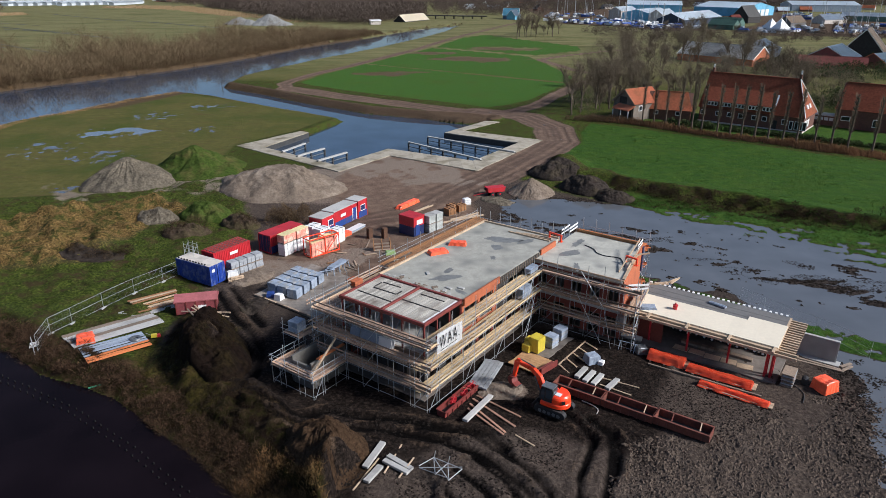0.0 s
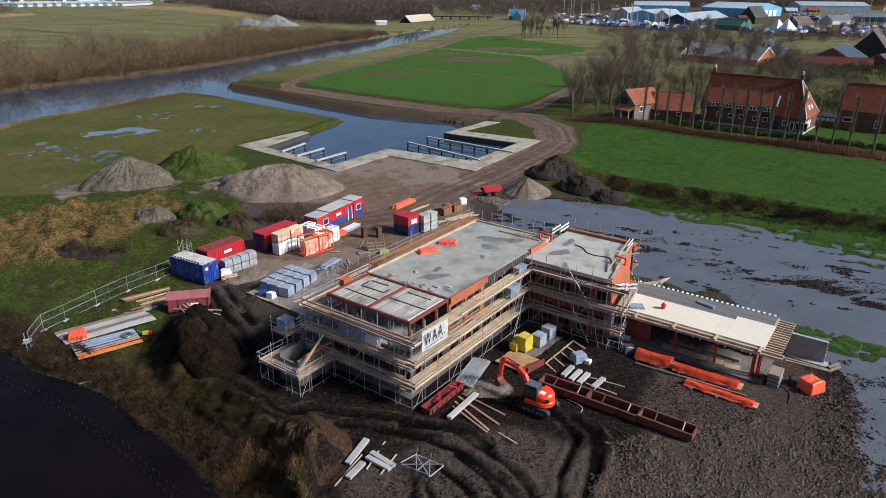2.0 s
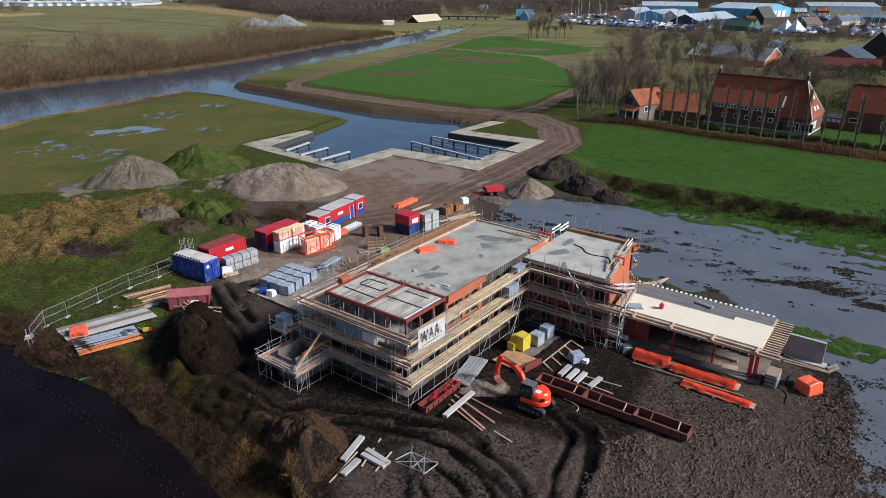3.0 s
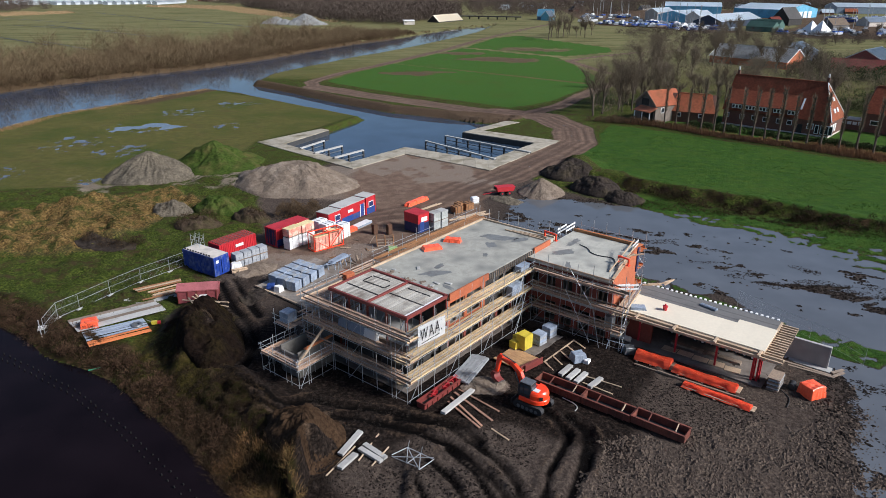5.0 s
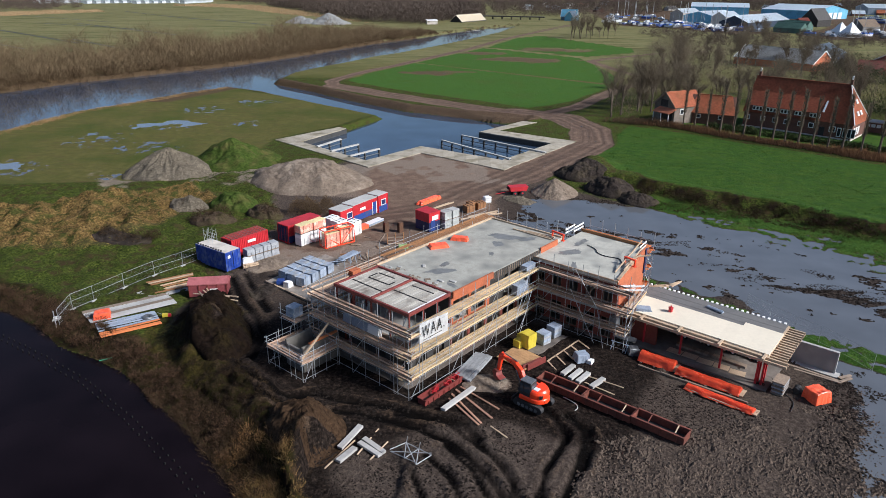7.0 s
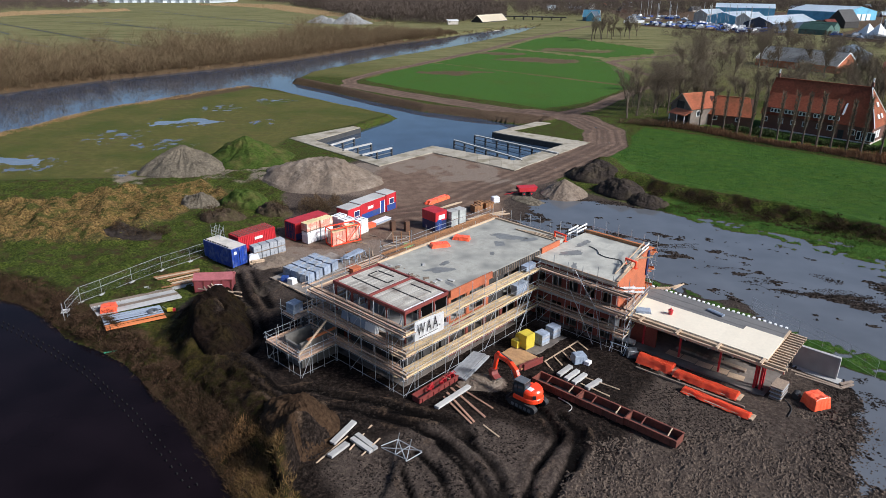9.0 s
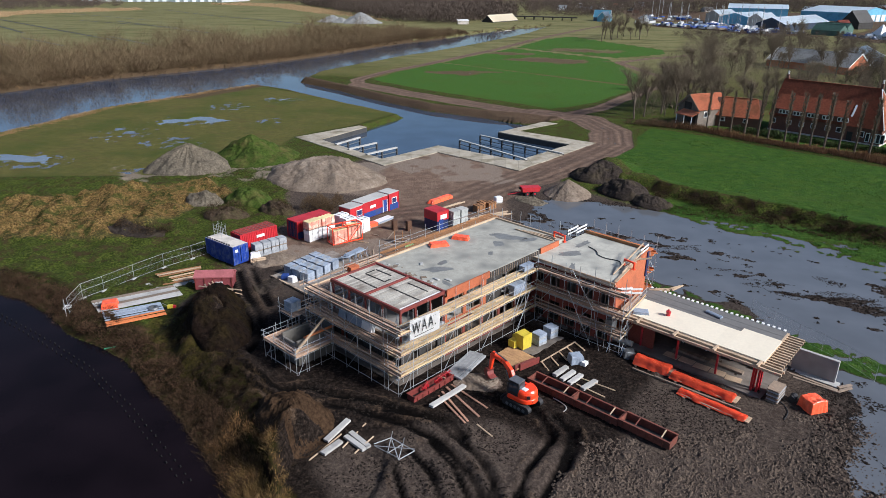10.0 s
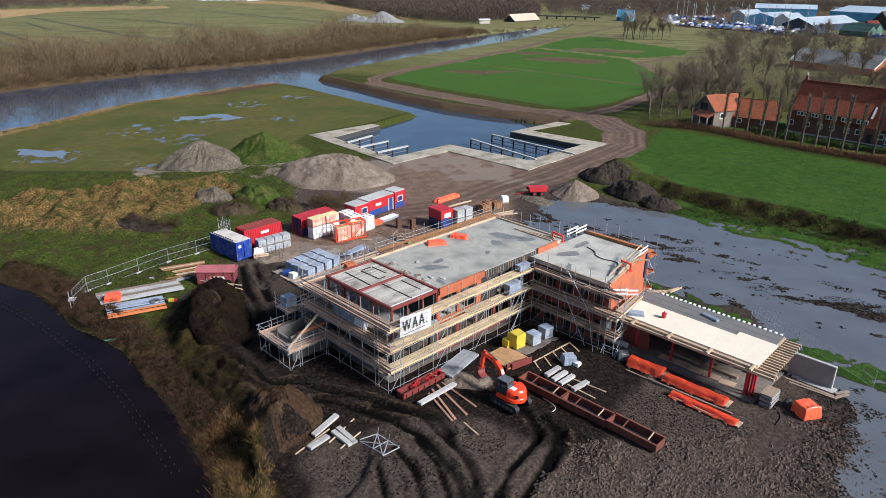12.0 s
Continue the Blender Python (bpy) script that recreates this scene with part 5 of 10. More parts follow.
# ---- scaffolds ----
def scaffold(p, q, width, levels, top, bay, label, seed, boards=M_WOOD, base=0.0, inner=True, toe=M_WOOD, braces=True, rails=True, timber_rails=None):
    """A run of tube scaffold from p to q, decks to the left of that line, guard rails on its right."""
    rng = random.Random(seed)
    p, q = Vector((*p, 0)), Vector((*q, 0))
    d = q - p
    length, n = d.length, max(1, round(d.length / bay))
    m = SITE @ Matrix.Translation(p) @ d.to_track_quat("X", "Z").to_matrix().to_4x4()
    s = thing("scaffold", label, "scaffold", m, "scaffolds round the building")
    step_ = length / n
    for k in range(n + 1):
        x = step_ * k
        pole("standard", M_GALV, s, (x, 0, base), (x, 0, top + rng.uniform(-0.25, 0.35)))
        if inner:
            pole("standard", M_GALV, s, (x, width, base), (x, width, levels[-1] + rng.uniform(0.2, 0.9)))
        for z in levels:
            pole("transom", M_GALV, s, (x, -0.12, z - 0.06), (x, width + 0.1, z - 0.06), 0.025)
        piece("sole_plate", M_WOODGREY, s, (x, 0, base + 0.02), (0.35, 0.35, 0.05), rng.uniform(-20, 20))
    for z in levels:
        pole("ledger", M_GALV, s, (-0.2, 0, z - 0.1), (length + 0.2, 0, z - 0.1), 0.025)
        if inner:
            pole("ledger", M_GALV, s, (-0.1, width, z - 0.1), (length + 0.1, width, z - 0.1), 0.025)
        if rails:
            for dz in (0.5, 1.0):
                pole("guard_rail", M_GALV, s, (-0.25, -0.04, z + dz), (length + 0.25, -0.04, z + dz), 0.026)
        if timber_rails:
            for dz in (0.42, 0.62, 0.98):
                x = rng.uniform(-0.6, -0.1)
                while x < length:
                    long_ = min(rng.choice((3.0, 3.9, 4.8)), length - x + 0.5)
                    if long_ > 0.6 and rng.random() > 0.12:
                        piece("guard_rail_board", timber_rails, s, (x + long_ / 2, -0.075, z + dz + rng.uniform(-0.04, 0.04)), (long_ - 0.05, 0.03, 0.15), 0, 0, rng.uniform(-0.7, 0.7))
                    x += long_
        planks = max(2, int(width / 0.27))
        for j in range(planks):
            x = rng.uniform(-0.25, 0.0)
            while x < length:
                long_ = min(step_ * 2, length - x + 0.15)
                if long_ < 0.5:
                    break
                if rng.random() > 0.03:
                    piece("board", boards, s, (x + long_ / 2, 0.14 + (width - 0.2) * j / max(1, planks - 1), z + 0.02 + rng.uniform(0, 0.02)), (long_ - 0.03, 0.235, 0.045), rng.uniform(-0.4, 0.4))
                x += long_
        if toe:
            x = 0.0
            while x < length - 0.2:
                long_ = min(step_ * 2, length - x)
                piece("toe_board", toe, s, (x + long_ / 2, -0.02, z + 0.12 + rng.uniform(-0.02, 0.03)), (long_ - 0.04, 0.035, 0.19), 0, 0, rng.uniform(-0.3, 0.3))
                x += long_
    if braces:
        lo = base
        for z in levels:
            for k in range(0, n, 3):
                pole("brace", M_GALV, s, (step_ * k, -0.06, lo), (step_ * min(n, k + 1), -0.06, z + 0.3), 0.025)
            lo = z
    for z0 in (base + 0.5,):
        pole("ledger", M_GALV, s, (0, 0, z0), (length, 0, z0), 0.025)
    return s


M_WOODPINK = surf("pinkish weathered boards", (0.42, 0.285, 0.20), 0.85, vary=0.3, fine=7, coarse=0.7, dirt=(0.17, 0.12, 0.09), by_object=0.25)
LV = (2.2, 4.4, 6.6)
scaffold((1.8, -2.0), (1.8, 19.2), 1.4, LV, 8.8, 1.9, "long tube scaffold with new plank decks along the side wall", 1)
scaffold((-11.6, -2.0), (1.8, -2.0), 1.5, LV, 8.7, 1.9, "tube scaffold with weathered plank decks round the front", 2, M_WOODPINK, toe=M_WOODPINK, timber_rails=M_WOODPINK)
scaffold((1.8, 19.2), (12.6, 19.2), 1.25, LV, 8.8, 1.8, "tube scaffold with plank decks before the wing wall", 3, M_WOODPINK, toe=M_WOODPINK, timber_rails=M_WOODGREY)
scaffold((-12.3, 27.9), (-12.3, 8.4), 1.6, (2.2, 4.4, 7.55), 9.0, 2.3, "tube scaffold with brown boards along the rear side", 4, M_WOODBROWN, toe=M_WOODBROWN)
scaffold((-12.3, 8.4), (-12.3, -2.0), 1.6, (2.2, 4.4, 6.6), 8.6, 1.8, "tube scaffold with mixed boards beside the front rooms", 14, M_WOODPINK, toe=M_WOODPALE, timber_rails=M_WOODPINK)
scaffold((0.0, 28.2), (-12.0, 28.2), 1.3, LV, 8.9, 1.6, "tube scaffold behind the main block", 5, M_WOODPALE, toe=M_WOODPALE)
scaffold((8.8, 33.3), (0.2, 33.3), 1.5, LV, 8.5, 1.7, "tube scaffold with orange boards behind the wing", 6, M_ORANGEWOOD, toe=M_ORANGEWOOD)
scaffold((12.7, 19.0), (11.6, 26.0), 1.0, (2.2, 4.4), 6.4, 2.2, "short scaffold return beside the wing's end wall", 7, M_WOODPALE)
# the low platform round the stairwell
scaffold((-13.4, -6.5), (-7.9, -6.5), 1.2, (2.2,), 3.4, 1.8, "low scaffold platform round the stairwell", 8, M_WOODPINK, toe=M_WOODPINK)
scaffold((-7.9, -6.5), (-7.9, -2.1), 1.1, (2.2,), 3.4, 1.5, "low scaffold platform round the stairwell", 9, M_WOODPINK, toe=M_WOODPINK)
scaffold((-13.4, -2.1), (-13.4, -6.5), 1.1, (2.2,), 3.4, 1.5, "low scaffold platform round the stairwell", 10, M_WOODPINK, toe=M_WOODPINK)
scaffold((-13.6, 3.0), (-13.6, -2.1), 1.6, (3.6,), 4.9, 1.7, "raised scaffold loading bay beside the stairwell", 11, M_WOODGREY, toe=M_WOODPALE)
# big diagonal shores and roof guard boards
shores = thing("raking_shore", "timber raking shore leaning over the stairwell", "shore", SITE)
piece("beam", M_WOODPALE, shores, (-8.6, -4.2, 3.6), (0.1, 4.6, 0.22), 8, 28)
for k, (a0, b0, z0, a1, b1, z1) in enumerate(((9.3, 19.0, 4.4, 6.4, 19.0, 8.0), (9.4, 18.9, 0.2, 6.0, 19.0, 5.6), (10.8, 18.4, 0.0, 9.4, 19.0, 4.2), (1.7, 17.6, 7.0, 2.2, 14.4, 2.2), (1.7, 18.4, 5.0, 2.4, 15.0, 0.2))):
    r = thing("scaffold_brace", "galvanised diagonal scaffold brace", "brace", SITE, "diagonal braces")
    pole("tube", M_GALV, r, (a0, b0, z0), (a1, b1, z1), 0.03)
for a, b, la, z in ((-0.4, 29.4, 92, 8.3), (0.2, 30.4, 92, 8.4), (8.6, 30.6, 97, 8.0), (11.0, 21.4, 50, 6.6), (11.6, 22.4, 48, 6.4)):
    g = thing("guard_board", "white and black edge barrier board", "barrier", at_site(a, b, z, la))
    piece("board", M_WHITE, g, (0, 0, 0.0), (2.4, 0.05, 0.2))
    piece("board", M_WHITE, g, (0, 0, -0.45), (2.4, 0.05, 0.18))
    for x in (-1.0, 1.0):
        pole("post", M_GALV, g, (x, 0.05, -1.2), (x, 0.05, 0.25), 0.03)
for a0, b0, z0, a1, b1, z1 in ((9.3, 22.4, 7.4, 8.9, 29.4, 8.9), (9.9, 23.2, 7.5, 9.2, 29.0, 8.2), (9.0, 25.2, 7.4, 10.0, 27.0, 8.2), (8.9, 27.8, 7.4, 10.4, 28.8, 7.7)):
    g = thing("timber_prop", "loose pale timber prop on the wing roof", "timber", SITE, "timber props")
    d_ = Vector((a1 - a0, b1 - b0, z1 - z0))
    under("beam", shared_box(M_WOODPALE), g, "", Matrix.LocRotScale(Vector((a0 + a1, b0 + b1, z0 + z1)) / 2, d_.to_track_quat("X", "Z"), (d_.length, 0.09, 0.16)))
for k in range(3):
    g = thing("timber_beam", "pale timber beam lying along the roof edge", "timber", at_site(-3.2 + 0.4 * k, 25.2 + 0.35 * k, 7.85, 3 * k))
    piece("beam", M_WOODPALE, g, (0, 0, 0), (5.6 - k, 0.16, 0.14))
# things on the decks
def brick_stack(m, nx, ny, nz, material, label, size=(0.5, 0.42, 0.3), name="block_pallet", base=True, gap=0.025):
    """A pallet of blocks, every block a piece."""
    s = thing(name, label, "pallet", m, "pallets of building blocks")
    if base:
        for j in (-1, 0, 1):
            piece("pallet_runner", M_WOODGREY, s, (0, j * ny * size[1] * 0.42, 0.05), (nx * size[0], 0.1, 0.1))
        piece("pallet_deck", M_WOODGREY, s, (0, 0, 0.12), (nx * size[0], ny * size[1], 0.03))
    for i in range(nx):
        for j in range(ny):
            for k in range(nz):
                piece("block", material, s, ((i - (nx - 1) / 2) * size[0], (j - (ny - 1) / 2) * size[1], 0.14 + (k + 0.5) * size[2]), (size[0] - gap, size[1] - gap, size[2] - gap))
    return s


scaffold((-15.2, -3.3), (-13.0, -3.3), 1.9, (3.6,), 4.9, 2.2, "small loading bay of tube scaffold at the corner", 15, M_WOODPINK, toe=None)
brick_stack(at_site(-14.2, -2.3, 3.66, 5), 2, 3, 3, M_BLUEGREY, "blue-grey block pack on the loading bay", (0.62, 0.42, 0.36))
brick_stack(at_site(-12.4, 4.4, 6.68, 0), 3, 3, 2, M_BRICK, "small stack of orange bricks on the deck", (0.42, 0.4, 0.28), base=False)
brick_stack(at_site(1.2, 16.4, 4.48, 0), 1, 4, 4, M_BLUEGREY, "blue-grey block pack on the scaffold deck", (0.8, 0.5, 0.28), base=False)
brick_stack(at_site(1.0, 18.2, 6.68, 0), 1, 3, 2, M_BLUEGREY, "blue-grey block pack on the scaffold deck", (0.8, 0.6, 0.28), base=False)
brick_stack(at_site(11.0, 19.9, 2.28, 0), 2, 2, 3, M_STEEL, "dark green-grey crate on the scaffold deck", (0.45, 0.45, 0.4), base=False)
for a, w, m_ in ((-6.0, 2.2, M_BLUEGREY), (-4.2, 1.6, M_WHITE), (-7.9, 1.2, M_BLUEGREY)):
    g = thing("panel_stack", "pale panels leaning behind the front scaffold", "panel", at_site(a, -0.6, 4.44))
    for k in range(3):
        piece("panel", m_, g, (0.1 * k, 0.1 * k, 0.42), (w, 0.06, 0.8), 0, -12)


# ---- single-storey annex ----
annex = thing("annex", "low open-fronted annex with timber roof and red posts", "building", SITE)
A0, A1, BF, BR, ZF, ZR = 10.75, 25.9, 21.5, 28.4, 3.78, 4.33


def roof_z(b):
    return ZF + (ZR - ZF) * (b - BF) / (BR - BF)


tilt = math.degrees(math.atan2(ZR - ZF, BR - BF))
part("floor_slab", block(((A0 + A1) / 2, 25.0, 0.18), (A1 - A0 + 0.8, 7.6, 0.5), bevel=0.02), M_MUDCONC, annex)
for k in range(5):
    piece("floor_board", M_WOODPALE, annex, (16.8 + 1.6 * k, 22.7 + 0.1 * (k % 2), 0.47), (1.5, 1.0, 0.05), 2 * k)
part("wall", block(((A0 + A1) / 2, BR - 0.2, 2.1), (A1 - A0, 0.3, 3.9)), M_BRICKRED, annex)
part("wall", block((A0 + 0.1, 25.6, 2.0), (0.3, 5.6, 3.6)), M_BRICKRED, annex)
part("wall", block((13.2, BF + 1.1, 1.85), (3.0, 0.3, 3.3)), M_BRICKRED, annex)
part("roof_deck", prism(bmesh.new(), [(A0, BF), (A1, BF), (A1, BR), (A0, BR)], [ZF - 0.10, ZF - 0.10, ZR - 0.10, ZR - 0.10], [ZF, ZF, ZR, ZR]), M_WOODPALE, annex)
for k in range(15):
    b = BF + 0.25 + k * (BR - BF - 0.45) / 14
    piece("joist", M_WOODPALE, annex, ((A0 + A1) / 2 + 0.75, b, roof_z(b) - 0.26), (A1 - A0 + 1.5, 0.16, 0.28))
piece("sheeting", M_ROOFGREY, annex, ((A0 + A1) / 2 - 0.1, (BR + 25.2) / 2, roof_z((BR + 25.2) / 2) + 0.035), (A1 - A0 - 0.2, BR - 25.2, 0.05), 0, tilt)
for k in range(3):
    b = 25.25 + 1.05 * k
    piece("sheet_seam", M_ROOFGREY, annex, ((A0 + A1) / 2 - 0.1, b, roof_z(b) + 0.066), (A1 - A0 - 0.3, 0.12, 0.02), 0, tilt)
for k in range(12):
    a0 = A0 + 0.2 + 1.25 * k
    a1 = min(a0 + 1.247, A1 - 0.05)
    hi = 25.6 if a0 < 22.0 else 26.35
    piece("insulation_board", M_CREAM, annex, ((a0 + a1) / 2, (BF + 0.35 + hi) / 2, roof_z((BF + 0.35 + hi) / 2) + 0.075), (a1 - a0, hi - BF - 0.35, 0.13), 0, tilt)
for k in range(28):
    a = A0 + 0.3 + 0.53 * k
    piece("rafter_end", M_WHITE, annex, (a, BR + 0.12, ZR + 0.04), (0.22, 0.34, 0.17))
for b, z in ((BF - 0.05, ZF - 0.06), (BF - 0.32, ZF - 0.28), (BF + 0.5, ZF - 0.36)):
    piece("fascia_beam", M_WOODPALE, annex, ((A0 + A1) / 2 + 0.8, b, z), (A1 - A0 + 1.9, 0.2, 0.26))
for a in (13.4, 17.4, 21.5, 25.6):
    if a < 25:
        piece("post", M_RED, annex, (a, 22.4, 1.75), (0.18, 0.18, 3.3))
    piece("bracket", M_WOODPALE, annex, (a, BF - 0.1, ZF + 0.06), (0.24, 1.4, 0.2))
    piece("strut", M_WOODPALE, annex, (a + 0.5, 22.4, 3.0), (0.1, 0.12, 1.1), 0, 0, 42)
for da, db in ((0, 0), (0.5, 0.1), (0.05, 0.55), (0.55, 0.6)):
    piece("post", M_RED, annex, (25.1 + da, 22.0 + db, 1.75), (0.2, 0.2, 3.3))
# inside: block rows, loose pipe fittings, low walls
for k, (a, b, n) in enumerate(((18.2, 23.6, 9), (22.0, 23.7, 8))):
    for j in range(n):
        piece("plinth_block", M_WOODGREY, annex, (a - 1.6 + 0.42 * j, b + 0.6, 0.52), (0.40, 0.6, 0.3))
for k in range(12):
    a, b = 14.8 + 0.85 * k, 26.6 - 0.14 * (k % 3)
    pipe = thing("pipe_coil", "black pipe coil with a white end in the annex", "pipe", at_site(a, b, 0.34), "pipe coils")
    bm = bmesh.new()
    tube(bm, (0, -0.3, 0.35), (0, 0.3, 0.35), 0.33, n=12)
    part("coil", bm, M_BLACK, pipe)
    bm = bmesh.new()
    tube(bm, (0, -0.36, 0.35), (0, -0.29, 0.35), 0.13, n=10)
    part("end_cap", bm, M_WHITE, pipe)
# stacked boards at the open end
stack = thing("board_stack", "stack of grey boards at the annex end", "stack", at_site(27.2, 22.4, 0.25))
for k in range(7):
    piece("board", M_GREYBLOCK if k % 2 else M_WOODGREY, stack, (0.03 * (k % 3), 0.05 * (k % 2), 0.1 + 0.2 * k), (1.1 - 0.04 * (k % 3), 1.9, 0.12))
# free-standing grey end wall
endwall = thing("end_wall", "free-standing grey rendered wall with a pale edge", "wall", SITE)
part("panel", block((28.4, 29.6, 1.25), (4.0, 0.25, 2.4)), surf("grey render", (0.36, 0.345, 0.33), 0.85, vary=0.12, fine=2.0, coarse=0.5), endwall)
piece("edge", M_CONCRETE, endwall, (30.42, 29.6, 1.28), (0.14, 0.34, 2.5))
piece("coping", M_CONCRETE, endwall, (28.4, 29.6, 2.5), (4.1, 0.36, 0.1))
piece("footing", M_CONCRETE, endwall, (28.6, 29.3, 0.08), (4.6, 1.1, 0.25))
for k, (a, b, l, r) in enumerate(((28.6, 28.2, 5.0, 0), (29.3, 27.8, 4.2, 4), (31.4, 29.5, 1.6, 60), (31.6, 28.9, 1.6, 65))):
    tagged(part("plank", block((0, 0, 0.1), (l, 0.3, 0.12), bevel=0.01), M_WOODGREY), "weathered plank lying by the end wall", "plank", "loose planks").matrix_basis = at_site(a, b, 0.12, r)
# bucket and tube on the roof
bucket = thing("bucket", "red bucket standing on the annex roof boards", "bucket", at_site(15.3, 23.9, roof_z(23.9) + 0.14))
bm = bmesh.new()
tube(bm, (0, 0, 0), (0, 0, 0.5), 0.2, 0.26, 14)
part("body", bm, M_RED, bucket)
bm = bmesh.new()
tube(bm, (0, 0, 0.5), (0, 0, 0.72), 0.1, 0.06, 10)
part("spout", bm, M_RED, bucket)
roll = thing("tube_roll", "blue-white roll of sheeting on the grey roof", "roll", at_site(18.8, 26.9, roof_z(26.9) + 0.06, -12))
for k in range(2):
    bm = bmesh.new()
    tube(bm, (-0.9, 0.24 * k, 0.12), (0.9, 0.24 * k, 0.12), 0.12, n=10)
    part("tube", bm, M_BLUEGREY, roll)
crumpled("tool_bag", 1.6, 1.0, 0.35, M_BLUEGREY, "pale blue sheet bundle on the roof corner", at_site(12.8, 22.7, roof_z(22.7) + 0.05, 30), 8, "bundle")
for k in range(5):
    tagged(part("timber", block((0, 0, 0.08), (2.2, 0.14, 0.12)), M_WOODPALE), "pale timber lying on the annex roof", "timber", "roof timbers").matrix_basis = at_site(12.0 + 0.3 * k, 28.4 + 0.5 * k, 4.35 + 0.1 * (k % 2), 35 + 12 * k)


# ---- site things ----
def put(x, y, rz=0.0, dz=0.0):
    return pose(x, y, gz(x, y) + dz, 0, 0, rz)


def container(x, y, rz, body, label, size=(6.06, 2.44, 2.6), roof=None, band=None, zb=0.12, name="container"):
    """A steel box with corrugated sides, corner posts, doors with bars, and a roof."""
    l, w, h = size
    c = thing(name, label, "container", put(x, y, rz, zb))
    for sy in (-1, 1):
        n = int(l / 0.28)
        out = []
        for k in range(n):
            x0, dx = -l / 2 + 0.1 + (l - 0.2) * k / n, (l - 0.2) / n
            out += [(x0, sy * (w / 2 - 0.07)), (x0 + dx * 0.15, sy * (w / 2 - 0.01)), (x0 + dx * 0.5, sy * (w / 2 - 0.01)), (x0 + dx * 0.65, sy * (w / 2 - 0.07))]
        out += [(l / 2 - 0.1, sy * (w / 2 - 0.07)), (l / 2 - 0.1, sy * (w / 2 - 0.13)), (-l / 2 + 0.1, sy * (w / 2 - 0.13))]
        part("side_panel", prism(bmesh.new(), out, 0.12, h - 0.12), body, c)
        if band:
            part("lower_band", block((0, sy * (w / 2 + 0.004), h * 0.21), (l - 0.06, 0.03, h * 0.38)), band, c, "blue lower band")
    for sx in (-1, 1):
        for sy in (-1, 1):
            piece("corner_post", body, c, (sx * (l / 2 - 0.08), sy * (w / 2 - 0.08), h / 2), (0.17, 0.17, h))
        for k in (-1, 1):
            d = part("door", block((sx * (l / 2 - 0.06), k * (w / 4 - 0.03), h / 2), (0.07, w / 2 - 0.16, h - 0.3), bevel=0.01), band if band and sx < 0 else body, c)
            for q in (-0.25, 0.22):
                bm = bmesh.new()
                tube(bm, (sx * (l / 2 - 0.005), k * w / 4 + q, 0.15), (sx * (l / 2 - 0.005), k * w / 4 + q, h - 0.15), 0.025, n=6)
                part("locking_bar", bm, body if body is not M_WHITE else M_STEEL, d)
    for z, t in ((0.08, 0.16), (h - 0.07, 0.14)):
        for sy in (-1, 1):
            piece("rail", body, c, (0, sy * (w / 2 - 0.06), z), (l, 0.12, t))
        for sx in (-1, 1):
            piece("rail", body, c, (sx * (l / 2 - 0.06), 0, z), (0.12, w, t))
    part("roof", block((0, 0, h - 0.02), (l - 0.1, w - 0.1, 0.06)), roof or body, c)
    piece("floor", M_DARK, c, (0, 0, 0.15), (l - 0.2, w - 0.2, 0.12))
    return c


M_BLUEWORN = surf("scraped blue paint", (0.014, 0.045, 0.27), 0.45, vary=0.3, fine=3, coarse=1.3, dirt=(0.24, 0.28, 0.36), dirt_amt=0.4)
blue = container(-31.5, 79.2, -28.4, M_BLUEWORN, "dark blue shipping container with scraped paint and pale roof", roof=M_PLASTER)
for k in range(10):
    piece("roof_clamp", M_BLACK, blue, (-2.6 + 0.52 * k, -1.05, 2.68), (0.22, 0.12, 0.18))
piece("label_plate", M_WHITE, blue, (3.0, -0.6, 1.9), (0.03, 0.5, 0.4))
red2 = container(-29.8, 84.4, 57, M_RED, "red container with steel beams laid along its roof", (6.06, 2.44, 2.5))
for k in range(4):
    piece("roof_rail", M_REDSTEEL, red2, (0, -0.9 + 0.6 * k, 2.6), (5.8, 0.14, 0.16))
for k in range(9):
    piece("roof_rib", M_STEEL, red2, (-2.6 + 0.65 * k, 0, 2.56), (0.08, 2.2, 0.1))
piece("sign", M_WHITE, red2, (0.2, -1.25, 1.7), (1.3, 0.03, 0.4))
container(-24.1, 91.4, 57, M_RED, "long red storage unit with a dark blue lower front", (6.3, 2.5, 2.7), band=M_DKBLUE)

# rack of tubes on the blue container
rack = thing("tube_rack", "small galvanised frame standing on the blue container", "frame", pose(-33.0, 80.6, gz(-31.5, 79.2) + 2.85, 0, 0, -28))
for x in (-0.8, 0, 0.8):
    for y in (-0.4, 0.4):
        pole("standard", M_GALV, rack, (x, y, 0), (x, y, 1.7), 0.03)
for z in (0.4, 0.9, 1.4):
    for y in (-0.4, 0.4):
        pole("rung", M_GALV, rack, (-0.8, y, z), (0.8, y, z), 0.025)
for x in (-0.8, 0.8):
    pole("brace", M_GALV, rack, (x, -0.4, 0.2), (x, 0.4, 1.5), 0.025)


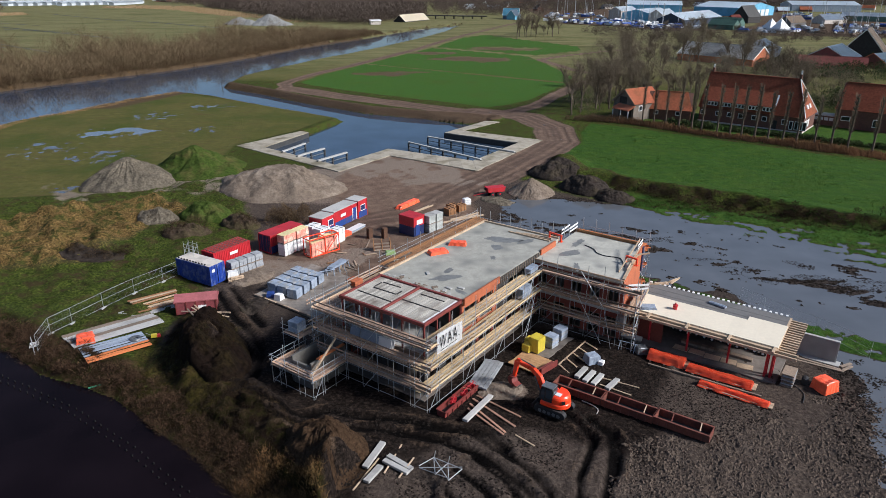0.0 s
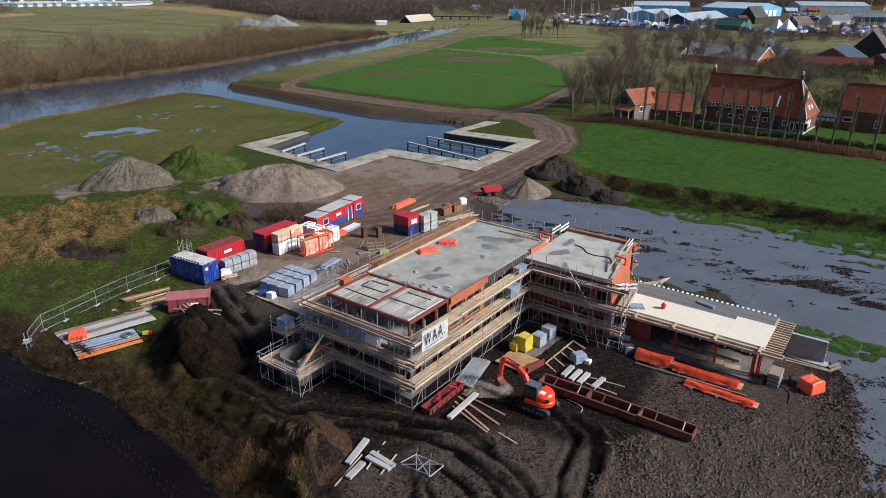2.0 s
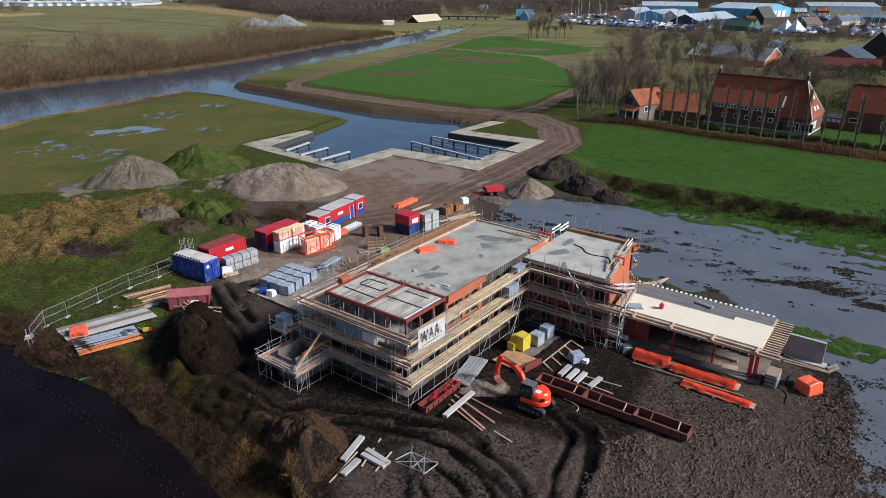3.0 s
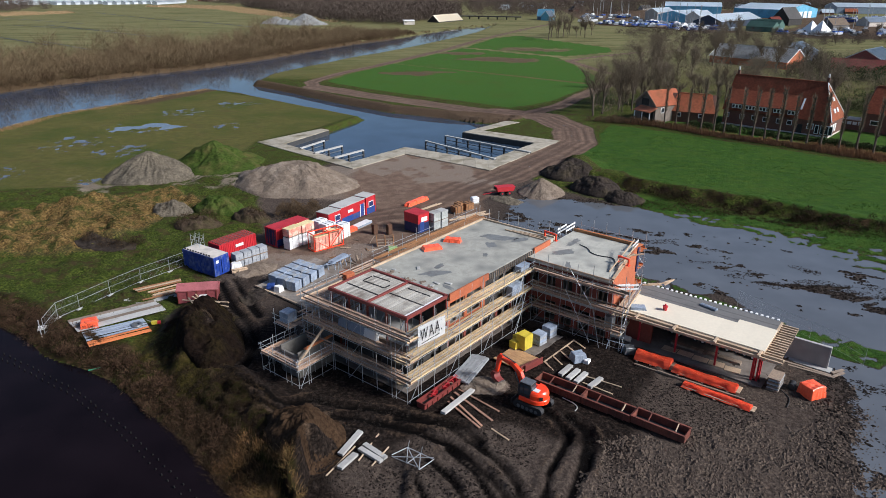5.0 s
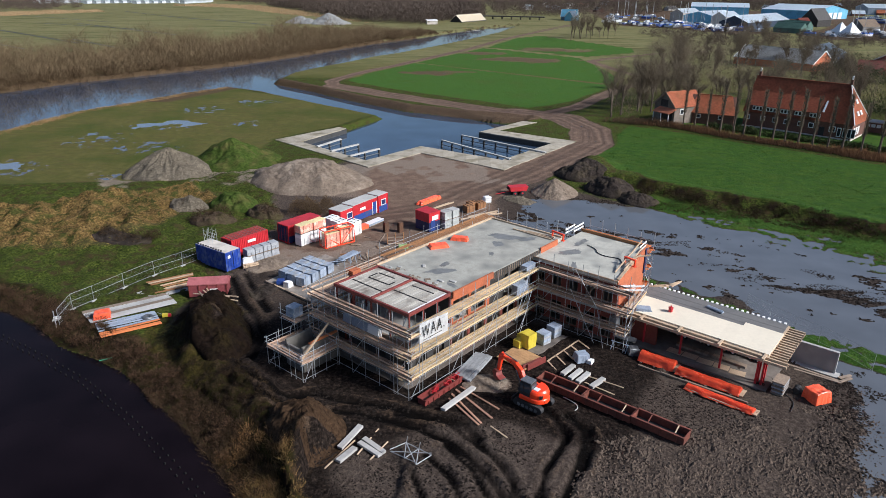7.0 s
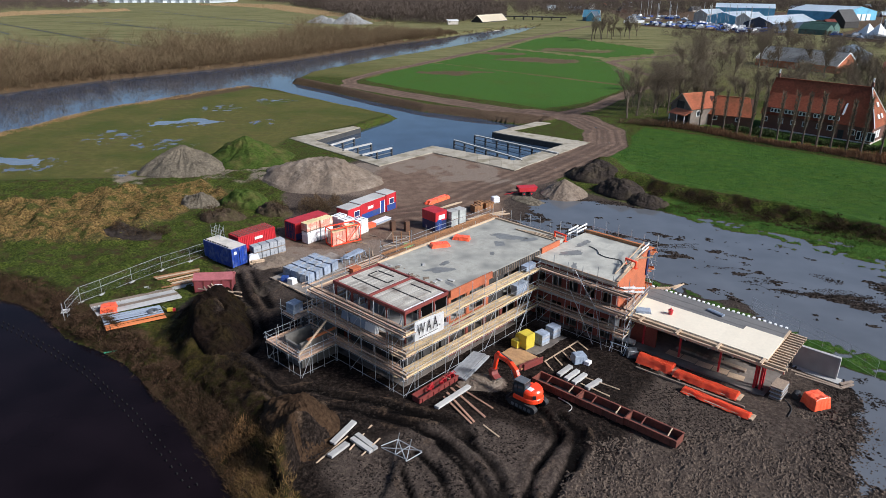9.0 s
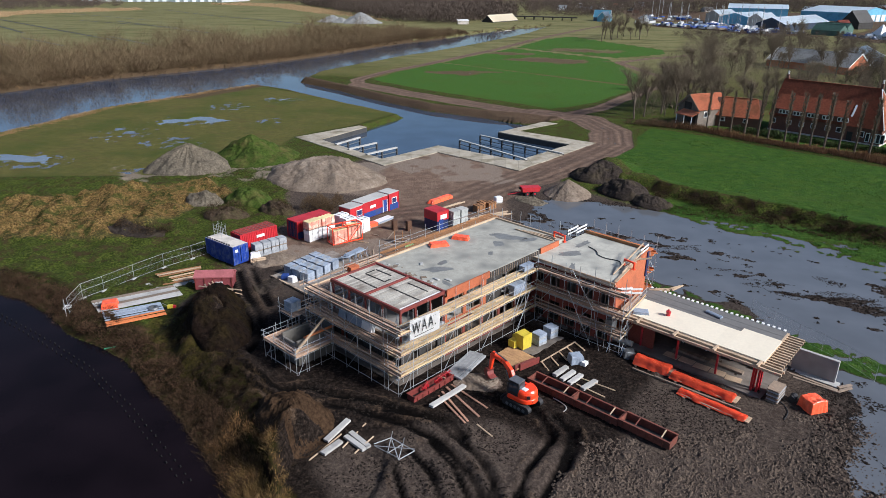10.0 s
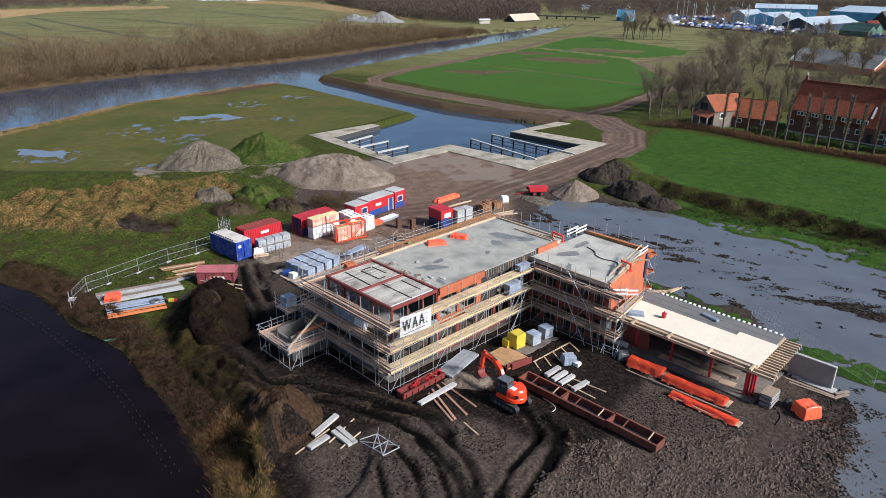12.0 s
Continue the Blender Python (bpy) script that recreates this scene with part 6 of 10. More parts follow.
def cabin(x, y, rz, l, label, w=2.44, h=2.75, door=None, window=None, sign=None):
    c = thing("site_cabin", label, "cabin", pose(x, y, gz(x, y) + 0.1, 0, 0, rz), "site cabins")
    part("body", block((l / 2, w / 2, h / 2), (l - 0.06, w, h), bevel=0.03), M_RED, c)
    part("lower_band", block((l / 2, -0.012, h * 0.2), (l - 0.1, 0.03, h * 0.36)), M_BLUE, c, "blue lower band")
    part("lower_band", block((0.015, w / 2, h * 0.2), (0.04, w - 0.1, h * 0.36)), M_BLUE, c, "blue lower band")
    part("roof", block((l / 2, w / 2, h + 0.03), (l + 0.04, w + 0.1, 0.1), bevel=0.02), M_CONCRETE, c, "pale dirty roof")
    for sx in (0.06, l - 0.06):
        piece("corner_post", M_RED, c, (sx, 0.02, h / 2), (0.14, 0.14, h))
    if door:
        d = part("door", block((door, -0.03, 1.1), (0.9, 0.06, 2.05), bevel=0.01), M_BLUE, c, "blue door")
        for dx in (-0.5, 0.5):
            piece("door_frame", M_WHITE, d, (door + dx, -0.04, 1.1), (0.12, 0.07, 2.1))
        piece("handle", M_STEEL, d, (door + 0.35, -0.09, 1.05), (0.14, 0.05, 0.04))
    if window:
        piece("window_frame", M_WHITE, c, (window, -0.02, 1.65), (1.25, 0.06, 1.0))
        piece("pane", M_DKBLUE, c, (window, -0.045, 1.65), (1.05, 0.05, 0.8))
    if sign:
        piece("sign", M_WHITE, c, (sign, -0.03, 1.75), (1.3, 0.03, 0.45))
    return c


ux, uy = math.cos(radians(62)), math.sin(radians(62))
cabin(-19.0, 95.8, 62, 2.95, "short red and blue site cabin with a window", window=2.1)
cabin(-19.0 + 3.0 * ux, 95.8 + 3.0 * uy, 62, 6.0, "long red and blue site cabin with a blue door", door=5.2, sign=2.3)
cabin(-19.0 + 9.1 * ux + 0.1, 95.8 + 9.1 * uy, 62, 2.5, "small red and blue site cabin at the row's end", window=1.3, h=2.95)

mini = thing("toilet_unit", "small red and dark blue site unit", "cabin", put(-5.6, 97.6, -38, 0.05))
part("base", block((0, 0, 0.75), (3.0, 2.4, 1.5), bevel=0.03), M_DKBLUE, mini, "dark blue lower half")
part("body", block((0, 0, 2.2), (3.04, 2.44, 1.4), bevel=0.03), M_RED, mini)
part("roof", block((0, 0, 2.95), (3.1, 2.5, 0.1)), M_RED, mini)
piece("sign", M_WHITE, mini, (1.54, 0.1, 2.1), (0.03, 1.3, 0.7))
part("door", block((1.53, -0.4, 0.9), (0.06, 0.9, 1.7)), M_BLUE, mini, "blue door")

# pallets of materials
def pallet_pack(x, y, rz, s, material, label, layers=4, cols=2, rows=1, top=None, name="pallet_pack", dz=0.0, straps=True):
    """A pallet with layers of packs, a top sheet and straps."""
    p = thing(name, label, "pallet", put(x, y, rz, dz), "material pallets")
    l, w, h = s
    for j in (-0.42, 0, 0.42):
        piece("pallet_runner", M_WOODGREY, p, (0, j * w, 0.05), (l, 0.1, 0.1))
    piece("pallet_deck", M_WOODGREY, p, (0, 0, 0.12), (l, w, 0.04))
    for k in range(layers):
        for i in range(cols):
            for j in range(rows):
                piece("pack", material, p, ((i - (cols - 1) / 2) * l / cols + 0.02 * math.sin(3 * k + i), (j - (rows - 1) / 2) * w / rows, 0.14 + (k + 0.5) * h / layers), (l / cols - 0.03, w / rows - 0.03, h / layers - 0.03))
    if top:
        part("top_sheet", block((0, 0, 0.16 + h), (l + 0.03, w + 0.03, 0.05), bevel=0.01), top, p)
    if straps:
        for i in (-0.25, 0.25):
            piece("strap", M_BLACK, p, (i * l, 0, 0.15 + h / 2), (0.03, w + 0.02, h + 0.06))
    return p


M_PALEYELLOW = surf("pale yellow film", (0.80, 0.66, 0.34), 0.5, vary=0.15, fine=3)
M_REDWHITE = surf("red printed film", (0.78, 0.30, 0.22), 0.5, vary=0.3, fine=3.5, coarse=1.2, dirt=(0.82, 0.76, 0.6), dirt_amt=0.6)
for x, y, s, mt, tp, lab in (
    (-22.6, 88.6, (2.4, 1.3, 1.7), M_WHITE, None, "white-wrapped pallet with a wooden front"),
    (-21.2, 90.6, (2.4, 1.3, 1.7), M_WHITE, None, "tall white-wrapped insulation pallet by the rack"),
):
    pallet_pack(x, y, 60, s, mt, lab, 3, 2, 1, tp)
for x, y, dz in ((-22.6, 88.6, 1.9), (-21.2, 90.6, 1.9)):
    pallet_pack(x, y, 60, (2.4, 1.3, 1.1), M_REDWHITE, "red printed pack stacked on a white pallet", 2, 2, 1, M_PALEYELLOW, dz=dz)
for x, y, s in ((-18.6, 88.4, (2.2, 1.4, 2.0)), (-17.2, 90.6, (2.0, 1.4, 2.0))):
    pallet_pack(x, y, 48, s, M_REDWHITE, "red and yellow wrapped pallet in the orange rack", 3, 2, 1, M_PALEYELLOW)
for x, y, r in ((-20.2, 95.0, 62), (-18.6, 93.6, 55), (-16.4, 93.4, 62)):
    pallet_pack(x, y, r, (2.0, 1.5, 2.1), M_WHITE, "white film-wrapped insulation pallet", 3, 2, 1)
pallet_pack(-14.4, 98.8, 62, (3.6, 1.2, 0.35), M_BLUEGREY, "flat stack of pale blue sheets", 3, 1, 1, M_WHITE, straps=False)
pallet_pack(-15.6, 95.9, 55, (1.8, 1.1, 0.6), M_ORANGE, "bright orange folded sheeting on a pallet", 3, 1, 1, straps=False)
# orange transport rack
orack = thing("transport_rack", "bright orange steel transport rack", "rack", put(-17.9, 89.3, 44))
for x in (-2.4, 0.1, 2.4):
    for y in (-0.85, 0.85):
        piece("post", M_ORANGEPAINT, orack, (x, y, 1.35), (0.1, 0.1, 2.6))
for z in (0.12, 2.6):
    for y in (-0.85, 0.85):
        piece("rail", M_ORANGEPAINT, orack, (0, y, z), (4.9, 0.12, 0.14))
    for x in (-2.4, 0.1, 2.4):
        piece("cross_bar", M_ORANGEPAINT, orack, (x, 0, z), (0.12, 1.8, 0.12))
piece("brace", M_ORANGEPAINT, orack, (1.25, -0.85, 1.35), (0.09, 0.08, 3.3), 0, 0, 43)
piece("brace", M_ORANGEPAINT, orack, (-1.2, -0.85, 1.0), (0.09, 0.08, 2.6), 0, 0, -55)
# grey block pallets beside the red container
for i in range(4):
    for k in range(2):
        p = pallet_pack(-28.0 + 0.62 * 1.25 * i, 81.0 + 0.9 * 1.1 * i, 50, (1.15, 1.3, 0.85), M_GREYBLOCK, "film-wrapped pallet of grey blocks", 2, 2, 1, dz=1.02 * k, straps=False)
for i in range(14):
    log = part("log", tube(bmesh.new(), (-0.6, 0, 0), (0.6, 0, 0), 0.13, n=7), M_WOODPALE)
    log.matrix_basis = put(-27.4 + 0.25 * (i % 5), 78.7 + 0.12 * (i % 5), 20 + 13 * (i % 3), 0.15 + 0.24 * (i // 5))
    tagged(log, "short pale log in the pile by the container", "log", "log pile")
crumpled("wrapped_bundle", 1.3, 1.0, 0.7, M_WHITE, "white sheet over the top of the log pile", put(-27.6, 79.4, 30, 0.55), 21, "sheet")
# pallets on the ground slab
part_slab = tagged(part("storage_slab", prism(bmesh.new(), [(-29.8, 5.0), (-14.0, 4.6), (-13.6, 15.5), (-31.2, 16.0)], -0.15, 0.42), surf("dusty slab concrete", (0.27, 0.235, 0.20), 0.85, vary=0.3, fine=1.5, coarse=0.5, dirt=(0.13, 0.10, 0.08), dirt_amt=0.6)), "concrete storage slab beside the building", "slab", kind="structure")
part_slab.matrix_basis = SITE
for k in range(12):
    tagged(part("edge_sleeper", block((0, 0, 0.1), (1.2, 0.22, 0.2), bevel=0.01), M_WOODPALE if k % 3 else M_WOODGREY), "timber sleeper along the slab edge", "sleeper", "slab edge sleepers").matrix_basis = at_site(-29.0 + 1.3 * k, 4.85, 0.42, 0)
for i, (a, b) in enumerate([(-28.5 + 1.62 * (k % 3) - 0.28 * (k // 3), 7.2 + 1.52 * (k // 3) + 0.1 * (k % 3)) for k in range(12)]):
    m = at_site(a, b, 0.42, 3 + 5 * (i * 7 % 3))
    p = thing("block_pallet", "pallet of pale blue-grey blocks on the slab", "pallet", m, "pallets on the slab")
    for j in (-0.45, 0, 0.45):
        piece("pallet_runner", M_WOODGREY, p, (0, j, 0.05), (1.2, 0.1, 0.1))
    for q in range(3):
        for r in range(2):
            for s in range(2):
                piece("block", M_BLUEGREY if (q + r + i) % 3 else M_GREYBLOCK, p, ((q - 1) * 0.46, (r - 0.5) * 0.64, 0.12 + (s + 0.5) * 0.58), (0.445, 0.62, 0.56))
crumpled("white_bag", 0.9, 0.8, 0.7, M_WHITE, "white builder's bag on the slab", at_site(-26.4, 5.9, 0.42, 10), 31, "bag")
crumpled("blue_bag", 0.9, 0.8, 0.6, M_BLUE, "blue builder's bag on the slab", at_site(-27.8, 5.8, 0.42, 40), 33, "bag")
for k in range(4):
    tr = thing("trestle", "blue steel trestle stored near the slab", "trestle", put(-15.6 + 0.55 * k, 80.6 + 0.95 * k, 25 + 10 * k), "steel trestles")
    for x in (-0.9, 0.9):
        pole("leg", M_BLUEGREY, tr, (x, -0.4, 0), (x, 0, 1.0), 0.04)
        pole("leg", M_BLUEGREY, tr, (x, 0.4, 0), (x, 0, 1.0), 0.04)
    pole("bar", M_BLUEGREY, tr, (-1.1, 0, 1.0), (1.1, 0, 1.0), 0.05)
sheets_ = thing("panel_stack", "pale blue panels laid over trestles", "panel", put(-14.6, 82.4, 60, 1.0))
for k in range(3):
    piece("panel", M_BLUEGREY, sheets_, (0.15 * k, 0.1 * k, 0.05 + 0.06 * k), (3.2, 0.9, 0.05), 3 * k)
M_DARKFORM = surf("dark brown film-faced board", (0.10, 0.05, 0.028), 0.6, vary=0.25, fine=4)
# upright brown boards, leaning pallet
for x, y in ((-11.8, 95.2), (-9.6, 95.4)):
    g = thing("formwork_stack", "upright stack of dark brown formwork boards", "formwork", put(x, y, 48), "formwork stacks")
    for k in range(5):
        piece("board", M_DARKFORM, g, (0.02 * k, -0.3 + 0.15 * k, 0.8), (0.75, 0.09, 1.6))
lean = thing("leaning_pallet", "brown wooden pallet leaning on edge", "pallet", put(-9.4, 90.2, 15))
for k in range(6):
    piece("slat", M_DARKFORM if k % 2 else M_WOODGREY, lean, (0, 0.10 * k - 0.25, 0.2 + 0.2 * k), (2.4, 0.05, 0.18), 0, -28)
for x in (-1.2, 0, 1.2):
    piece("bearer", M_WOODBROWN, lean, (x, 0.05, 0.9), (0.12, 0.14, 1.7), 0, -25)
crumpled("green_bag", 1.3, 0.8, 0.5, surf("pale green plastic", (0.35, 0.5, 0.2), 0.5), "pale green plastic sheet heap", put(-8.1, 88.9, 20), 35, "sheet")
for k, (x, y, r) in enumerate(((-3.0, 98.4, -38), (-1.9, 99.6, -38))):
    for q in range(2):
        pallet_pack(x, y, r, (1.5, 1.5, 1.2), surf("pale film-wrapped blocks", (0.40, 0.42, 0.40), 0.6, vary=0.2, fine=4), "grey film-wrapped block pallet", 3, 2, 1, M_CONCRETE, dz=1.38 * q, straps=False)
for x, y in ((0.2, 106.4), (1.9, 108.4), (0.6, 108.2)):
    pallet_pack(x, y, 40, (1.6, 1.4, 1.1), M_WOODBROWN, "pallet of brown bricks by the track", 3, 3, 1)
tank = thing("water_tank", "white plastic water tank in a cage", "tank", put(3.0, 111.2, 30))
part("body", block((0, 0, 0.75), (1.3, 1.1, 1.1), bevel=0.12), M_WHITE, tank)
piece("pallet", M_WOODGREY, tank, (0, 0, 0.1), (1.3, 1.1, 0.16))
for z in (0.4, 0.75, 1.1):
    piece("cage_bar", M_GALV, tank, (0, -0.57, z), (1.3, 0.03, 0.03))
for k, (x, y, l, r) in enumerate(((-7.0, 111.0, 5.2, 58), (-5.2, 107.8, 6.0, 55), (-4.6, 108.4, 6.0, 52), (2.0, 104.2, 7, 35), (3.2, 104.6, 6, 33), (2.6, 105.4, 6, 38))):
    if k == 0:
        crumpled("tarpaulin", l, 1.1, 0.6, M_ORANGE, "orange tarpaulin over a long stack by the track", put(x, y, r), 37)
    else:
        tagged(part("timber_beam", block((0, 0, 0.12), (l, 0.25, 0.2), bevel=0.02), M_WOODPALE), "long pale timber lying beside the track", "beam").matrix_basis = put(x, y, r)
rng = random.Random(12)
for k in range(26):
    x, y = rng.uniform(-17, -6), rng.uniform(80, 93)
    tagged(part("plank", block((0, 0, 0.06), (rng.uniform(0.8, 3.2), rng.uniform(0.1, 0.3), 0.07)), (M_WOODBROWN, M_WOODGREY, M_WOODPALE)[k % 3]), "loose muddy timber lying in the yard", "plank", "yard timber").matrix_basis = put(x, y, rng.uniform(0, 180), 0.02)
# red tipping trailer
trailer = thing("tipping_trailer", "small red tipping trailer with a drawbar", "trailer", put(8.2, 117.8, 20))
bm = bmesh.new()
profile(bm, [(-1.5, 0.75), (1.5, 0.75), (1.85, 1.55), (-1.7, 1.55)], -0.85, 0.85)
part("skip", bm, M_RED, trailer)
piece("chassis", M_REDSTEEL, trailer, (0, 0, 0.62), (3.0, 0.9, 0.16))
for sx in (-0.7, 0.7):
    for sy in (-0.85, 0.85):
        bm = bmesh.new()
        tube(bm, (sx, sy - 0.12, 0.4), (sx, sy + 0.12, 0.4), 0.4, n=16)
        w_ = part("wheel", bm, M_BLACK, trailer)
        bm = bmesh.new()
        tube(bm, (sx, sy - 0.14, 0.4), (sx, sy + 0.14, 0.4), 0.18, n=10)
        part("hub", bm, M_RED, w_)
pole("drawbar", M_RED, trailer, (-1.5, 0, 0.6), (-4.2, -0.3, 0.35), 0.07)
piece("seat", M_BLACK, trailer, (-1.7, 0.3, 1.2), (0.4, 0.4, 0.3))

# red skip with a lid
skip = thing("waste_skip", "faded red lidded waste skip", "skip", put(-28.9, 70.4, 14, 0.05) @ Matrix.Diagonal((1.12, 1.1, 1.2, 1)))
bm = bmesh.new()
profile(bm, [(-1.9, 0.05), (1.9, 0.05), (2.1, 1.3), (-2.1, 1.3)], -0.95, 0.95)
part("body", bm, surf("faded maroon paint", (0.25, 0.060, 0.066), 0.55, vary=0.25, fine=4, coarse=0.8), skip)
bm = bmesh.new()
profile(bm, [(-2.15, 1.3), (2.15, 1.3), (2.15, 1.38), (-2.15, 1.38)], -1.02, 1.02)
box(bm, (0, -0.5, 1.6), (4.2, 1.1, 0.06), m=Matrix.Translation((0, -0.5, 1.6)) @ Matrix.Rotation(radians(24), 4, "X") @ Matrix.Translation((0, 0.5, -1.6)))
box(bm, (0, 0.5, 1.6), (4.2, 1.1, 0.06), m=Matrix.Translation((0, 0.5, 1.6)) @ Matrix.Rotation(radians(-24), 4, "X") @ Matrix.Translation((0, -0.5, -1.6)))
part("lid", bm, surf("faded red paint", (0.40, 0.13, 0.135), 0.5, vary=0.2, fine=4, coarse=0.8), skip, "faded red lid")
for x in (-1.95, -0.95, 0, 0.95, 1.95):
    for y in (-1.0, 1.0):
        piece("rib", M_REDSTEEL, skip, (x, y * 0.98, 0.7), (0.1, 0.09, 1.3))
piece("label_plate", M_WHITE, skip, (0.6, -1.04, 0.65), (0.8, 0.03, 0.5))
for k in range(12):
    x, y, r, l = (-28.4 + 0.55 * (k % 6), 67.3 + 0.45 * (k % 5), -50 + 9 * (k % 7), 2.6 + 0.35 * (k % 3))
    tagged(part("plank", block((0, 0, 0.06), (l, 0.16, 0.06)), M_WOODPALE if k % 3 else M_WOODGREY), "scrap plank lying in front of the skip", "plank", "scrap planks").matrix_basis = put(x, y, r, 0.05 * (k % 3)) @ pose(0, 0, 0, 0, 4 - 3 * (k % 3), 0)

tagged(part("ground_plate", block((0, 0, 0.06), (7.2, 2.6, 0.1), bevel=0.02), M_CONCRETE), "pale concrete plate under the stored timber", "plate").matrix_basis = put(-34.2, 70.6, 39, 0.04)
# timber and sheet store on the grass
for k in range(7):
    tagged(part("board", block((0, 0, 0.08), (9.2, 0.62, 0.06)), M_CONCRETE if k % 4 else M_WOODGREY), "long pale board in the grass store", "board", "stored boards").matrix_basis = put(-37.6 + 0.42 * k, 66.4 - 0.40 * k, 40 + 1.0 * (k % 3), 0.10 + 0.02 * k)
for k in range(9):
    tagged(part("board", block((0, 0, 0.1), (5.6 - 0.2 * (k % 4), 0.28, 0.07)), M_WOODPALE if k % 2 else M_WOODBROWN), "timber board stacked on bearers", "board", "stored boards").matrix_basis = put(-35.2 + 0.26 * k, 72.8 - 0.24 * k, 38 + 2 * (k % 4), 0.06 + 0.05 * (k % 3))
for k in range(8):
    tagged(part("panel_strip", block((0, 0, 0.05), (6.2, 0.3, 0.06)), M_BLUEGREY if k < 5 else M_ORANGEWOOD), "blue-grey trim strip in the store" if k < 5 else "orange cladding board in the store", "board", "stored strips").matrix_basis = put(-35.4 + 0.30 * k, 62.6 - 0.34 * k, 37 + 1.2 * (k % 3), 0.12)
crumpled("orange_crate_sheet", 1.7, 1.5, 0.95, M_ORANGE, "orange sheet over a crate beside the boards", put(-38.0, 62.4, 30), 41)
tyre = thing("tyre", "worn black tyre lying on orange boards", "tyre", put(-32.9, 62.9, 0, 0.12))
bm = bmesh.new()
for k in range(20):
    a0, a1 = k * math.tau / 20, (k + 1) * math.tau / 20
    q = [[(math.cos(t) * r, math.sin(t) * r, z) for r, z in ((0.28, 0.05), (0.55, 0.0), (0.62, 0.15), (0.55, 0.3), (0.28, 0.25))] for t in (a0, a1)]
    vs = [[bm.verts.new(v) for v in ring] for ring in q]
    for j in range(5):
        bm.faces.new((vs[0][j], vs[1][j], vs[1][(j + 1) % 5], vs[0][(j + 1) % 5]))
bmesh.ops.remove_doubles(bm, verts=bm.verts, dist=0.001)
part("tread", bm, M_STEEL, tyre)
cut = thing("saw_bench", "yellow and red tool on the boards", "tool", put(-31.2, 63.6, 20, 0.15))
piece("body", M_YELLOW, cut, (0, 0, 0.3), (0.6, 0.35, 0.35))
piece("motor", M_RED, cut, (0.45, 0, 0.25), (0.35, 0.3, 0.3))
pole("handle", M_STEEL, cut, (-0.3, 0, 0.4), (-0.8, 0, 0.75), 0.03)
tagged(part("green_post", tube(bmesh.new(), (-0.9, 0, 0.1), (0.9, 0, 0.1), 0.07), M_GREEN), "green plastic pipe on the bank", "pipe").matrix_basis = put(-33.9, 56.3, 35)

# site fence
def fence_panel(p, q, label="galvanised mesh fence panel on block feet", thin=1.0):
    (x0, y0), (x1, y1) = p, q
    z0, z1 = gz(x0, y0), gz(x1, y1)
    f = thing("fence_panel", label, "fence", None, "site fence")
    pole("upright", M_GALV, f, (x0, y0, z0), (x0, y0, z0 + 2.0), 0.03 * thin)
    pole("upright", M_GALV, f, (x1, y1, z1), (x1, y1, z1 + 2.0), 0.03 * thin)
    for h in (0.15, 1.1, 1.98):
        pole("rail", M_GALV, f, (x0, y0, z0 + h), (x1, y1, z1 + h), 0.024 * thin)
    bm = bmesh.new()
    n = 24
    for k in range(1, n):
        s = k / n
        x, y, z = x0 + (x1 - x0) * s, y0 + (y1 - y0) * s, z0 + (z1 - z0) * s
        tube(bm, (x, y, z + 0.15), (x, y, z + 1.98), 0.0022, n=3)
    part("mesh", bm, M_GALV, f)
    piece("foot", M_CONCRETE if thin == 1 else M_BLACK, f, (x1, y1, z1 + 0.07 - 0.2 * (thin < 1)), (0.7, 0.25, 0.14), 70)


FENCE = [(-43.0, 61.9), (-42.9, 64.4), (-41.9, 67.0), (-40.1, 70.6), (-37.9, 74.0), (-35.8, 77.5), (-34.2, 80.6)]
for p_, q_ in zip(FENCE[:-1], FENCE[1:]):
    fence_panel(p_, q_)
gatepost = thing("gate_post", "galvanised gate post at the end of the fence", "post", put(-43.2, 61.6))
bm = bmesh.new()
tube(bm, (0, 0, 0), (-0.1, 0.1, 2.1), 0.05, 0.05)
part("post", bm, M_GALV, gatepost)
crumpled("white_sheet", 0.9, 0.6, 0.3, M_WHITE, "crumpled white sheet at the fence end", put(-43.9, 62.9, 30), 51, "sheet")
for k, (p_, q_) in enumerate((((42.6, 64.8), (44.2, 62.2)), ((41.0, 67.4), (42.6, 64.8)), ((39.4, 70.0), (41.0, 67.4)), ((37.6, 72.6), (39.4, 70.0)), ((35.8, 75.2), (37.6, 72.6)))):
    fence_panel(p_, q_, "thin mesh fence panel standing in flood water", 0.45)

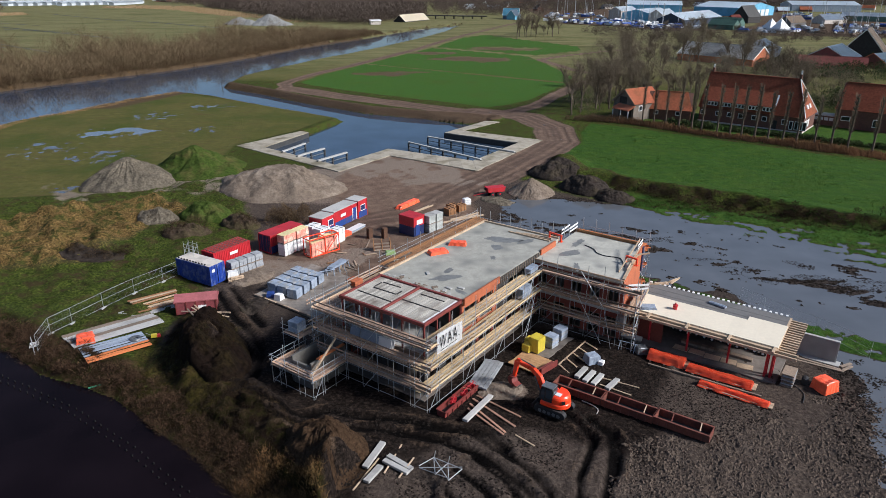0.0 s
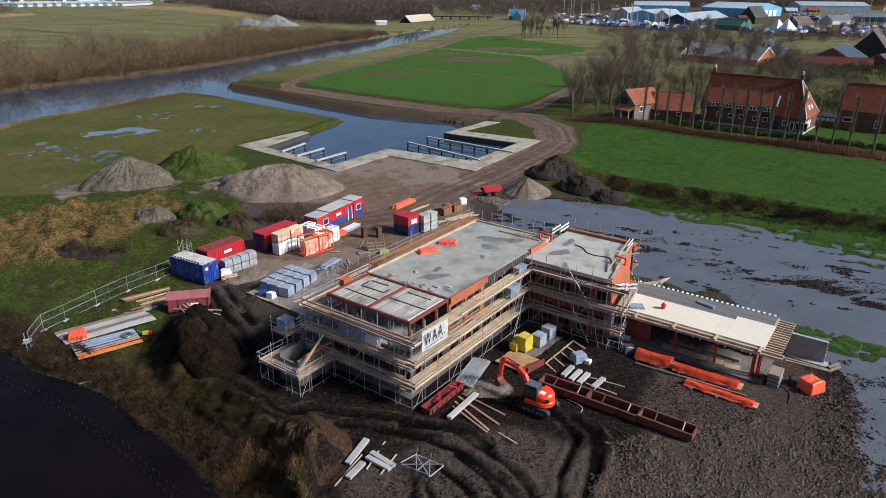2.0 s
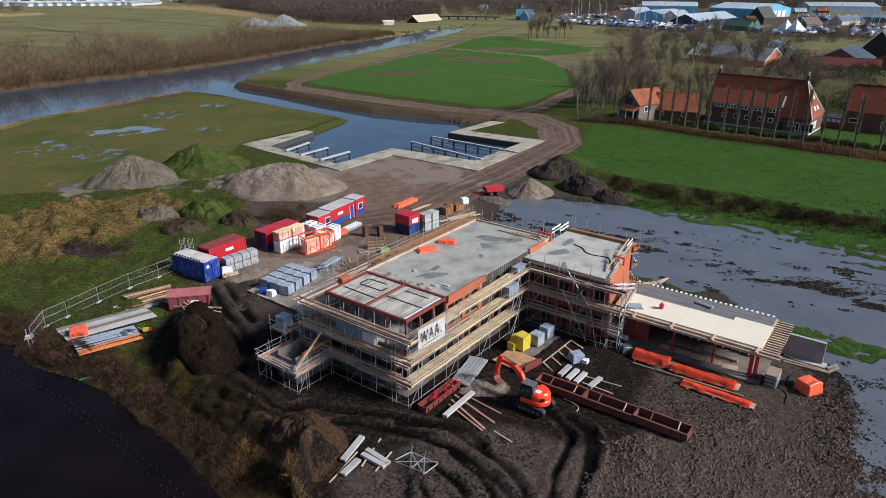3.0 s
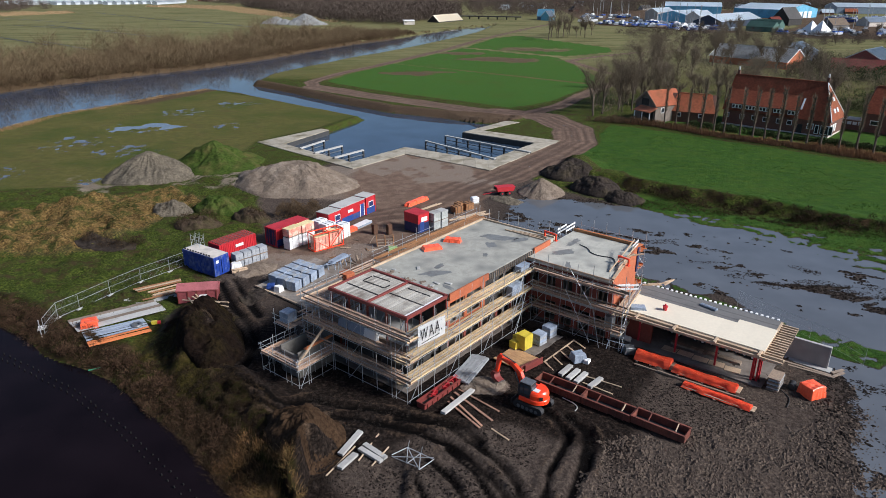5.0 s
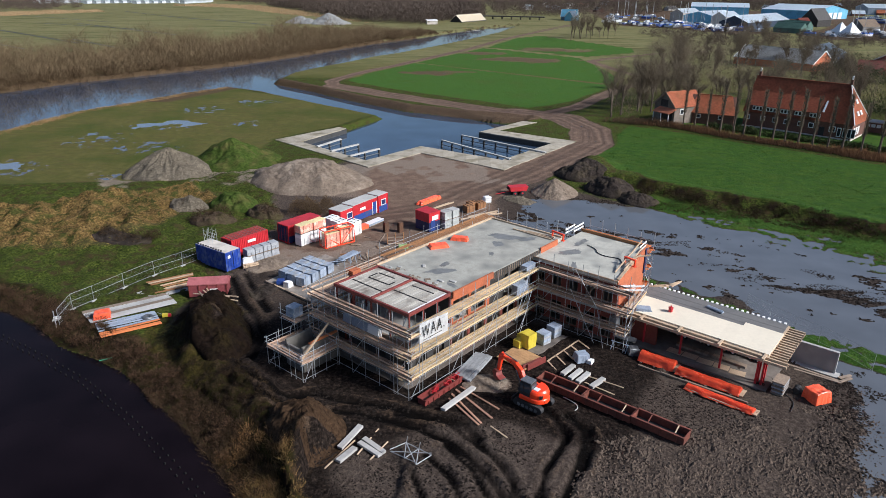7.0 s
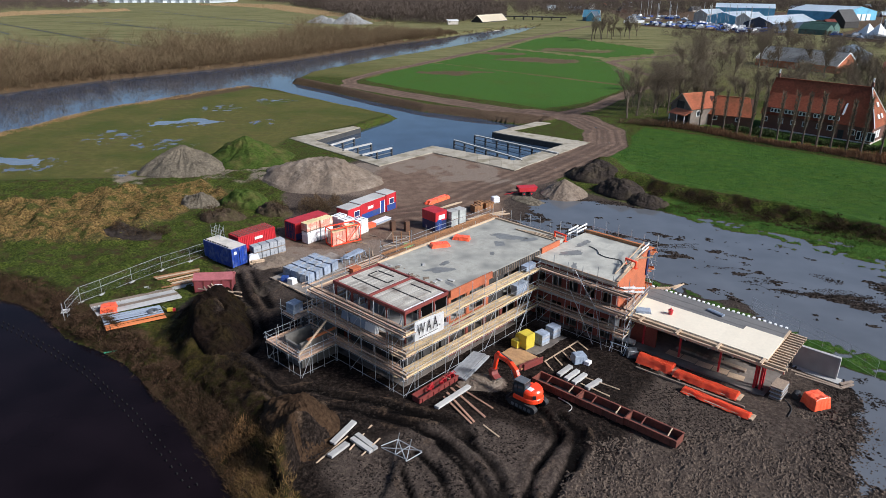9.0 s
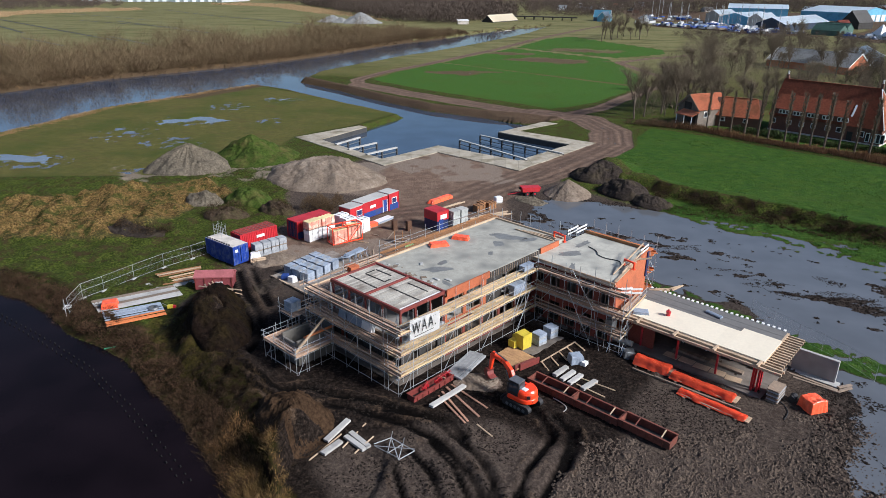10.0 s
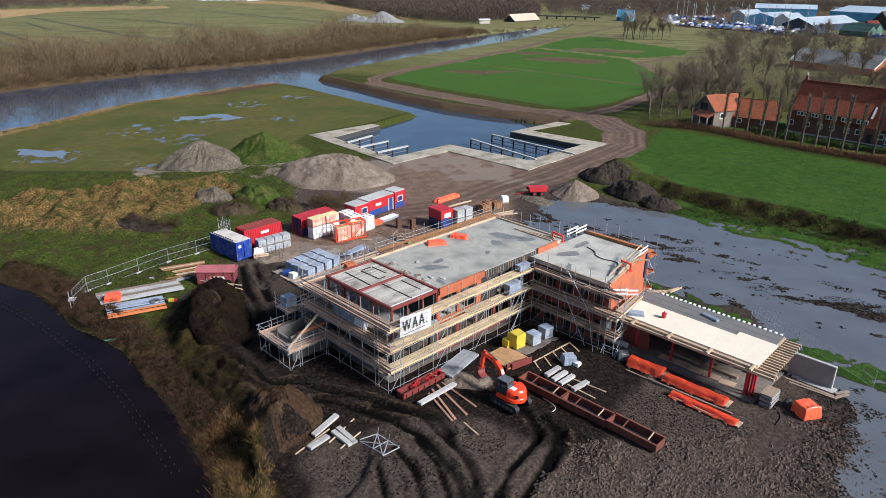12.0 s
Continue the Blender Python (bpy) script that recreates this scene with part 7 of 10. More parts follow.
# ---- yard before the building ----
def excavator(x, y, rz):
    """A small tracked digger: tracks, house, cab, boom, arm, bucket; it faces +x."""
    e = thing("excavator", "orange-red tracked excavator with a black cab", "excavator", put(x, y, rz, -0.02))
    paint = surf("orange digger paint", (0.95, 0.060, 0.014), 0.3, vary=0.06, fine=4, coarse=1.2, dirt=(0.42, 0.06, 0.03), dirt_amt=0.25, relief=0)
    for sy in (-0.9, 0.9):
        bm = bmesh.new()
        pts = [(1.15 + 0.36 * math.cos(a), 0.36 + 0.34 * math.sin(a)) for a in [radians(-90 + 22.5 * k) for k in range(9)]]
        pts += [(-1.15 - 0.36 * math.cos(a), 0.36 - 0.34 * math.sin(a)) for a in [radians(-90 + 22.5 * k) for k in range(9)]]
        profile(bm, pts, sy - 0.24, sy + 0.24)
        t_ = part("track", bm, M_BLACK, e, "black rubber track")
        for k in range(14):
            piece("track_pad", M_DARK, t_, (-1.15 + 0.177 * k, sy, 0.715), (0.1, 0.5, 0.04))
        for k in range(5):
            bm = bmesh.new()
            tube(bm, (-0.9 + 0.45 * k, sy - 0.26, 0.28), (-0.9 + 0.45 * k, sy + 0.26, 0.28), 0.17, n=12)
            part("roller", bm, M_STEEL, t_)
    part("undercarriage", block((0, 0, 0.5), (1.5, 1.4, 0.4), bevel=0.05), M_STEEL, e)
    bm = bmesh.new()
    tube(bm, (-0.1, 0, 0.66), (-0.1, 0, 0.86), 0.62, n=24)
    part("slew_ring", bm, M_DARK, e)

    def rounded(z0, z1, back, half, front, inset, mat, name, lab=""):
        """A body with a round tail and softened upper edge."""
        bm_ = bmesh.new()
        ring = [(front, half)] + [(-0.25 - back * math.sin(a), half * math.cos(a)) for a in [math.pi * k / 20 for k in range(21)]] + [(front, -half)]
        levels_ = [(z0, 1.0), (z1 - inset, 1.0), (z1 - inset * 0.45, 1 - inset * 0.16), (z1, 1 - inset * 0.45)]
        loops = [[bm_.verts.new(((px_ + 0.1) * k_ - 0.1, py_ * k_, z_)) for px_, py_ in ring] for z_, k_ in levels_]
        n_ = len(ring)
        for lo_, hi_ in zip(loops[:-1], loops[1:]):
            for i_ in range(n_):
                bm_.faces.new((lo_[i_], lo_[(i_ + 1) % n_], hi_[(i_ + 1) % n_], hi_[i_]))
        bm_.faces.new(loops[0][::-1])
        bm_.faces.new(loops[-1])
        return part(name, bm_, mat, e, lab)

    house = rounded(0.86, 1.28, 1.22, 1.08, 0.95, 0.12, paint, "house", "orange slewing house")
    rounded(1.28, 2.02, 1.16, 1.02, -0.15, 0.32, paint, "engine_cover", "rounded orange engine cover")
    part("tank_cover", block((0.5, -0.78, 1.5), (0.8, 0.5, 0.5), bevel=0.08), paint, e)
    piece("grille", M_BLACK, house, (-1.05, 0.55, 1.55), (0.3, 0.5, 0.3), 28)
    piece("counterweight_stripe", M_BLACK, house, (-1.36, 0, 1.1), (0.08, 0.9, 0.12))
    bm = bmesh.new()
    profile(bm, [(-0.2, 1.2), (1.05, 1.2), (1.2, 1.65), (0.92, 2.62), (-0.1, 2.66), (-0.2, 2.5)], 0.02, 0.98)
    bmesh.ops.bevel(bm, geom=bm.edges[:], offset=0.04, segments=1, affect="EDGES")
    cab = part("cab", bm, M_BLACK, e, "black cab")
    glass = surf("dark cab glass", (0.05, 0.065, 0.08), 0.06, vary=0.1, relief=0, dirt_amt=0.05)
    for c, w in (((0.2, 0.99, 2.05), (0.55, 0.03, 0.8)), ((0.75, 0.99, 2.0), (0.32, 0.03, 0.85)), ((0.4, 0.01, 2.05), (0.95, 0.03, 0.8)), ((-0.2, 0.5, 2.15), (0.04, 0.75, 0.55))):
        piece("window", glass, cab, c, w)
    piece("windscreen", glass, cab, (1.09, 0.5, 2.05), (0.04, 0.78, 0.85), 0, 0, -15)
    piece("roof", M_STEEL, cab, (0.4, 0.5, 2.68), (1.15, 0.95, 0.06))
    piece("cover", M_WHITE, e, (-0.5, 0.45, 2.04), (0.5, 0.5, 0.06))
    piece("swing_bracket", paint, e, (1.1, -0.35, 1.1), (0.5, 0.42, 0.6))
    bm = bmesh.new()
    profile(bm, [(1.05, 1.0), (1.42, 1.02), (1.95, 2.25), (2.5, 2.62), (3.95, 2.55), (4.05, 2.75), (2.4, 3.0), (1.6, 2.55), (0.95, 1.35)], -0.53, -0.17)
    bmesh.ops.bevel(bm, geom=bm.edges[:], offset=0.03, segments=1, affect="EDGES")
    part("boom", bm, paint, e, "cranked orange boom")
    bm = bmesh.new()
    profile(bm, [(3.6, 2.95), (3.9, 3.05), (4.2, 2.6), (4.32, 1.0), (4.08, 0.95), (3.85, 2.2)], -0.47, -0.23)
    bmesh.ops.bevel(bm, geom=bm.edges[:], offset=0.025, segments=1, affect="EDGES")
    part("arm", bm, paint, e, "orange dipper arm")
    for a_, b_ in (((1.45, -0.6, 1.15), (2.05, -0.6, 2.35)), ((1.45, -0.1, 1.15), (2.05, -0.1, 2.35)), ((2.2, -0.35, 3.05), (3.65, -0.35, 3.08)), ((4.15, -0.35, 2.4), (4.5, -0.35, 1.15))):
        pole("ram", M_STEEL, e, a_, b_, 0.06)
    bm = bmesh.new()
    profile(bm, [(4.05, 1.05), (4.45, 1.05), (4.62, 0.7), (4.45, 0.25), (3.95, 0.15), (3.7, 0.3), (4.1, 0.45), (4.2, 0.75)], -0.72, 0.02)
    part("bucket", bm, M_REDSTEEL, e, "dull red bucket")
    for k in range(4):
        piece("tooth", M_STEEL, e, (3.66, -0.64 + 0.2 * k, 0.26), (0.16, 0.06, 0.06))
    swing = Matrix.Translation((1.1, -0.35, 0)) @ Matrix.Rotation(radians(-15), 4, "Z") @ Matrix.Diagonal((1.28, 1, 1.05, 1)) @ Matrix.Translation((-1.1, 0.35, 0))
    for o in e.children:
        if o.name.split(".")[0] in ("boom", "arm", "ram", "bucket", "tooth"):
            o.matrix_basis = swing @ o.matrix_basis
    piece("blade", M_DARK, e, (1.75, 0, 0.35), (0.1, 2.0, 0.42))
    for sy in (-0.4, 0.4):
        piece("blade_arm", M_DARK, e, (1.35, sy, 0.42), (0.8, 0.1, 0.14))
    for sy in (-0.35, 0.35):
        piece("mirror", M_BLACK, cab, (1.0, 0.5 + sy * 1.7, 2.3), (0.06, 0.12, 0.22))
    return e


excavator(10.0, 51.7, 146)

# long formwork trough in sections
def trough(x, y, rz, l, label, w=1.4, h=0.72, ties=2, name="formwork_trough", mat=M_RUST):
    t = thing(name, label, "formwork", put(x, y, rz, 0.02), "formwork sections")
    for sy in (-1, 1):
        part("side_plate", block((l / 2, sy * w / 2, h / 2), (l - 0.04, 0.06, h)), mat, t)
        part("top_rail", block((l / 2, sy * (w / 2 + 0.05), h), (l - 0.02, 0.18, 0.1)), mat, t)
        for k in range(int(l / 0.75)):
            piece("rib", mat, t, (0.4 + 0.75 * k, sy * (w / 2 + 0.08), h / 2), (0.08, 0.1, h - 0.05))
    part("bottom", block((l / 2, 0, 0.04), (l - 0.05, w, 0.06)), M_DARK, t)
    for sx in (0.05, l - 0.05):
        piece("end_frame", mat, t, (sx, 0, h * 0.5), (0.08, w, h))
    for k in range(ties):
        piece("tie", M_WOODPALE if (k + int(x)) % 2 else mat, t, (l * (k + 0.6) / ties, 0.05 * k, h + 0.02), (0.09, w * 0.9, 0.07), 8)
    return t


tdx, tdy = math.cos(radians(-33.2)), math.sin(radians(-33.2))
for k, (l, o) in enumerate(((4.8, 0.0), (4.8, 4.84), (4.8, 9.68))):
    trough(10.7 + tdx * o, 55.9 + tdy * o, -33.2 - 0.6 * k, l, "rusty red steel formwork channel section on the mud")
trough(-0.2, 50.7, 56, 5.4, "short red steel formwork with clamps", 0.85, 0.55, 2, mat=M_REDSTEEL)
for k, (x, y) in enumerate(((2.5, 54.6), (1.9, 53.6), (0.9, 52.3))):
    c_ = thing("clamp", "red screw clamp on the formwork", "clamp", put(x, y, 56 + 12 * k, 0.5), "formwork clamps")
    for dx_ in (-0.28, 0.28):
        piece("jaw", M_RED, c_, (dx_, 0, 0.16), (0.09, 0.5, 0.34), 8 * k)
    pole("screw", M_RED, c_, (-0.5, 0.05, 0.3), (0.55, -0.05, 0.42), 0.045)
    pole("handle", M_RED, c_, (0.5, -0.25, 0.38), (0.52, 0.2, 0.5), 0.025)
# grey concrete slabs beside the scaffold
for k in range(5):
    tagged(part("concrete_plank", block((0, 0, 0.12), (5.2, 0.36, 0.22), bevel=0.02), surf("wet grey concrete", (0.29, 0.30, 0.31), 0.6, vary=0.2, fine=3, coarse=0.6)), "long grey concrete plank stacked by the scaffold", "concrete plank", "concrete planks").matrix_basis = put(3.35 + 0.36 * k, 57.8 - 0.18 * k, 68, 0.10 + 0.02 * (k % 2))
# brown plank ramp
for k in range(9):
    tagged(part("mat_board", block((0, 0, 0.08), (3.6, 0.36, 0.09)), surf("tan ramp board", (0.40, 0.235, 0.11), 0.8, vary=0.25, fine=3, coarse=0.8, dirt=(0.2, 0.11, 0.06), by_object=0.12)), "brown board of the site ramp", "board", "ramp boards").matrix_basis = put(8.5 + 0.22 * k - 0.6, 58.6 + 0.3 * k, -38, 0.1)
for k in range(2):
    tagged(part("steel_plate", block((0, 0, 0.4), (2.6, 0.12, 0.7), bevel=0.01), M_REDSTEEL), "red steel shutter plate on edge", "plate").matrix_basis = put(9.9 + 0.5 * k, 58.3 + 0.2 * k, 45)
M_BATTEN = surf("reddish batten", (0.36, 0.20, 0.135), 0.8, vary=0.25, fine=6, by_object=0.2)
# planks and beams on the mud
for (x0, y0), (x1, y1), w, mt, lab in (
    ((1.9, 49.4), (4.4, 53.8), 0.51, M_CONCRETE, "wide pale concrete beam on the mud"),
    ((2.4, 52.7), (5.4, 48.5), 0.22, M_BATTEN, "reddish timber batten on the mud"),
    ((2.7, 53.5), (6.3, 49.3), 0.24, M_BATTEN, "reddish timber batten on the mud"),
    ((3.1, 54.0), (6.9, 50.7), 0.2, M_BATTEN, "reddish timber batten on the mud"),
    ((2.2, 52.0), (5.2, 48.0), 0.2, M_BATTEN, "reddish timber batten on the mud"),
    ((6.2, 48.2), (7.7, 46.7), 0.15, M_WOODPALE, "short pale batten on the mud"),
    ((-6.2, 44.1), (-4.95, 46.8), 0.54, M_CONCRETE, "pale concrete beam lying on the mud"),
    ((-5.9, 42.35), (-4.95, 44.35), 0.54, M_CONCRETE, "pale concrete beam lying on the mud"),
    ((-4.46, 45.5), (-2.4, 44.0), 0.46, M_CONCRETE, "pale concrete beam lying on the mud"),
    ((-4.75, 45.02), (-2.66, 43.52), 0.46, M_CONCRETE, "pale concrete beam lying on the mud"),
    ((-6.8, 41.6), (-5.2, 45.4), 0.13, M_WOODPALE, "thin timber bearer under the beams"),
    ((-4.6, 43.6), (-3.4, 46.8), 0.13, M_WOODPALE, "thin timber bearer under the beams"),
    ((-3.4, 43.0), (-2.3, 45.2), 0.13, M_WOODPALE, "thin timber bearer under the beams"),
    ((11.5, 59.6), (15.1, 64.5), 0.16, M_WOODPALE, "long timber rail of a setting-out frame"),
    ((15.4, 57.4), (18.6, 55.5), 0.14, M_WOODPALE, "thin timber batten on the yard"),
    ((15.0, 56.2), (17.6, 54.4), 0.14, M_WOODPALE, "thin timber batten on the yard"),
):
    d_ = Vector((x1 - x0, y1 - y0, 0))
    thick = 0.24 if w > 0.4 else 0.08
    ob = tagged(part("beam" if w > 0.4 else "batten", block((0, 0, thick / 2), (d_.length, w, thick), bevel=0.015), mt), lab, "beam" if w > 0.4 else "timber", "loose beams and battens")
    za, zb_ = gz(x0, y0), gz(x1, y1)
    ob.matrix_basis = pose((x0 + x1) / 2, (y0 + y1) / 2, max((za + zb_) / 2, gz((x0 + x1) / 2, (y0 + y1) / 2)) + (0.08 if w > 0.4 else 0.02), 0, -math.degrees(math.atan2(zb_ - za, d_.length)), math.degrees(math.atan2(d_.y, d_.x)))
for k in range(5):
    x, y = 11.6 + 0.86 * k, 59.7 + 1.18 * k
    tagged(part("stake", block((0.95, 0, 0.06), (1.9, 0.13, 0.09)), M_WOODPALE), "timber strut of a setting-out frame", "timber", "frame struts").matrix_basis = put(x, y, -66 + 2 * k)
for k, (x, y, r) in enumerate(((13.5, 57.9, 55), (14.2, 57.4, 55), (14.9, 56.9, 55), (16.2, 56.2, 50))):
    tagged(part("concrete_beam", block((0, 0, 0.16), (2.2, 0.5, 0.3), bevel=0.02), M_CONCRETE), "short pale concrete beam in a row", "beam", "beam row").matrix_basis = put(x, y, r)
# pad with pallets
tagged(part("concrete_pad", prism(bmesh.new(), [(8.3, 61.6), (10.6, 60.8), (13.9, 65.0), (11.6, 66.0)], -0.1, 0.42), M_MUDCONC), "small concrete pad in the yard", "pad", kind="structure")
def wrapped(x, y, rz, s, label, z):
    p = thing("wrapped_pallet", label, "pallet", pose(x, y, z, 0, 0, rz), "yellow pallets")
    for j in (-0.4, 0, 0.4):
        piece("pallet_runner", M_WOODGREY, p, (0, j * s[1], 0.06), (s[0], 0.1, 0.12))
    bm = block((0, 0, 0.12 + s[2] / 2), s)
    bmesh.ops.subdivide_edges(bm, edges=bm.edges[:], cuts=3, use_grid_fill=True)
    for v in bm.verts:
        n_ = noise.noise_vector(v.co * 1.3 + Vector((x, y, 0)))
        v.co += Vector((n_.x, n_.y, n_.z)) * 0.07
    part("film", bm, M_YELLOW, p, smooth=False)
    return p


wrapped(9.6, 62.2, 48, (1.25, 1.15, 1.6), "tall pallet in bright yellow film", 0.42)
wrapped(8.6, 62.1, 48, (0.8, 0.9, 0.75), "low pallet in bright yellow film", 0.42)
wrapped(9.0, 63.2, 48, (0.8, 0.9, 0.85), "low pallet in bright yellow film", 0.42)
for x, y in ((11.2, 63.3), (12.4, 65.0)):
    p = thing("block_pallet", "pallet of blue-grey packs on the pad", "pallet", pose(x, y, 0.42, 0, 0, 48), "blue pallets")
    for k in range(4):
        for i in range(2):
            piece("pack", M_BLUEGREY if k % 2 else M_GREYBLOCK, p, ((i - 0.5) * 0.6, 0, 0.2 + 0.32 * k), (0.58, 1.15, 0.28))
    for j in (-0.4, 0, 0.4):
        piece("pallet_runner", M_WOODGREY, p, (0, j, 0.04), (1.2, 0.1, 0.1))
crumpled("big_bag", 1.3, 1.1, 0.9, M_BLUEGREY, "crumpled pale blue builder's bag on the mud", put(15.0, 60.4, 20), 61, "bag")
crumpled("big_bag", 0.7, 0.5, 0.35, M_WHITE, "crumpled white builder's bag on the mud", put(15.9, 60.0, 60), 63, "bag")
crumpled("big_bag", 1.1, 1.0, 0.8, M_STEEL, "dark grey builder's bag by the scaffold", put(20.5, 62.4, 10), 65, "bag")
pipe2 = tagged(part("drain_pipe", tube(bmesh.new(), (-1.4, 0, 0.32), (1.4, 0, 0.32), 0.3, n=14), M_PLASTER), "short pale drain pipe lying by the wing", "pipe")
pipe2.matrix_basis = put(19.8, 64.9, -32, 0.1)
tr = thing("trestle", "light blue folding trestle in the mud", "trestle", put(19.2, 62.9, -30))
for x in (-0.8, 0.8):
    pole("leg", M_BLUEGREY, tr, (x, -0.5, 0), (x, 0.1, 0.8), 0.04)
    pole("leg", M_BLUEGREY, tr, (x, 0.5, 0), (x, -0.1, 0.8), 0.04)
pole("bar", M_BLUEGREY, tr, (-1.0, 0, 0.8), (1.0, 0, 0.8), 0.04)
# steel lattice frame on the mud
lat = thing("lattice_frame", "light steel lattice frame lying on the mud", "frame", put(-0.15, 43.4, -27, 0.34) @ Matrix.Diagonal((0.88, 0.78, 0.9, 1)))
for a, b in (((-1.7, -0.9), (1.4, -1.1)), ((1.4, -1.1), (1.8, 1.0)), ((1.8, 1.0), (-1.2, 1.2)), ((-1.2, 1.2), (-1.7, -0.9)), ((-1.7, -0.9), (1.8, 1.0)), ((1.4, -1.1), (-1.2, 1.2)), ((0, -1.0), (0.3, 1.1)), ((0, -1.0), (-1.2, 1.2)), ((0.3, 1.1), (1.4, -1.1))):
    pole("tube", M_GALV, lat, (*a, 0.1), (*b, 0.1 + 0.2 * (a[0] < 0)), 0.045)
for x, y in ((-1.2, 1.2), (0.3, 1.1)):
    pole("tube", M_GALV, lat, (x, y, 0), (x + 0.2, y, 0.9), 0.04)
# tarpaulin-covered timber stacks along the annex
def covered(x, y, rz, l, w, h, label, seed):
    s = thing("covered_stack", label, "covered stack", put(x, y, rz, 0.02), "covered stacks")
    for k in range(3):
        piece("bearer", M_WOODGREY, s, (l * (k - 1) * 0.38, 0, 0.07), (0.2, w + 0.4, 0.14))
    for k in range(4):
        piece("board", M_WOODPALE, s, (0.2, (k - 1.5) * w / 4, 0.2), (l + 0.2, w / 4 - 0.03, 0.1))
    bm = bmesh.new()
    nx, ny = 60, 12
    vs = {}
    for i in range(nx + 1):
        for j in range(ny + 1):
            px, py = (i / nx - 0.5) * l, (j / ny - 0.5)
            edge = min(j, ny - j)
            z = (0.14, h * 0.5, h * 0.86, h, h * 1.03, h * 1.04, h * 1.05)[min(6, edge)] + (0.16 * noise.noise((px * 0.9, py * 3, seed)) + 0.10 * (0.5 - abs(noise.noise((px * 1.6 + 2.5 * py, py * 4, seed + 9))))) * h * (edge > 0)
            yy = py * w * (1.16 if edge == 0 else 1.08 if edge == 1 else 1.0 if edge == 2 else 0.96)
            if i in (0, nx):
                z = 0.18 if edge < 2 else z * 0.6
            vs[i, j] = bm.verts.new((px + 0.05 * noise.noise((py * 5, px, seed)), yy + (0.14 if edge < 2 else 0.05) * noise.noise((px * 1.3, py * 4, seed + 2)), max(0.14, z)))
    for i in range(nx):
        for j in range(ny):
            bm.faces.new((vs[i, j], vs[i + 1, j], vs[i + 1, j + 1], vs[i, j + 1]))
    bmesh.ops.solidify(bm, geom=bm.faces[:], thickness=0.03)
    part("tarpaulin", bm, M_ORANGE, s, "bright orange tarpaulin")
    return s


covered(22.7, 60.7, -31, 3.7, 1.6, 0.8, "timber stack under a taut orange tarpaulin", 71)
covered(26.9, 57.5, -33, 6.2, 1.3, 0.6, "long timber stack under an orange tarpaulin", 73)
covered(27.2, 54.7, -35, 6.4, 1.0, 0.48, "long timber stack under a wrinkled orange tarpaulin", 75)
for k in range(4):
    tagged(part("timber_beam", block((0, 0, 0.1), (6.5 - k, 0.18, 0.14)), M_WOODGREY), "weathered timber beside the covered stacks", "timber", "stack timbers").matrix_basis = put(23.4 + 1.6 * k, 58.3 - 1.0 * k, -33, 0.03)
crumpled("tarpaulin_bale", 1.75, 1.6, 1.15, M_ORANGE, "orange tarpaulin over a square bale on the mud", put(36.3, 55.9, 25), 77)
for k in range(3):
    bm = bmesh.new()
    tube(bm, (-0.14, 0, 0.32), (0.14, 0, 0.32), 0.32, n=14)
    tagged(part("rubber_wheel", bm, M_BLACK), "black rubber wheel beside the bale", "wheel", "loose wheels").matrix_basis = put(34.7 + 0.2 * k, 56.5 + 0.35 * k, 40 + 10 * k)
cable("hose", [(x, y, gz(x, y) + 0.06) for x, y in ((33.6, 56.6), (34.0, 55.6), (33.9, 54.6), (33.2, 53.6))], 0.05, M_BLACK, "black hose trailing from the annex", "hose")
cable("hose", [(x, y, gz(x, y) + 0.06) for x, y in ((12.8, 53.4), (13.8, 52.6), (14.1, 51.8), (13.7, 51.2))], 0.05, M_CONCRETE, "pale hose on the mud by the excavator", "hose")


# double row of short black stakes standing in the ditch
def stake_rows():
    line = [Vector(p) for p in ((-54.5, 62.2), (-47.8, 59.3), (-41.7, 56.3), (-34.2, 52.3), (-26.8, 47.2), (-21.5, 43.0), (-15.3, 38.0))]
    rng = random.Random(515)
    bm = bmesh.new()
    tube(bm, (0, 0, -1.6), (0, 0, 0.16), 0.065, 0.06, n=9)
    tube(bm, (0, 0, 0.16), (0, 0, 0.20), 0.06, 0.03, n=9)
    first = tagged(part("stake", bm, surf("tarred wood", (0.0025, 0.002, 0.002), 0.95, vary=0.3, fine=8, relief=0)), "short black stake standing in the dark ditch water", "stake", "stakes in the ditch")
    spots, left = [], 0.0
    for a, b in zip(line[:-1], line[1:]):
        d = b - a
        side = Vector((-d.y, d.x)).normalized()
        while left < d.length:
            c = a + d * (left / d.length)
            spots += [c + side * (s * 0.33) + d.normalized() * (0.1 * s) for s in (-1, 1)]
            left += 1.06
        left -= d.length
    for k, c in enumerate(spots):
        m = pose(c.x + rng.uniform(-0.05, 0.05), c.y + rng.uniform(-0.05, 0.05), WATER_Z + rng.uniform(-0.05, 0.04), rng.uniform(-4, 4), rng.uniform(-4, 4), 0)
        if k:
            copy_thing(first, m)
        else:
            first.matrix_basis = m


stake_rows()


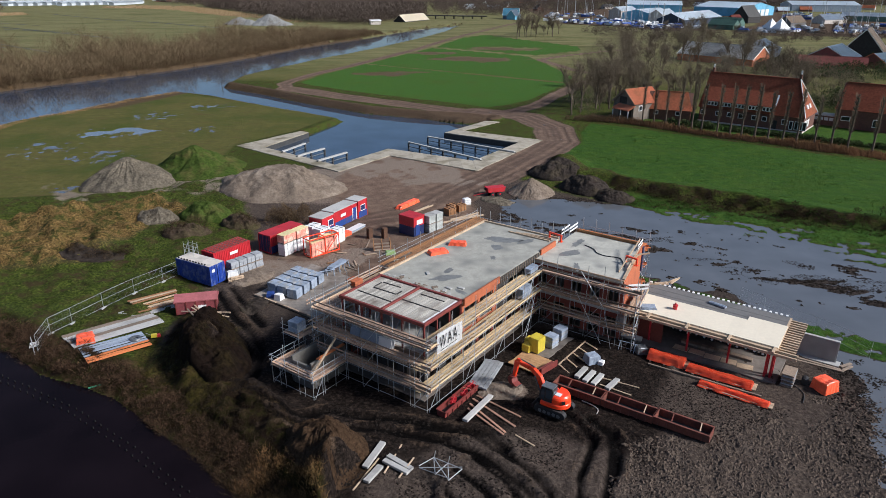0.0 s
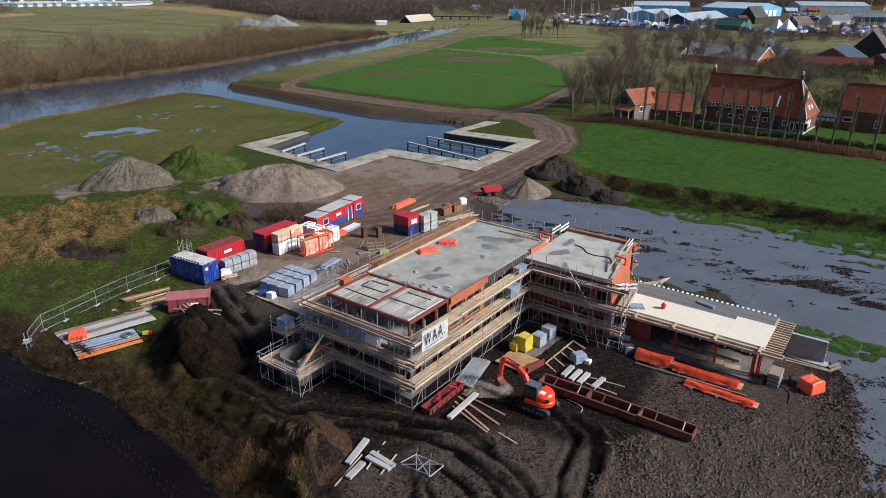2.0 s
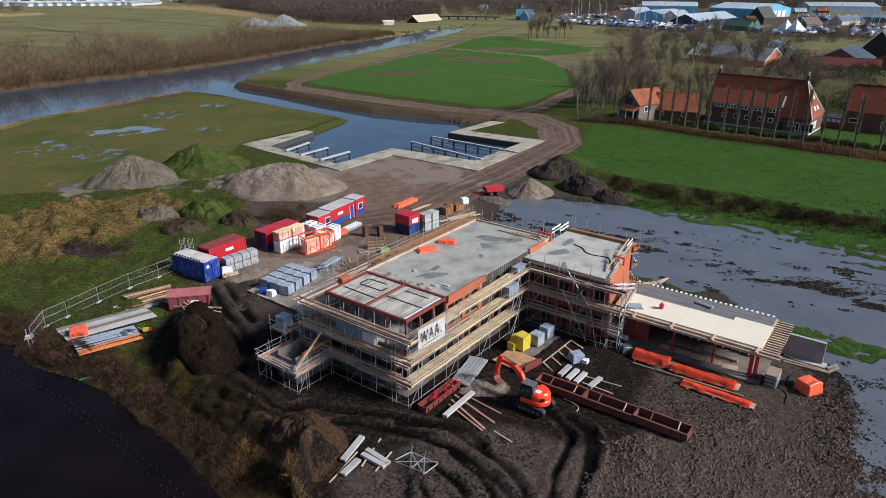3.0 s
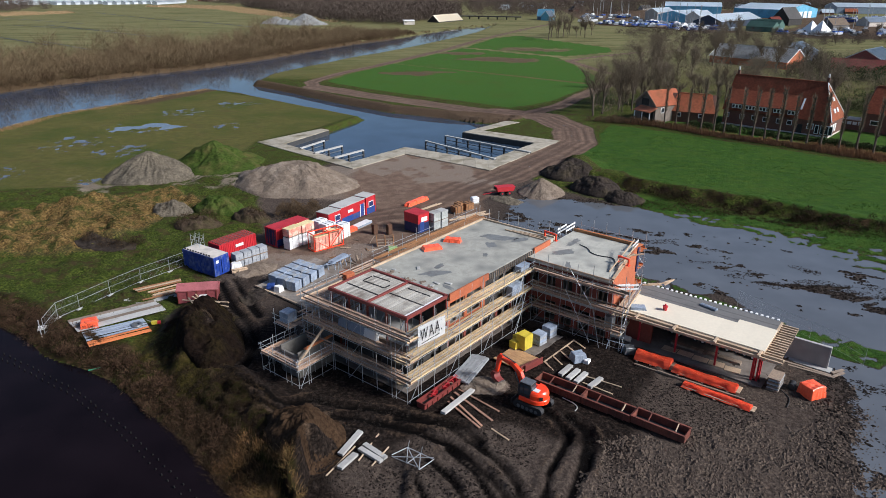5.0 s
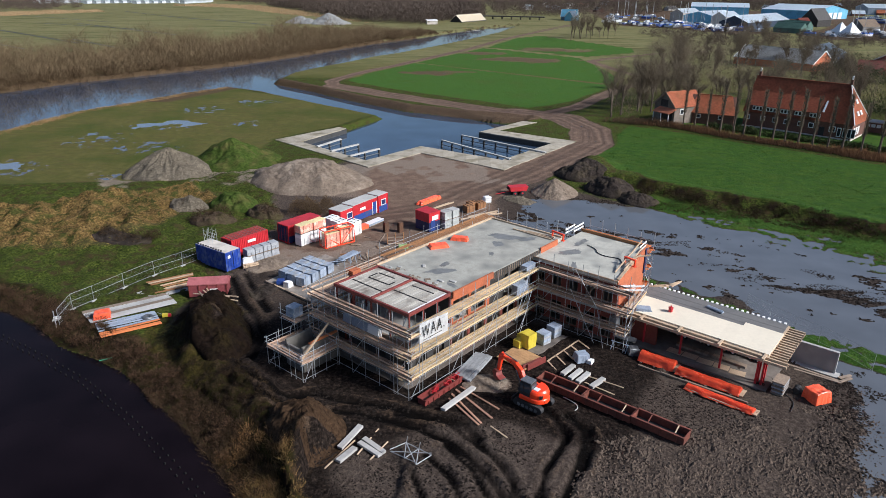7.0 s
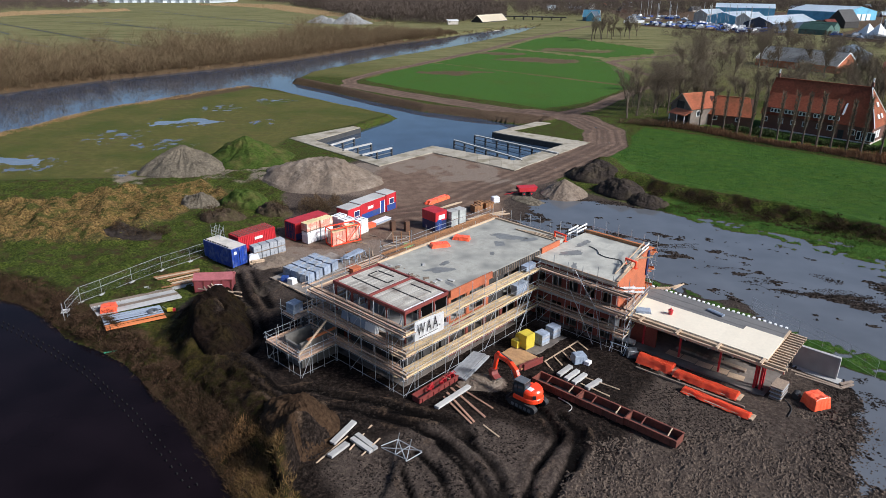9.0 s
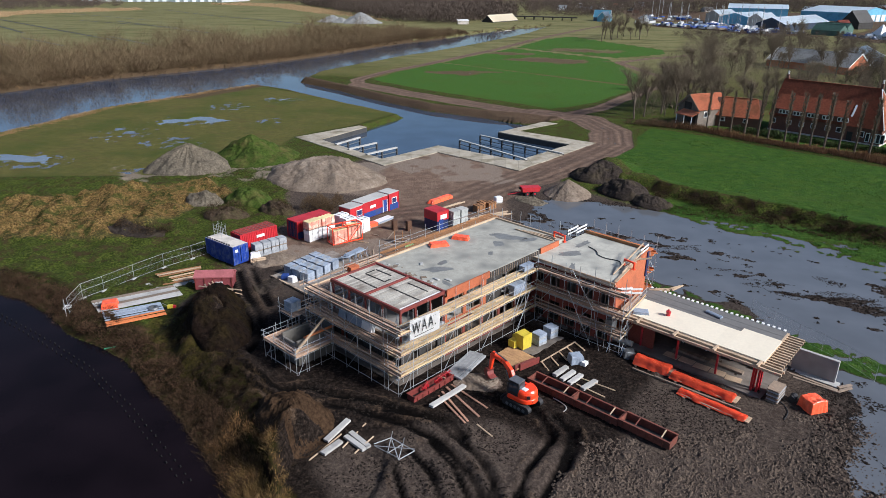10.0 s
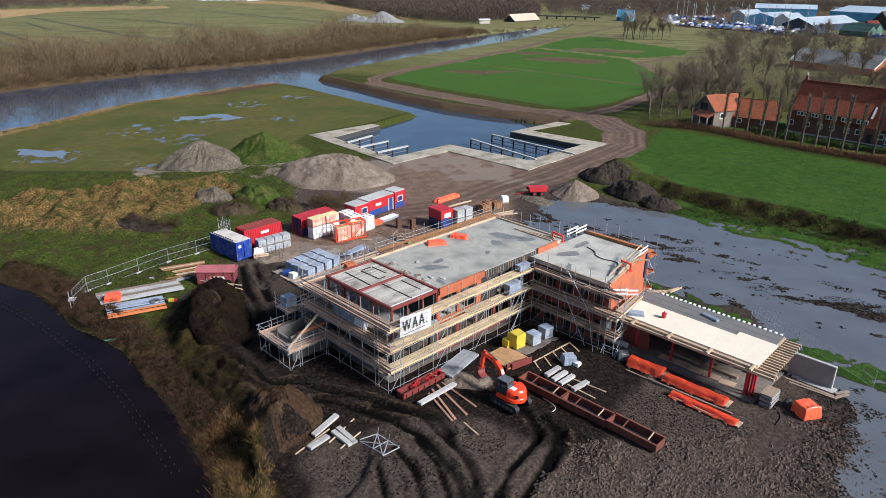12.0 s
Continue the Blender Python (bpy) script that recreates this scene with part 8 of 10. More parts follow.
# ---- basin ----
QUAY_IN = [(-35.9, 168.9), (-42.8, 152.5), (-24.0, 137.2), (-14.1, 152.0), (4.9, 141.6), (16.0, 159.1), (-1.6, 169.7), (9.4, 185.2)]
QUAY_OUT = [(-38.2, 170.2), (-49.5, 153.6), (-22.4, 131.9), (-13.3, 145.6), (5.4, 133.4), (22.2, 162.0), (3.2, 172.2), (13.2, 184.0)]
M_QUAY = surf("quay concrete", (0.36, 0.32, 0.25), 0.9, vary=0.22, fine=1.5, coarse=0.3, dirt=(0.19, 0.165, 0.11), dirt_amt=0.8)
M_PILE = surf("dark sheet piling", (0.045, 0.045, 0.045), 0.7, vary=0.3, fine=2.0)
quay = thing("quay", "pale concrete quay edge round the basin", "quay", kind="structure")
for i in range(7):
    a, b, c, d = QUAY_IN[i], QUAY_IN[i + 1], QUAY_OUT[i + 1], QUAY_OUT[i]
    n = max(2, round(math.dist(a, b) / 3.2))
    for k in range(n):
        s0, s1 = k / n + 0.0006, (k + 1) / n - 0.0006
        lerp = lambda p, q, s: (p[0] + (q[0] - p[0]) * s, p[1] + (q[1] - p[1]) * s)
        part("capping_slab", prism(bmesh.new(), [lerp(a, b, s0), lerp(a, b, s1), lerp(d, c, s1), lerp(d, c, s0)], -0.3, 0.42 + 0.015 * ((k * 7 + i) % 3)), M_QUAY, quay)
    e = Vector((b[0] - a[0], b[1] - a[1], 0))
    wall_ = part("sheet_pile_wall", block((0, 0, -0.75), (e.length, 0.3, 2.0)), M_PILE, quay, "dark sheet-pile wall")
    wall_.matrix_basis = pose((a[0] + b[0]) / 2, (a[1] + b[1]) / 2, 0, 0, 0, math.degrees(math.atan2(e.y, e.x)))


def jetty(p, q, posts, label):
    p, q = Vector((*p, 0)), Vector((*q, 0))
    d = q - p
    j = thing("jetty", label, "jetty", Matrix.Translation(p) @ d.to_track_quat("X", "Z").to_matrix().to_4x4(), "jetties")
    piece("deck_beam", M_CONCRETE, j, (d.length / 2, 0, 0.62), (d.length, 0.55, 0.28))
    piece("lower_beam", M_STEEL, j, (d.length / 2, 0, -0.35), (d.length, 0.2, 0.16))
    for k in range(posts):
        piece("leg", M_PILE, j, (d.length * k / (posts - 1), 0, -0.7), (0.34, 0.34, 2.5))


jetty((-9.9, 157.7), (6.6, 141.9), 7, "long pale jetty on dark piles")
jetty((-5.6, 163.9), (14.4, 148.9), 8, "long pale jetty on dark piles")
jetty((-37.4, 147.4), (-34.0, 155.6), 3, "short pale jetty on dark piles")
jetty((-33.2, 143.5), (-28.6, 150.8), 3, "short pale jetty on dark piles")
jetty((-28.0, 139.6), (-23.0, 147.2), 3, "short pale jetty on dark piles")

# ---- farm ----
M_GLASS = surf("window glass", (0.03, 0.035, 0.04), 0.1, vary=0.1, relief=0, dirt_amt=0.05)


def window(parent, x, z, w, h, y=0.0):
    f = piece("window", M_WHITE, parent, (x, y - 0.04, z), (w + 0.3, 0.12, h + 0.3))
    return piece("pane", M_GLASS, parent, (x, y - 0.10, z), (w, 0.06, h))


def gabled(name, label, x, y, rz, l, w, eave, ridge, wall, roof, hip=0.0, over=0.35, category="house", windows=(), base=None, trim=None):
    """A house with pitched roof: its front along x at y = 0, ridge along x."""
    h = thing(name, label, category, pose(x, y, base if base is not None else gz(x, y), 0, 0, rz))
    bm = bmesh.new()
    pts = [(0, -0.4), (w, -0.4), (w, eave), (w / 2, ridge - 0.15), (0, eave)]
    profile(bm, [(-b, z) for b, z in pts], 0, l, Matrix.Rotation(radians(-90), 4, "Z"))
    part("wall", bm, wall, h)
    for sgn in (0, 1):
        bm = bmesh.new()
        y0, y1 = (-over, w / 2) if sgn == 0 else (w + over, w / 2)
        ze = eave - over * (ridge - eave) / (w / 2)
        lo = [(-over, y0, ze), (l + over, y0, ze)]
        hi = [(l + over - hip * l * 0.5, y1, ridge), (-over + hip * l * 0.5, y1, ridge)]
        n = max(8, int(l / 1.2))
        top = [bm.verts.new(v) for v in lo + hi]
        bm.faces.new(top)
        ext = bmesh.ops.solidify(bm, geom=bm.faces[:], thickness=0.18)
        part("roof", bm, roof, h)
    if hip:
        for sx in (0, 1):
            bm = bmesh.new()
            xe = -over if sx == 0 else l + over
            xr = -over + hip * l * 0.5 if sx == 0 else l + over - hip * l * 0.5
            ze = eave - over * (ridge - eave) / (w / 2)
            bm.faces.new([bm.verts.new(v) for v in ((xe, -over, ze), (xe, w + over, ze), (xr, w / 2, ridge))])
            bmesh.ops.solidify(bm, geom=bm.faces[:], thickness=0.18)
            part("hip_roof", bm, roof, h)
    part("ridge_cap", block((l / 2, w / 2, ridge + 0.03), (l * (1 - hip), 0.35, 0.18)), roof, h)
    if trim:
        for sx in (-over - 0.02, l + over + 0.02):
            for a, b in (((sx, -over, eave - 0.3), (sx, w / 2, ridge + 0.05)), ((sx, w + over, eave - 0.3), (sx, w / 2, ridge + 0.05))):
                d = Vector(b) - Vector(a)
                under("barge_board", shared_box(trim), h, "", Matrix.LocRotScale((Vector(a) + Vector(b)) / 2, d.to_track_quat("X", "Z"), (d.length, 0.1, 0.4)))
    for wx, wz, ww, wh in windows:
        window(h, wx, wz, ww, wh)
    return h


FARM_RZ = -38.6
FARM_L, FARM_W, FARM_E, FARM_R = 26.4, 12.0, 4.3, 12.7
M_OLDTILE = surf("weathered red roof tile", (0.33, 0.094, 0.047), 0.88, vary=0.35, fine=1.8, coarse=0.22, dirt=(0.10, 0.058, 0.026), dirt_amt=0.3, relief=0.05)


def roof_sheet(name, corners, thick, mat, parent, label=""):
    bm = bmesh.new()
    bm.faces.new([bm.verts.new(v) for v in corners])
    bmesh.ops.solidify(bm, geom=bm.faces[:], thickness=thick)
    return part(name, bm, mat, parent, label)


farm = thing("farmhouse", "large brown-brick farmhouse with a weathered red tile roof", "house", pose(68.5, 189.0, gz(78, 184), 0, 0, FARM_RZ))
bm = bmesh.new()
profile(bm, [(0, -0.4), (-FARM_W, -0.4), (-FARM_W, FARM_E), (-FARM_W / 2, FARM_R - 0.5), (0, FARM_E)], 0, FARM_L - 4.2, Matrix.Rotation(radians(-90), 4, "Z"))
part("wall", bm, M_OLDBRICK, farm)
part("wall", block((FARM_L - 2.15, FARM_W / 2, FARM_E / 2 - 0.2), (4.3, FARM_W, FARM_E + 0.4)), M_OLDBRICK, farm)
part("plinth", block((FARM_L / 2, FARM_W / 2, 0.12), (FARM_L + 0.3, FARM_W + 0.3, 0.4)), M_PLASTER, farm, "pale rendered plinth")
ze_ = FARM_E - 0.45
roof_sheet("roof", [(-0.4, -0.4, ze_), (FARM_L + 0.35, -0.4, ze_), (FARM_L - 3.9, FARM_W / 2, FARM_R), (-0.4, FARM_W / 2, FARM_R)], 0.2, M_OLDTILE, farm)
roof_sheet("roof", [(FARM_L + 0.35, FARM_W + 0.4, ze_), (-0.4, FARM_W + 0.4, ze_), (-0.4, FARM_W / 2, FARM_R), (FARM_L - 3.9, FARM_W / 2, FARM_R)], 0.2, M_OLDTILE, farm)
# same roof, but the hip takes the brighter tile colour to look sunlit
roof_sheet("hip_roof", [(FARM_L + 0.35, -0.4, ze_), (FARM_L + 0.35, FARM_W + 0.4, ze_), (FARM_L - 3.9, FARM_W / 2, FARM_R)], 0.2, M_TILE, farm, "tiled hip with sunlight put into its brighter orange")
part("ridge_cap", block(((FARM_L - 4.3) / 2, FARM_W / 2, FARM_R - 0.03), (FARM_L - 3.5, 0.3, 0.1)), M_OLDTILE, farm)
for y_ in (-0.4, FARM_W + 0.4):
    a_, b_ = Vector((FARM_L + 0.42, y_, ze_ + 0.05)), Vector((FARM_L - 3.85, FARM_W / 2, FARM_R + 0.05))
    under("hip_board", shared_box(M_WHITE), farm, "white hip board", Matrix.LocRotScale((a_ + b_) / 2, (b_ - a_).to_track_quat("X", "Z"), ((b_ - a_).length, 0.16, 0.14)))
# upper-floor front under a raised piece of the roof
part("upper_wall", block((9.3, 1.05, 5.0), (17.6, 2.0, 2.2)), M_OLDBRICK, farm)
roof_sheet("raised_roof", [(0.3, -0.35, 5.75), (18.4, -0.35, 5.75), (18.4, 4.6, 10.15), (0.3, 4.6, 10.15)], 0.16, M_OLDTILE, farm)
for g_ in range(5):
    for k in range(3):
        window(farm, 2.4 + 3.55 * g_ + 0.85 * k, 5.05, 0.55, 0.75, 0.02)
for x_ in (1.0, 5.0, 8.1, 11.0, 14.4, 17.0):
    window(farm, x_, 2.55, 0.95, 0.95)
window(farm, 22.0, 2.3, 1.2, 1.1)
for x_ in (23.6, 24.9, 25.9, 26.8):
    window(farm, x_, 1.75, 0.65, 1.9)
part("door", block((19.6, -0.05, 1.25), (1.25, 0.14, 2.5)), M_DARK, farm, "dark door")
for x_, y_, z_ in ((0.0, 2.2, 6.9), (18.6, 2.2, 7.0)):
    piece("skylight_strip", M_WHITE, farm, (x_ + 0.3, y_ - 0.2, z_ + 0.25), (0.42, 0.16, 3.2), 0, -39)
for y_ in (1.6, 3.4, 5.2):
    piece("end_window", M_WHITE, farm, (FARM_L + 0.02, y_, 2.0), (0.16, 1.2, 1.9))
for y_, z_ in ((4.4, 6.0), (6.9, 6.0), (6.2, 8.6)):
    piece("hip_window", M_WHITE, farm, (FARM_L + 0.3 - 4.25 * (z_ - ze_) / (FARM_R - ze_), y_, z_), (0.5, 1.2, 1.1), 0, 0, -26)
for x_ in (0.3, 22.6):
    c_ = part("chimney", block((x_, FARM_W / 2, FARM_R + 0.5), (0.6, 0.6, 1.2)), M_OLDBRICK, farm)
    piece("chimney_pot", M_WHITE, c_, (x_, FARM_W / 2, FARM_R + 1.5), (0.32, 0.32, 1.0))
barn = gabled("barn", "pale plastered barn with orange roof and open cart bay", 49.9, 187.2, 33, 10.5, 7.6, 4.7, 8.0, surf("stained plaster", (0.20, 0.165, 0.135), 0.9, vary=0.3, fine=1.5, coarse=0.4), M_TILE, windows=[(2.6, 3.2, 1.0, 1.2)], trim=M_WOODGREY)
# flat near-black plates on the solid gable paint the openings' inner shade
part("cart_opening", block((-0.03, 3.0, 1.6), (0.1, 4.6, 3.2)), M_DARK, barn, "near-black plate for the shade in the cart bay")
part("loft_opening", block((-0.03, 4.0, 5.2), (0.1, 2.6, 1.8)), M_DARK, barn, "near-black plate for the shade in the loft opening")
part("porch_roof", prism(bmesh.new(), [(-2.6, -0.6), (-0.05, -0.6), (-0.05, 5.6), (-2.6, 5.6)], [2.9, 3.9, 3.9, 2.9], [3.1, 4.1, 4.1, 3.1]), M_TILE, barn, "orange tiled porch roof")
for y_ in (-0.3, 2.5, 5.3):
    piece("porch_post", M_WHITE, barn, (-2.4, y_, 1.4), (0.2, 0.2, 3.0))
gabled("stable", "low brick stable with orange tile roof", 54.6, 191.0, -21, 11.6, 6.6, 3.3, 7.4, M_OLDBRICK, M_TILE, hip=0.3, windows=[(2.5, 2.0, 0.9, 0.8), (8.2, 2.0, 0.9, 0.8)])
gabled("cottage", "brown-brick cottage with a weathered red tile roof", 101.6, 181.4, FARM_RZ, 14.0, 10.5, 5.2, 11.2, M_OLDBRICK, M_OLDTILE, hip=0.12, windows=[(2.6, 2.5, 1.9, 0.9), (9.6, 2.0, 1.2, 1.7)])
link_ = thing("link_building", "low white-fronted link between farmhouse and cottage", "building", pose(97.2, 184.6, gz(97, 184), 0, 0, FARM_RZ))
part("wall", block((2.9, 3.0, 1.2), (5.6, 4.0, 2.6)), M_OLDBRICK, link_)
part("roof", block((2.9, 3.0, 2.6), (6.0, 4.4, 0.22)), M_PLASTER, link_)
for k in range(4):
    piece("pane", M_WHITE, link_, (0.9 + 1.25 * k, 0.97, 1.7), (0.95, 0.08, 0.8))
# sheds behind the farm
M_SLATE = surf("blue-grey slate", (0.13, 0.185, 0.245), 0.5, vary=0.15, fine=1.0, coarse=0.2, dirt=(0.10, 0.14, 0.18))
M_REDROOF = surf("red sheet roof", (0.27, 0.075, 0.065), 0.6, vary=0.15, fine=1.0, coarse=0.2)
M_GREENROOF = surf("dull green tarpaulin roof", (0.075, 0.15, 0.125), 0.6, vary=0.15, fine=1.0, coarse=0.2)
M_DARKBLUE = surf("dark blue cladding", (0.022, 0.04, 0.075), 0.6, vary=0.2, fine=1.0)
M_RIBBED = surf("mossy grey corrugated roof", (0.42, 0.43, 0.43), 0.7, vary=0.2, fine=1.0, coarse=0.3, dirt=(0.22, 0.22, 0.2), dirt_amt=0.5)
gabled("shed", "long grey-roofed cattle shed with a brick gable", 109.0, 342.0, -47, 37, 18, 3.2, 8.2, M_BRICK, M_RIBBED, category="shed", trim=M_WHITE)
gabled("shed", "dark blue boarded shed with a slate-blue roof", 150.0, 338.0, 52, 26, 17, 4.6, 8.4, M_DARKBLUE, M_SLATE, category="shed", windows=[(6, 2.2, 2.4, 1.8), (11, 2.2, 2.4, 1.8)], trim=M_WHITE)
gabled("red_barn", "red-walled barn with a pale slate roof", 172.0, 307.0, 48, 22, 18, 4.2, 9.0, M_REDROOF, M_SLATE, category="barn", trim=M_WHITE)
gabled("lean_to", "long low red-roofed lean-to beside the barn", 151.5, 312.0, -24, 28, 8, 2.6, 5.4, M_REDROOF, M_REDROOF, category="barn")
gabled("thatched_house", "dark house with a steep thatched roof", 209.0, 344.0, 56, 24, 18, 3.6, 14.0, M_DARK, M_WOODGREY, category="house", trim=M_WHITE)
gabled("low_barn", "low brick barn with a slate-blue roof", 188.0, 306.0, 30, 30, 12, 3.0, 6.4, M_OLDBRICK, M_SLATE, category="barn", trim=M_TILE)
# boatyard halls
for x, y, r, l, w, e, g, mt, rt, lab in (
    (159, 684, 50, 34, 13, 8.5, 12.0, M_PLASTER, M_HALLROOF, "white gabled boat hall"),
    (175, 640, 50, 50, 28, 8.0, 11.5, M_HALLBLUE, M_HALLROOF, "light blue boatyard hall with pale roof"),
    (182, 627, 50, 28, 13, 8.0, 12.0, M_PLASTER, M_HALLROOF, "white gabled boat hall"),
    (190, 592, 50, 85, 24, 5.5, 10.5, M_DARKBLUE, M_HALLROOF, "dark blue boatyard hall with pale roof"),
    (267, 804, -50, 60, 62, 9, 14.0, M_HALLBLUE, M_HALLROOF, "wide light blue hall with pale roof"),
    (204, 852, -14, 62, 40, 9, 13, M_HALLBLUE, M_HALLROOF, "light blue boatyard hall with pale roof"),
    (420, 900, -8, 80, 50, 8, 12, M_SHEDROOF, M_HALLROOF, "grey boatyard hall with pale roof"),
    (201, 566, -42, 20, 14, 4, 8, M_GREENROOF, M_GREENROOF, "green tarpaulin boat shed"),
    (214, 590, -42, 20, 14, 4, 8, M_GREENROOF, M_GREENROOF, "green tarpaulin boat shed"),
    (232, 590, 40, 14, 11, 4, 9.5, M_BRICKRED, M_BRICKRED, "small brick house by the boatyard"),
    (262, 640, 40, 22, 16, 6, 15, M_DARK, M_ROOFGREY, "tall dark gabled barn by the boatyard"),
    (277, 590, 30, 20, 12, 4, 9, M_ROOFGREY, M_WOODGREY, "brown-roofed shed by the boatyard"),
    (330, 640, 20, 26, 14, 4, 8, M_PLASTER, M_SHEDROOF, "pale workshop by the boatyard"),
    (372, 690, -20, 46, 16, 5, 8, M_GREENROOF, M_SHEDROOF, "long grey-green shed by the boatyard"),
):
    gabled("boat_hall", lab, x, y, r, l, w, e, g, mt, rt, category="hall", base=0.0)
for k in range(5):
    hall_door = tagged(part("hall_door", block((0, 0, 3.6), (7.0, 0.3, 6.4)), M_WHITE), "tall white sliding hall door", "door", "hall doors", kind="structure")
    c50, s50 = math.cos(radians(-50)), math.sin(radians(-50))
    hall_door.matrix_basis = pose(267 + 60.5 * c50 - (8 + 9.5 * k) * s50, 804 + 60.5 * s50 + (8 + 9.5 * k) * c50, 0, 0, 0, 40)
for tx, ty, tr in ((238, 538, 4.5), (246, 540, 4.5), (241, 528, 5.0)):
    tent = thing("pagoda_tent", "white peaked pagoda tent beside the boatyard", "tent", pose(tx, ty, gz(tx, ty), 0, 0, 20), "white tents")
    part("wall_cloth", block((0, 0, 1.3), (2 * tr, 2 * tr, 2.6)), M_WHITE, tent)
    bm = bmesh.new()
    bmesh.ops.create_cone(bm, cap_ends=True, segments=4, radius1=tr * 1.45, radius2=0.15, depth=7.0, matrix=pose(0, 0, 6.1, 0, 0, 45))
    part("canopy", bm, M_WHITE, tent)
rng = random.Random(5)


def hull_mesh(material):
    bm = bmesh.new()
    prism(bm, [(-4.5, -1.3), (2.5, -1.5), (5.2, 0), (2.5, 1.5), (-4.5, 1.3)], [0.8, 0.8, 1.4, 0.8, 0.8], [2.2, 2.3, 2.7, 2.3, 2.2])
    return mesh_of("hull", bm, material)


M_COVERBLUE = surf("bright blue boat cover", (0.035, 0.12, 0.50), 0.5, vary=0.2, fine=2)
HULLS = [hull_mesh(m_) for m_ in (M_WHITE, M_DKBLUE, M_BLUE, M_BLUEGREY, M_STEEL, M_WOODGREY, M_STEEL)]
BOATYARD = [([(84, 628), (150, 664), (176, 606), (196, 556), (160, 548), (132, 590)], 110), ([(205, 540), (250, 560), (330, 600), (430, 640), (430, 540), (300, 500), (220, 510)], 120), ([(100, 690), (150, 700), (150, 780), (90, 760)], 30), ([(320, 690), (460, 690), (520, 800), (360, 800)], 60)]
for b_, (area, n) in enumerate(BOATYARD):
    for k in range(n):
        while True:
            x, y = rng.uniform(84, 520), rng.uniform(500, 800)
            if inside(np.array([x]), np.array([y]), area)[0]:
                break
        boat = thing("boat", "laid-up pleasure boat in the distant boatyard", "boat", pose(x, y, gz(x, y), 0, 0, rng.uniform(0, 360)) @ Matrix.Diagonal((*[rng.uniform(0.6, 1.15)] * 3, 1)), "boats in the yard")
        under("hull", HULLS[rng.randrange(7)], boat)
        if k % 3 == 0:
            piece("cover", M_COVERBLUE if k % 2 else M_STEEL, boat, (-0.3, 0, 2.5), (8.0, 2.6, 0.9), 0, 0, 2)
        else:
            piece("cabin", M_WHITE if k % 2 else M_BLUEGREY, boat, (-0.5, 0, 2.8), (3.6, 1.9, 1.2))
        if k % 4 == 1:
            pole("mast", M_GALV, boat, (0.5, 0, 2.2), (0.5, 0, rng.uniform(14, 21)), 0.16)
cruiser = thing("boat", "white motor cruiser laid up beside the meadow", "boat", pose(89, 646, gz(89, 646), 0, 0, -12), "boats in the yard")
under("hull", HULLS[0], cruiser, "", Matrix.Diagonal((1.8, 1.5, 1.4, 1)))
piece("cabin", M_WHITE, cruiser, (-0.5, 0, 4.2), (7.0, 3.2, 2.0))
piece("flybridge", M_WHITE, cruiser, (0.5, 0, 6.2), (2.2, 2.0, 3.0))
gabled("boat_house", "blue and white wooden house beside the canal", 47, 690, -12, 15, 10, 4, 10, M_SLATE, M_HALLBLUE, base=0.0, trim=M_WHITE)
gabled("boat_house", "small blue and white house beside the canal", 58, 678, 60, 12, 9, 4, 9, M_HALLBLUE, M_SLATE, base=0.0, trim=M_WHITE)
for k in range(86):
    far_left = k >= 36
    x, y = (rng.uniform(-900, -430), rng.uniform(1010, 1180)) if far_left else (rng.uniform(-10, 700), rng.uniform(820, 1150))
    gabled("distant_house", "distant pale village house", x, y, rng.uniform(0, 180), rng.uniform(10, 18), 9, 3.0, 6.5, rng.choice((M_PLASTER, M_OLDBRICK, M_WHITE)), rng.choice((M_SHEDROOF, M_ROOFGREY, M_HALLROOF) if far_left else (M_TILE, M_SHEDROOF, M_ROOFGREY, M_HALLROOF)), base=-0.3)
# long greenhouses on the skyline
M_GREENHOUSE = surf("greenhouse glass", (0.50, 0.54, 0.57), 0.35, vary=0.15, fine=0.3, coarse=0.06, dirt=(0.30, 0.33, 0.36), relief=0)
for k in range(22):
    gabled("greenhouse", "distant long glass greenhouse", -640 + 8.4 * k, 905 + 4.6 * (k % 7) + 3.2 * k, 82, 70, 7.6, 3.6, 5.4, M_GREENHOUSE, M_GREENHOUSE, base=-0.2, category="greenhouse")
# boat shed with a pale roof on the far bank, and the bridge beyond it
gabled("boat_shed", "long low shed with a cream roof on the canal bank", -43, 628, 62, 42, 12, 1.2, 6.4, M_DARK, M_CREAM, base=0.0, category="shed")
small = thing("hut", "small white hut on the canal bank", "hut", pose(-66, 598, 0.3, 0, 0, 20))
part("wall", block((0, 0, 1.4), (9, 4, 2.8)), M_PLASTER, small)
part("roof", prism(bmesh.new(), [(-5, -2.4), (5, -2.4), (5, 2.4), (-5, 2.4)], [2.8, 2.8, 3.6, 3.6], [3.0, 3.0, 3.8, 3.8]), M_WHITE, small)
bridge = thing("bridge", "low dark bridge across the far end of the canal", "bridge", pose(0, 690, 0, 0, 0, -8))
part("deck", block((0, 0, 3.0), (64, 5, 0.9)), M_DARK, bridge)
for k in range(7):
    piece("pier", M_DARK, bridge, (-27 + 9 * k, 0, 0.8), (0.8, 4.0, 4.6))
for hx, hy, hr, hh in ((-152, 586, 19, 9.5), (-178, 592, 15, 6.5), (-168, 584, 10, 5.0)):
    heap("gravel_heap", hx, hy, hr, hr * 0.8, hh, 0, E_GRAVEL, "distant grey gravel heap beyond the canal", 91 + int(hr), 1.1, 1.6, 0.05, "gravel heap", 0.2)
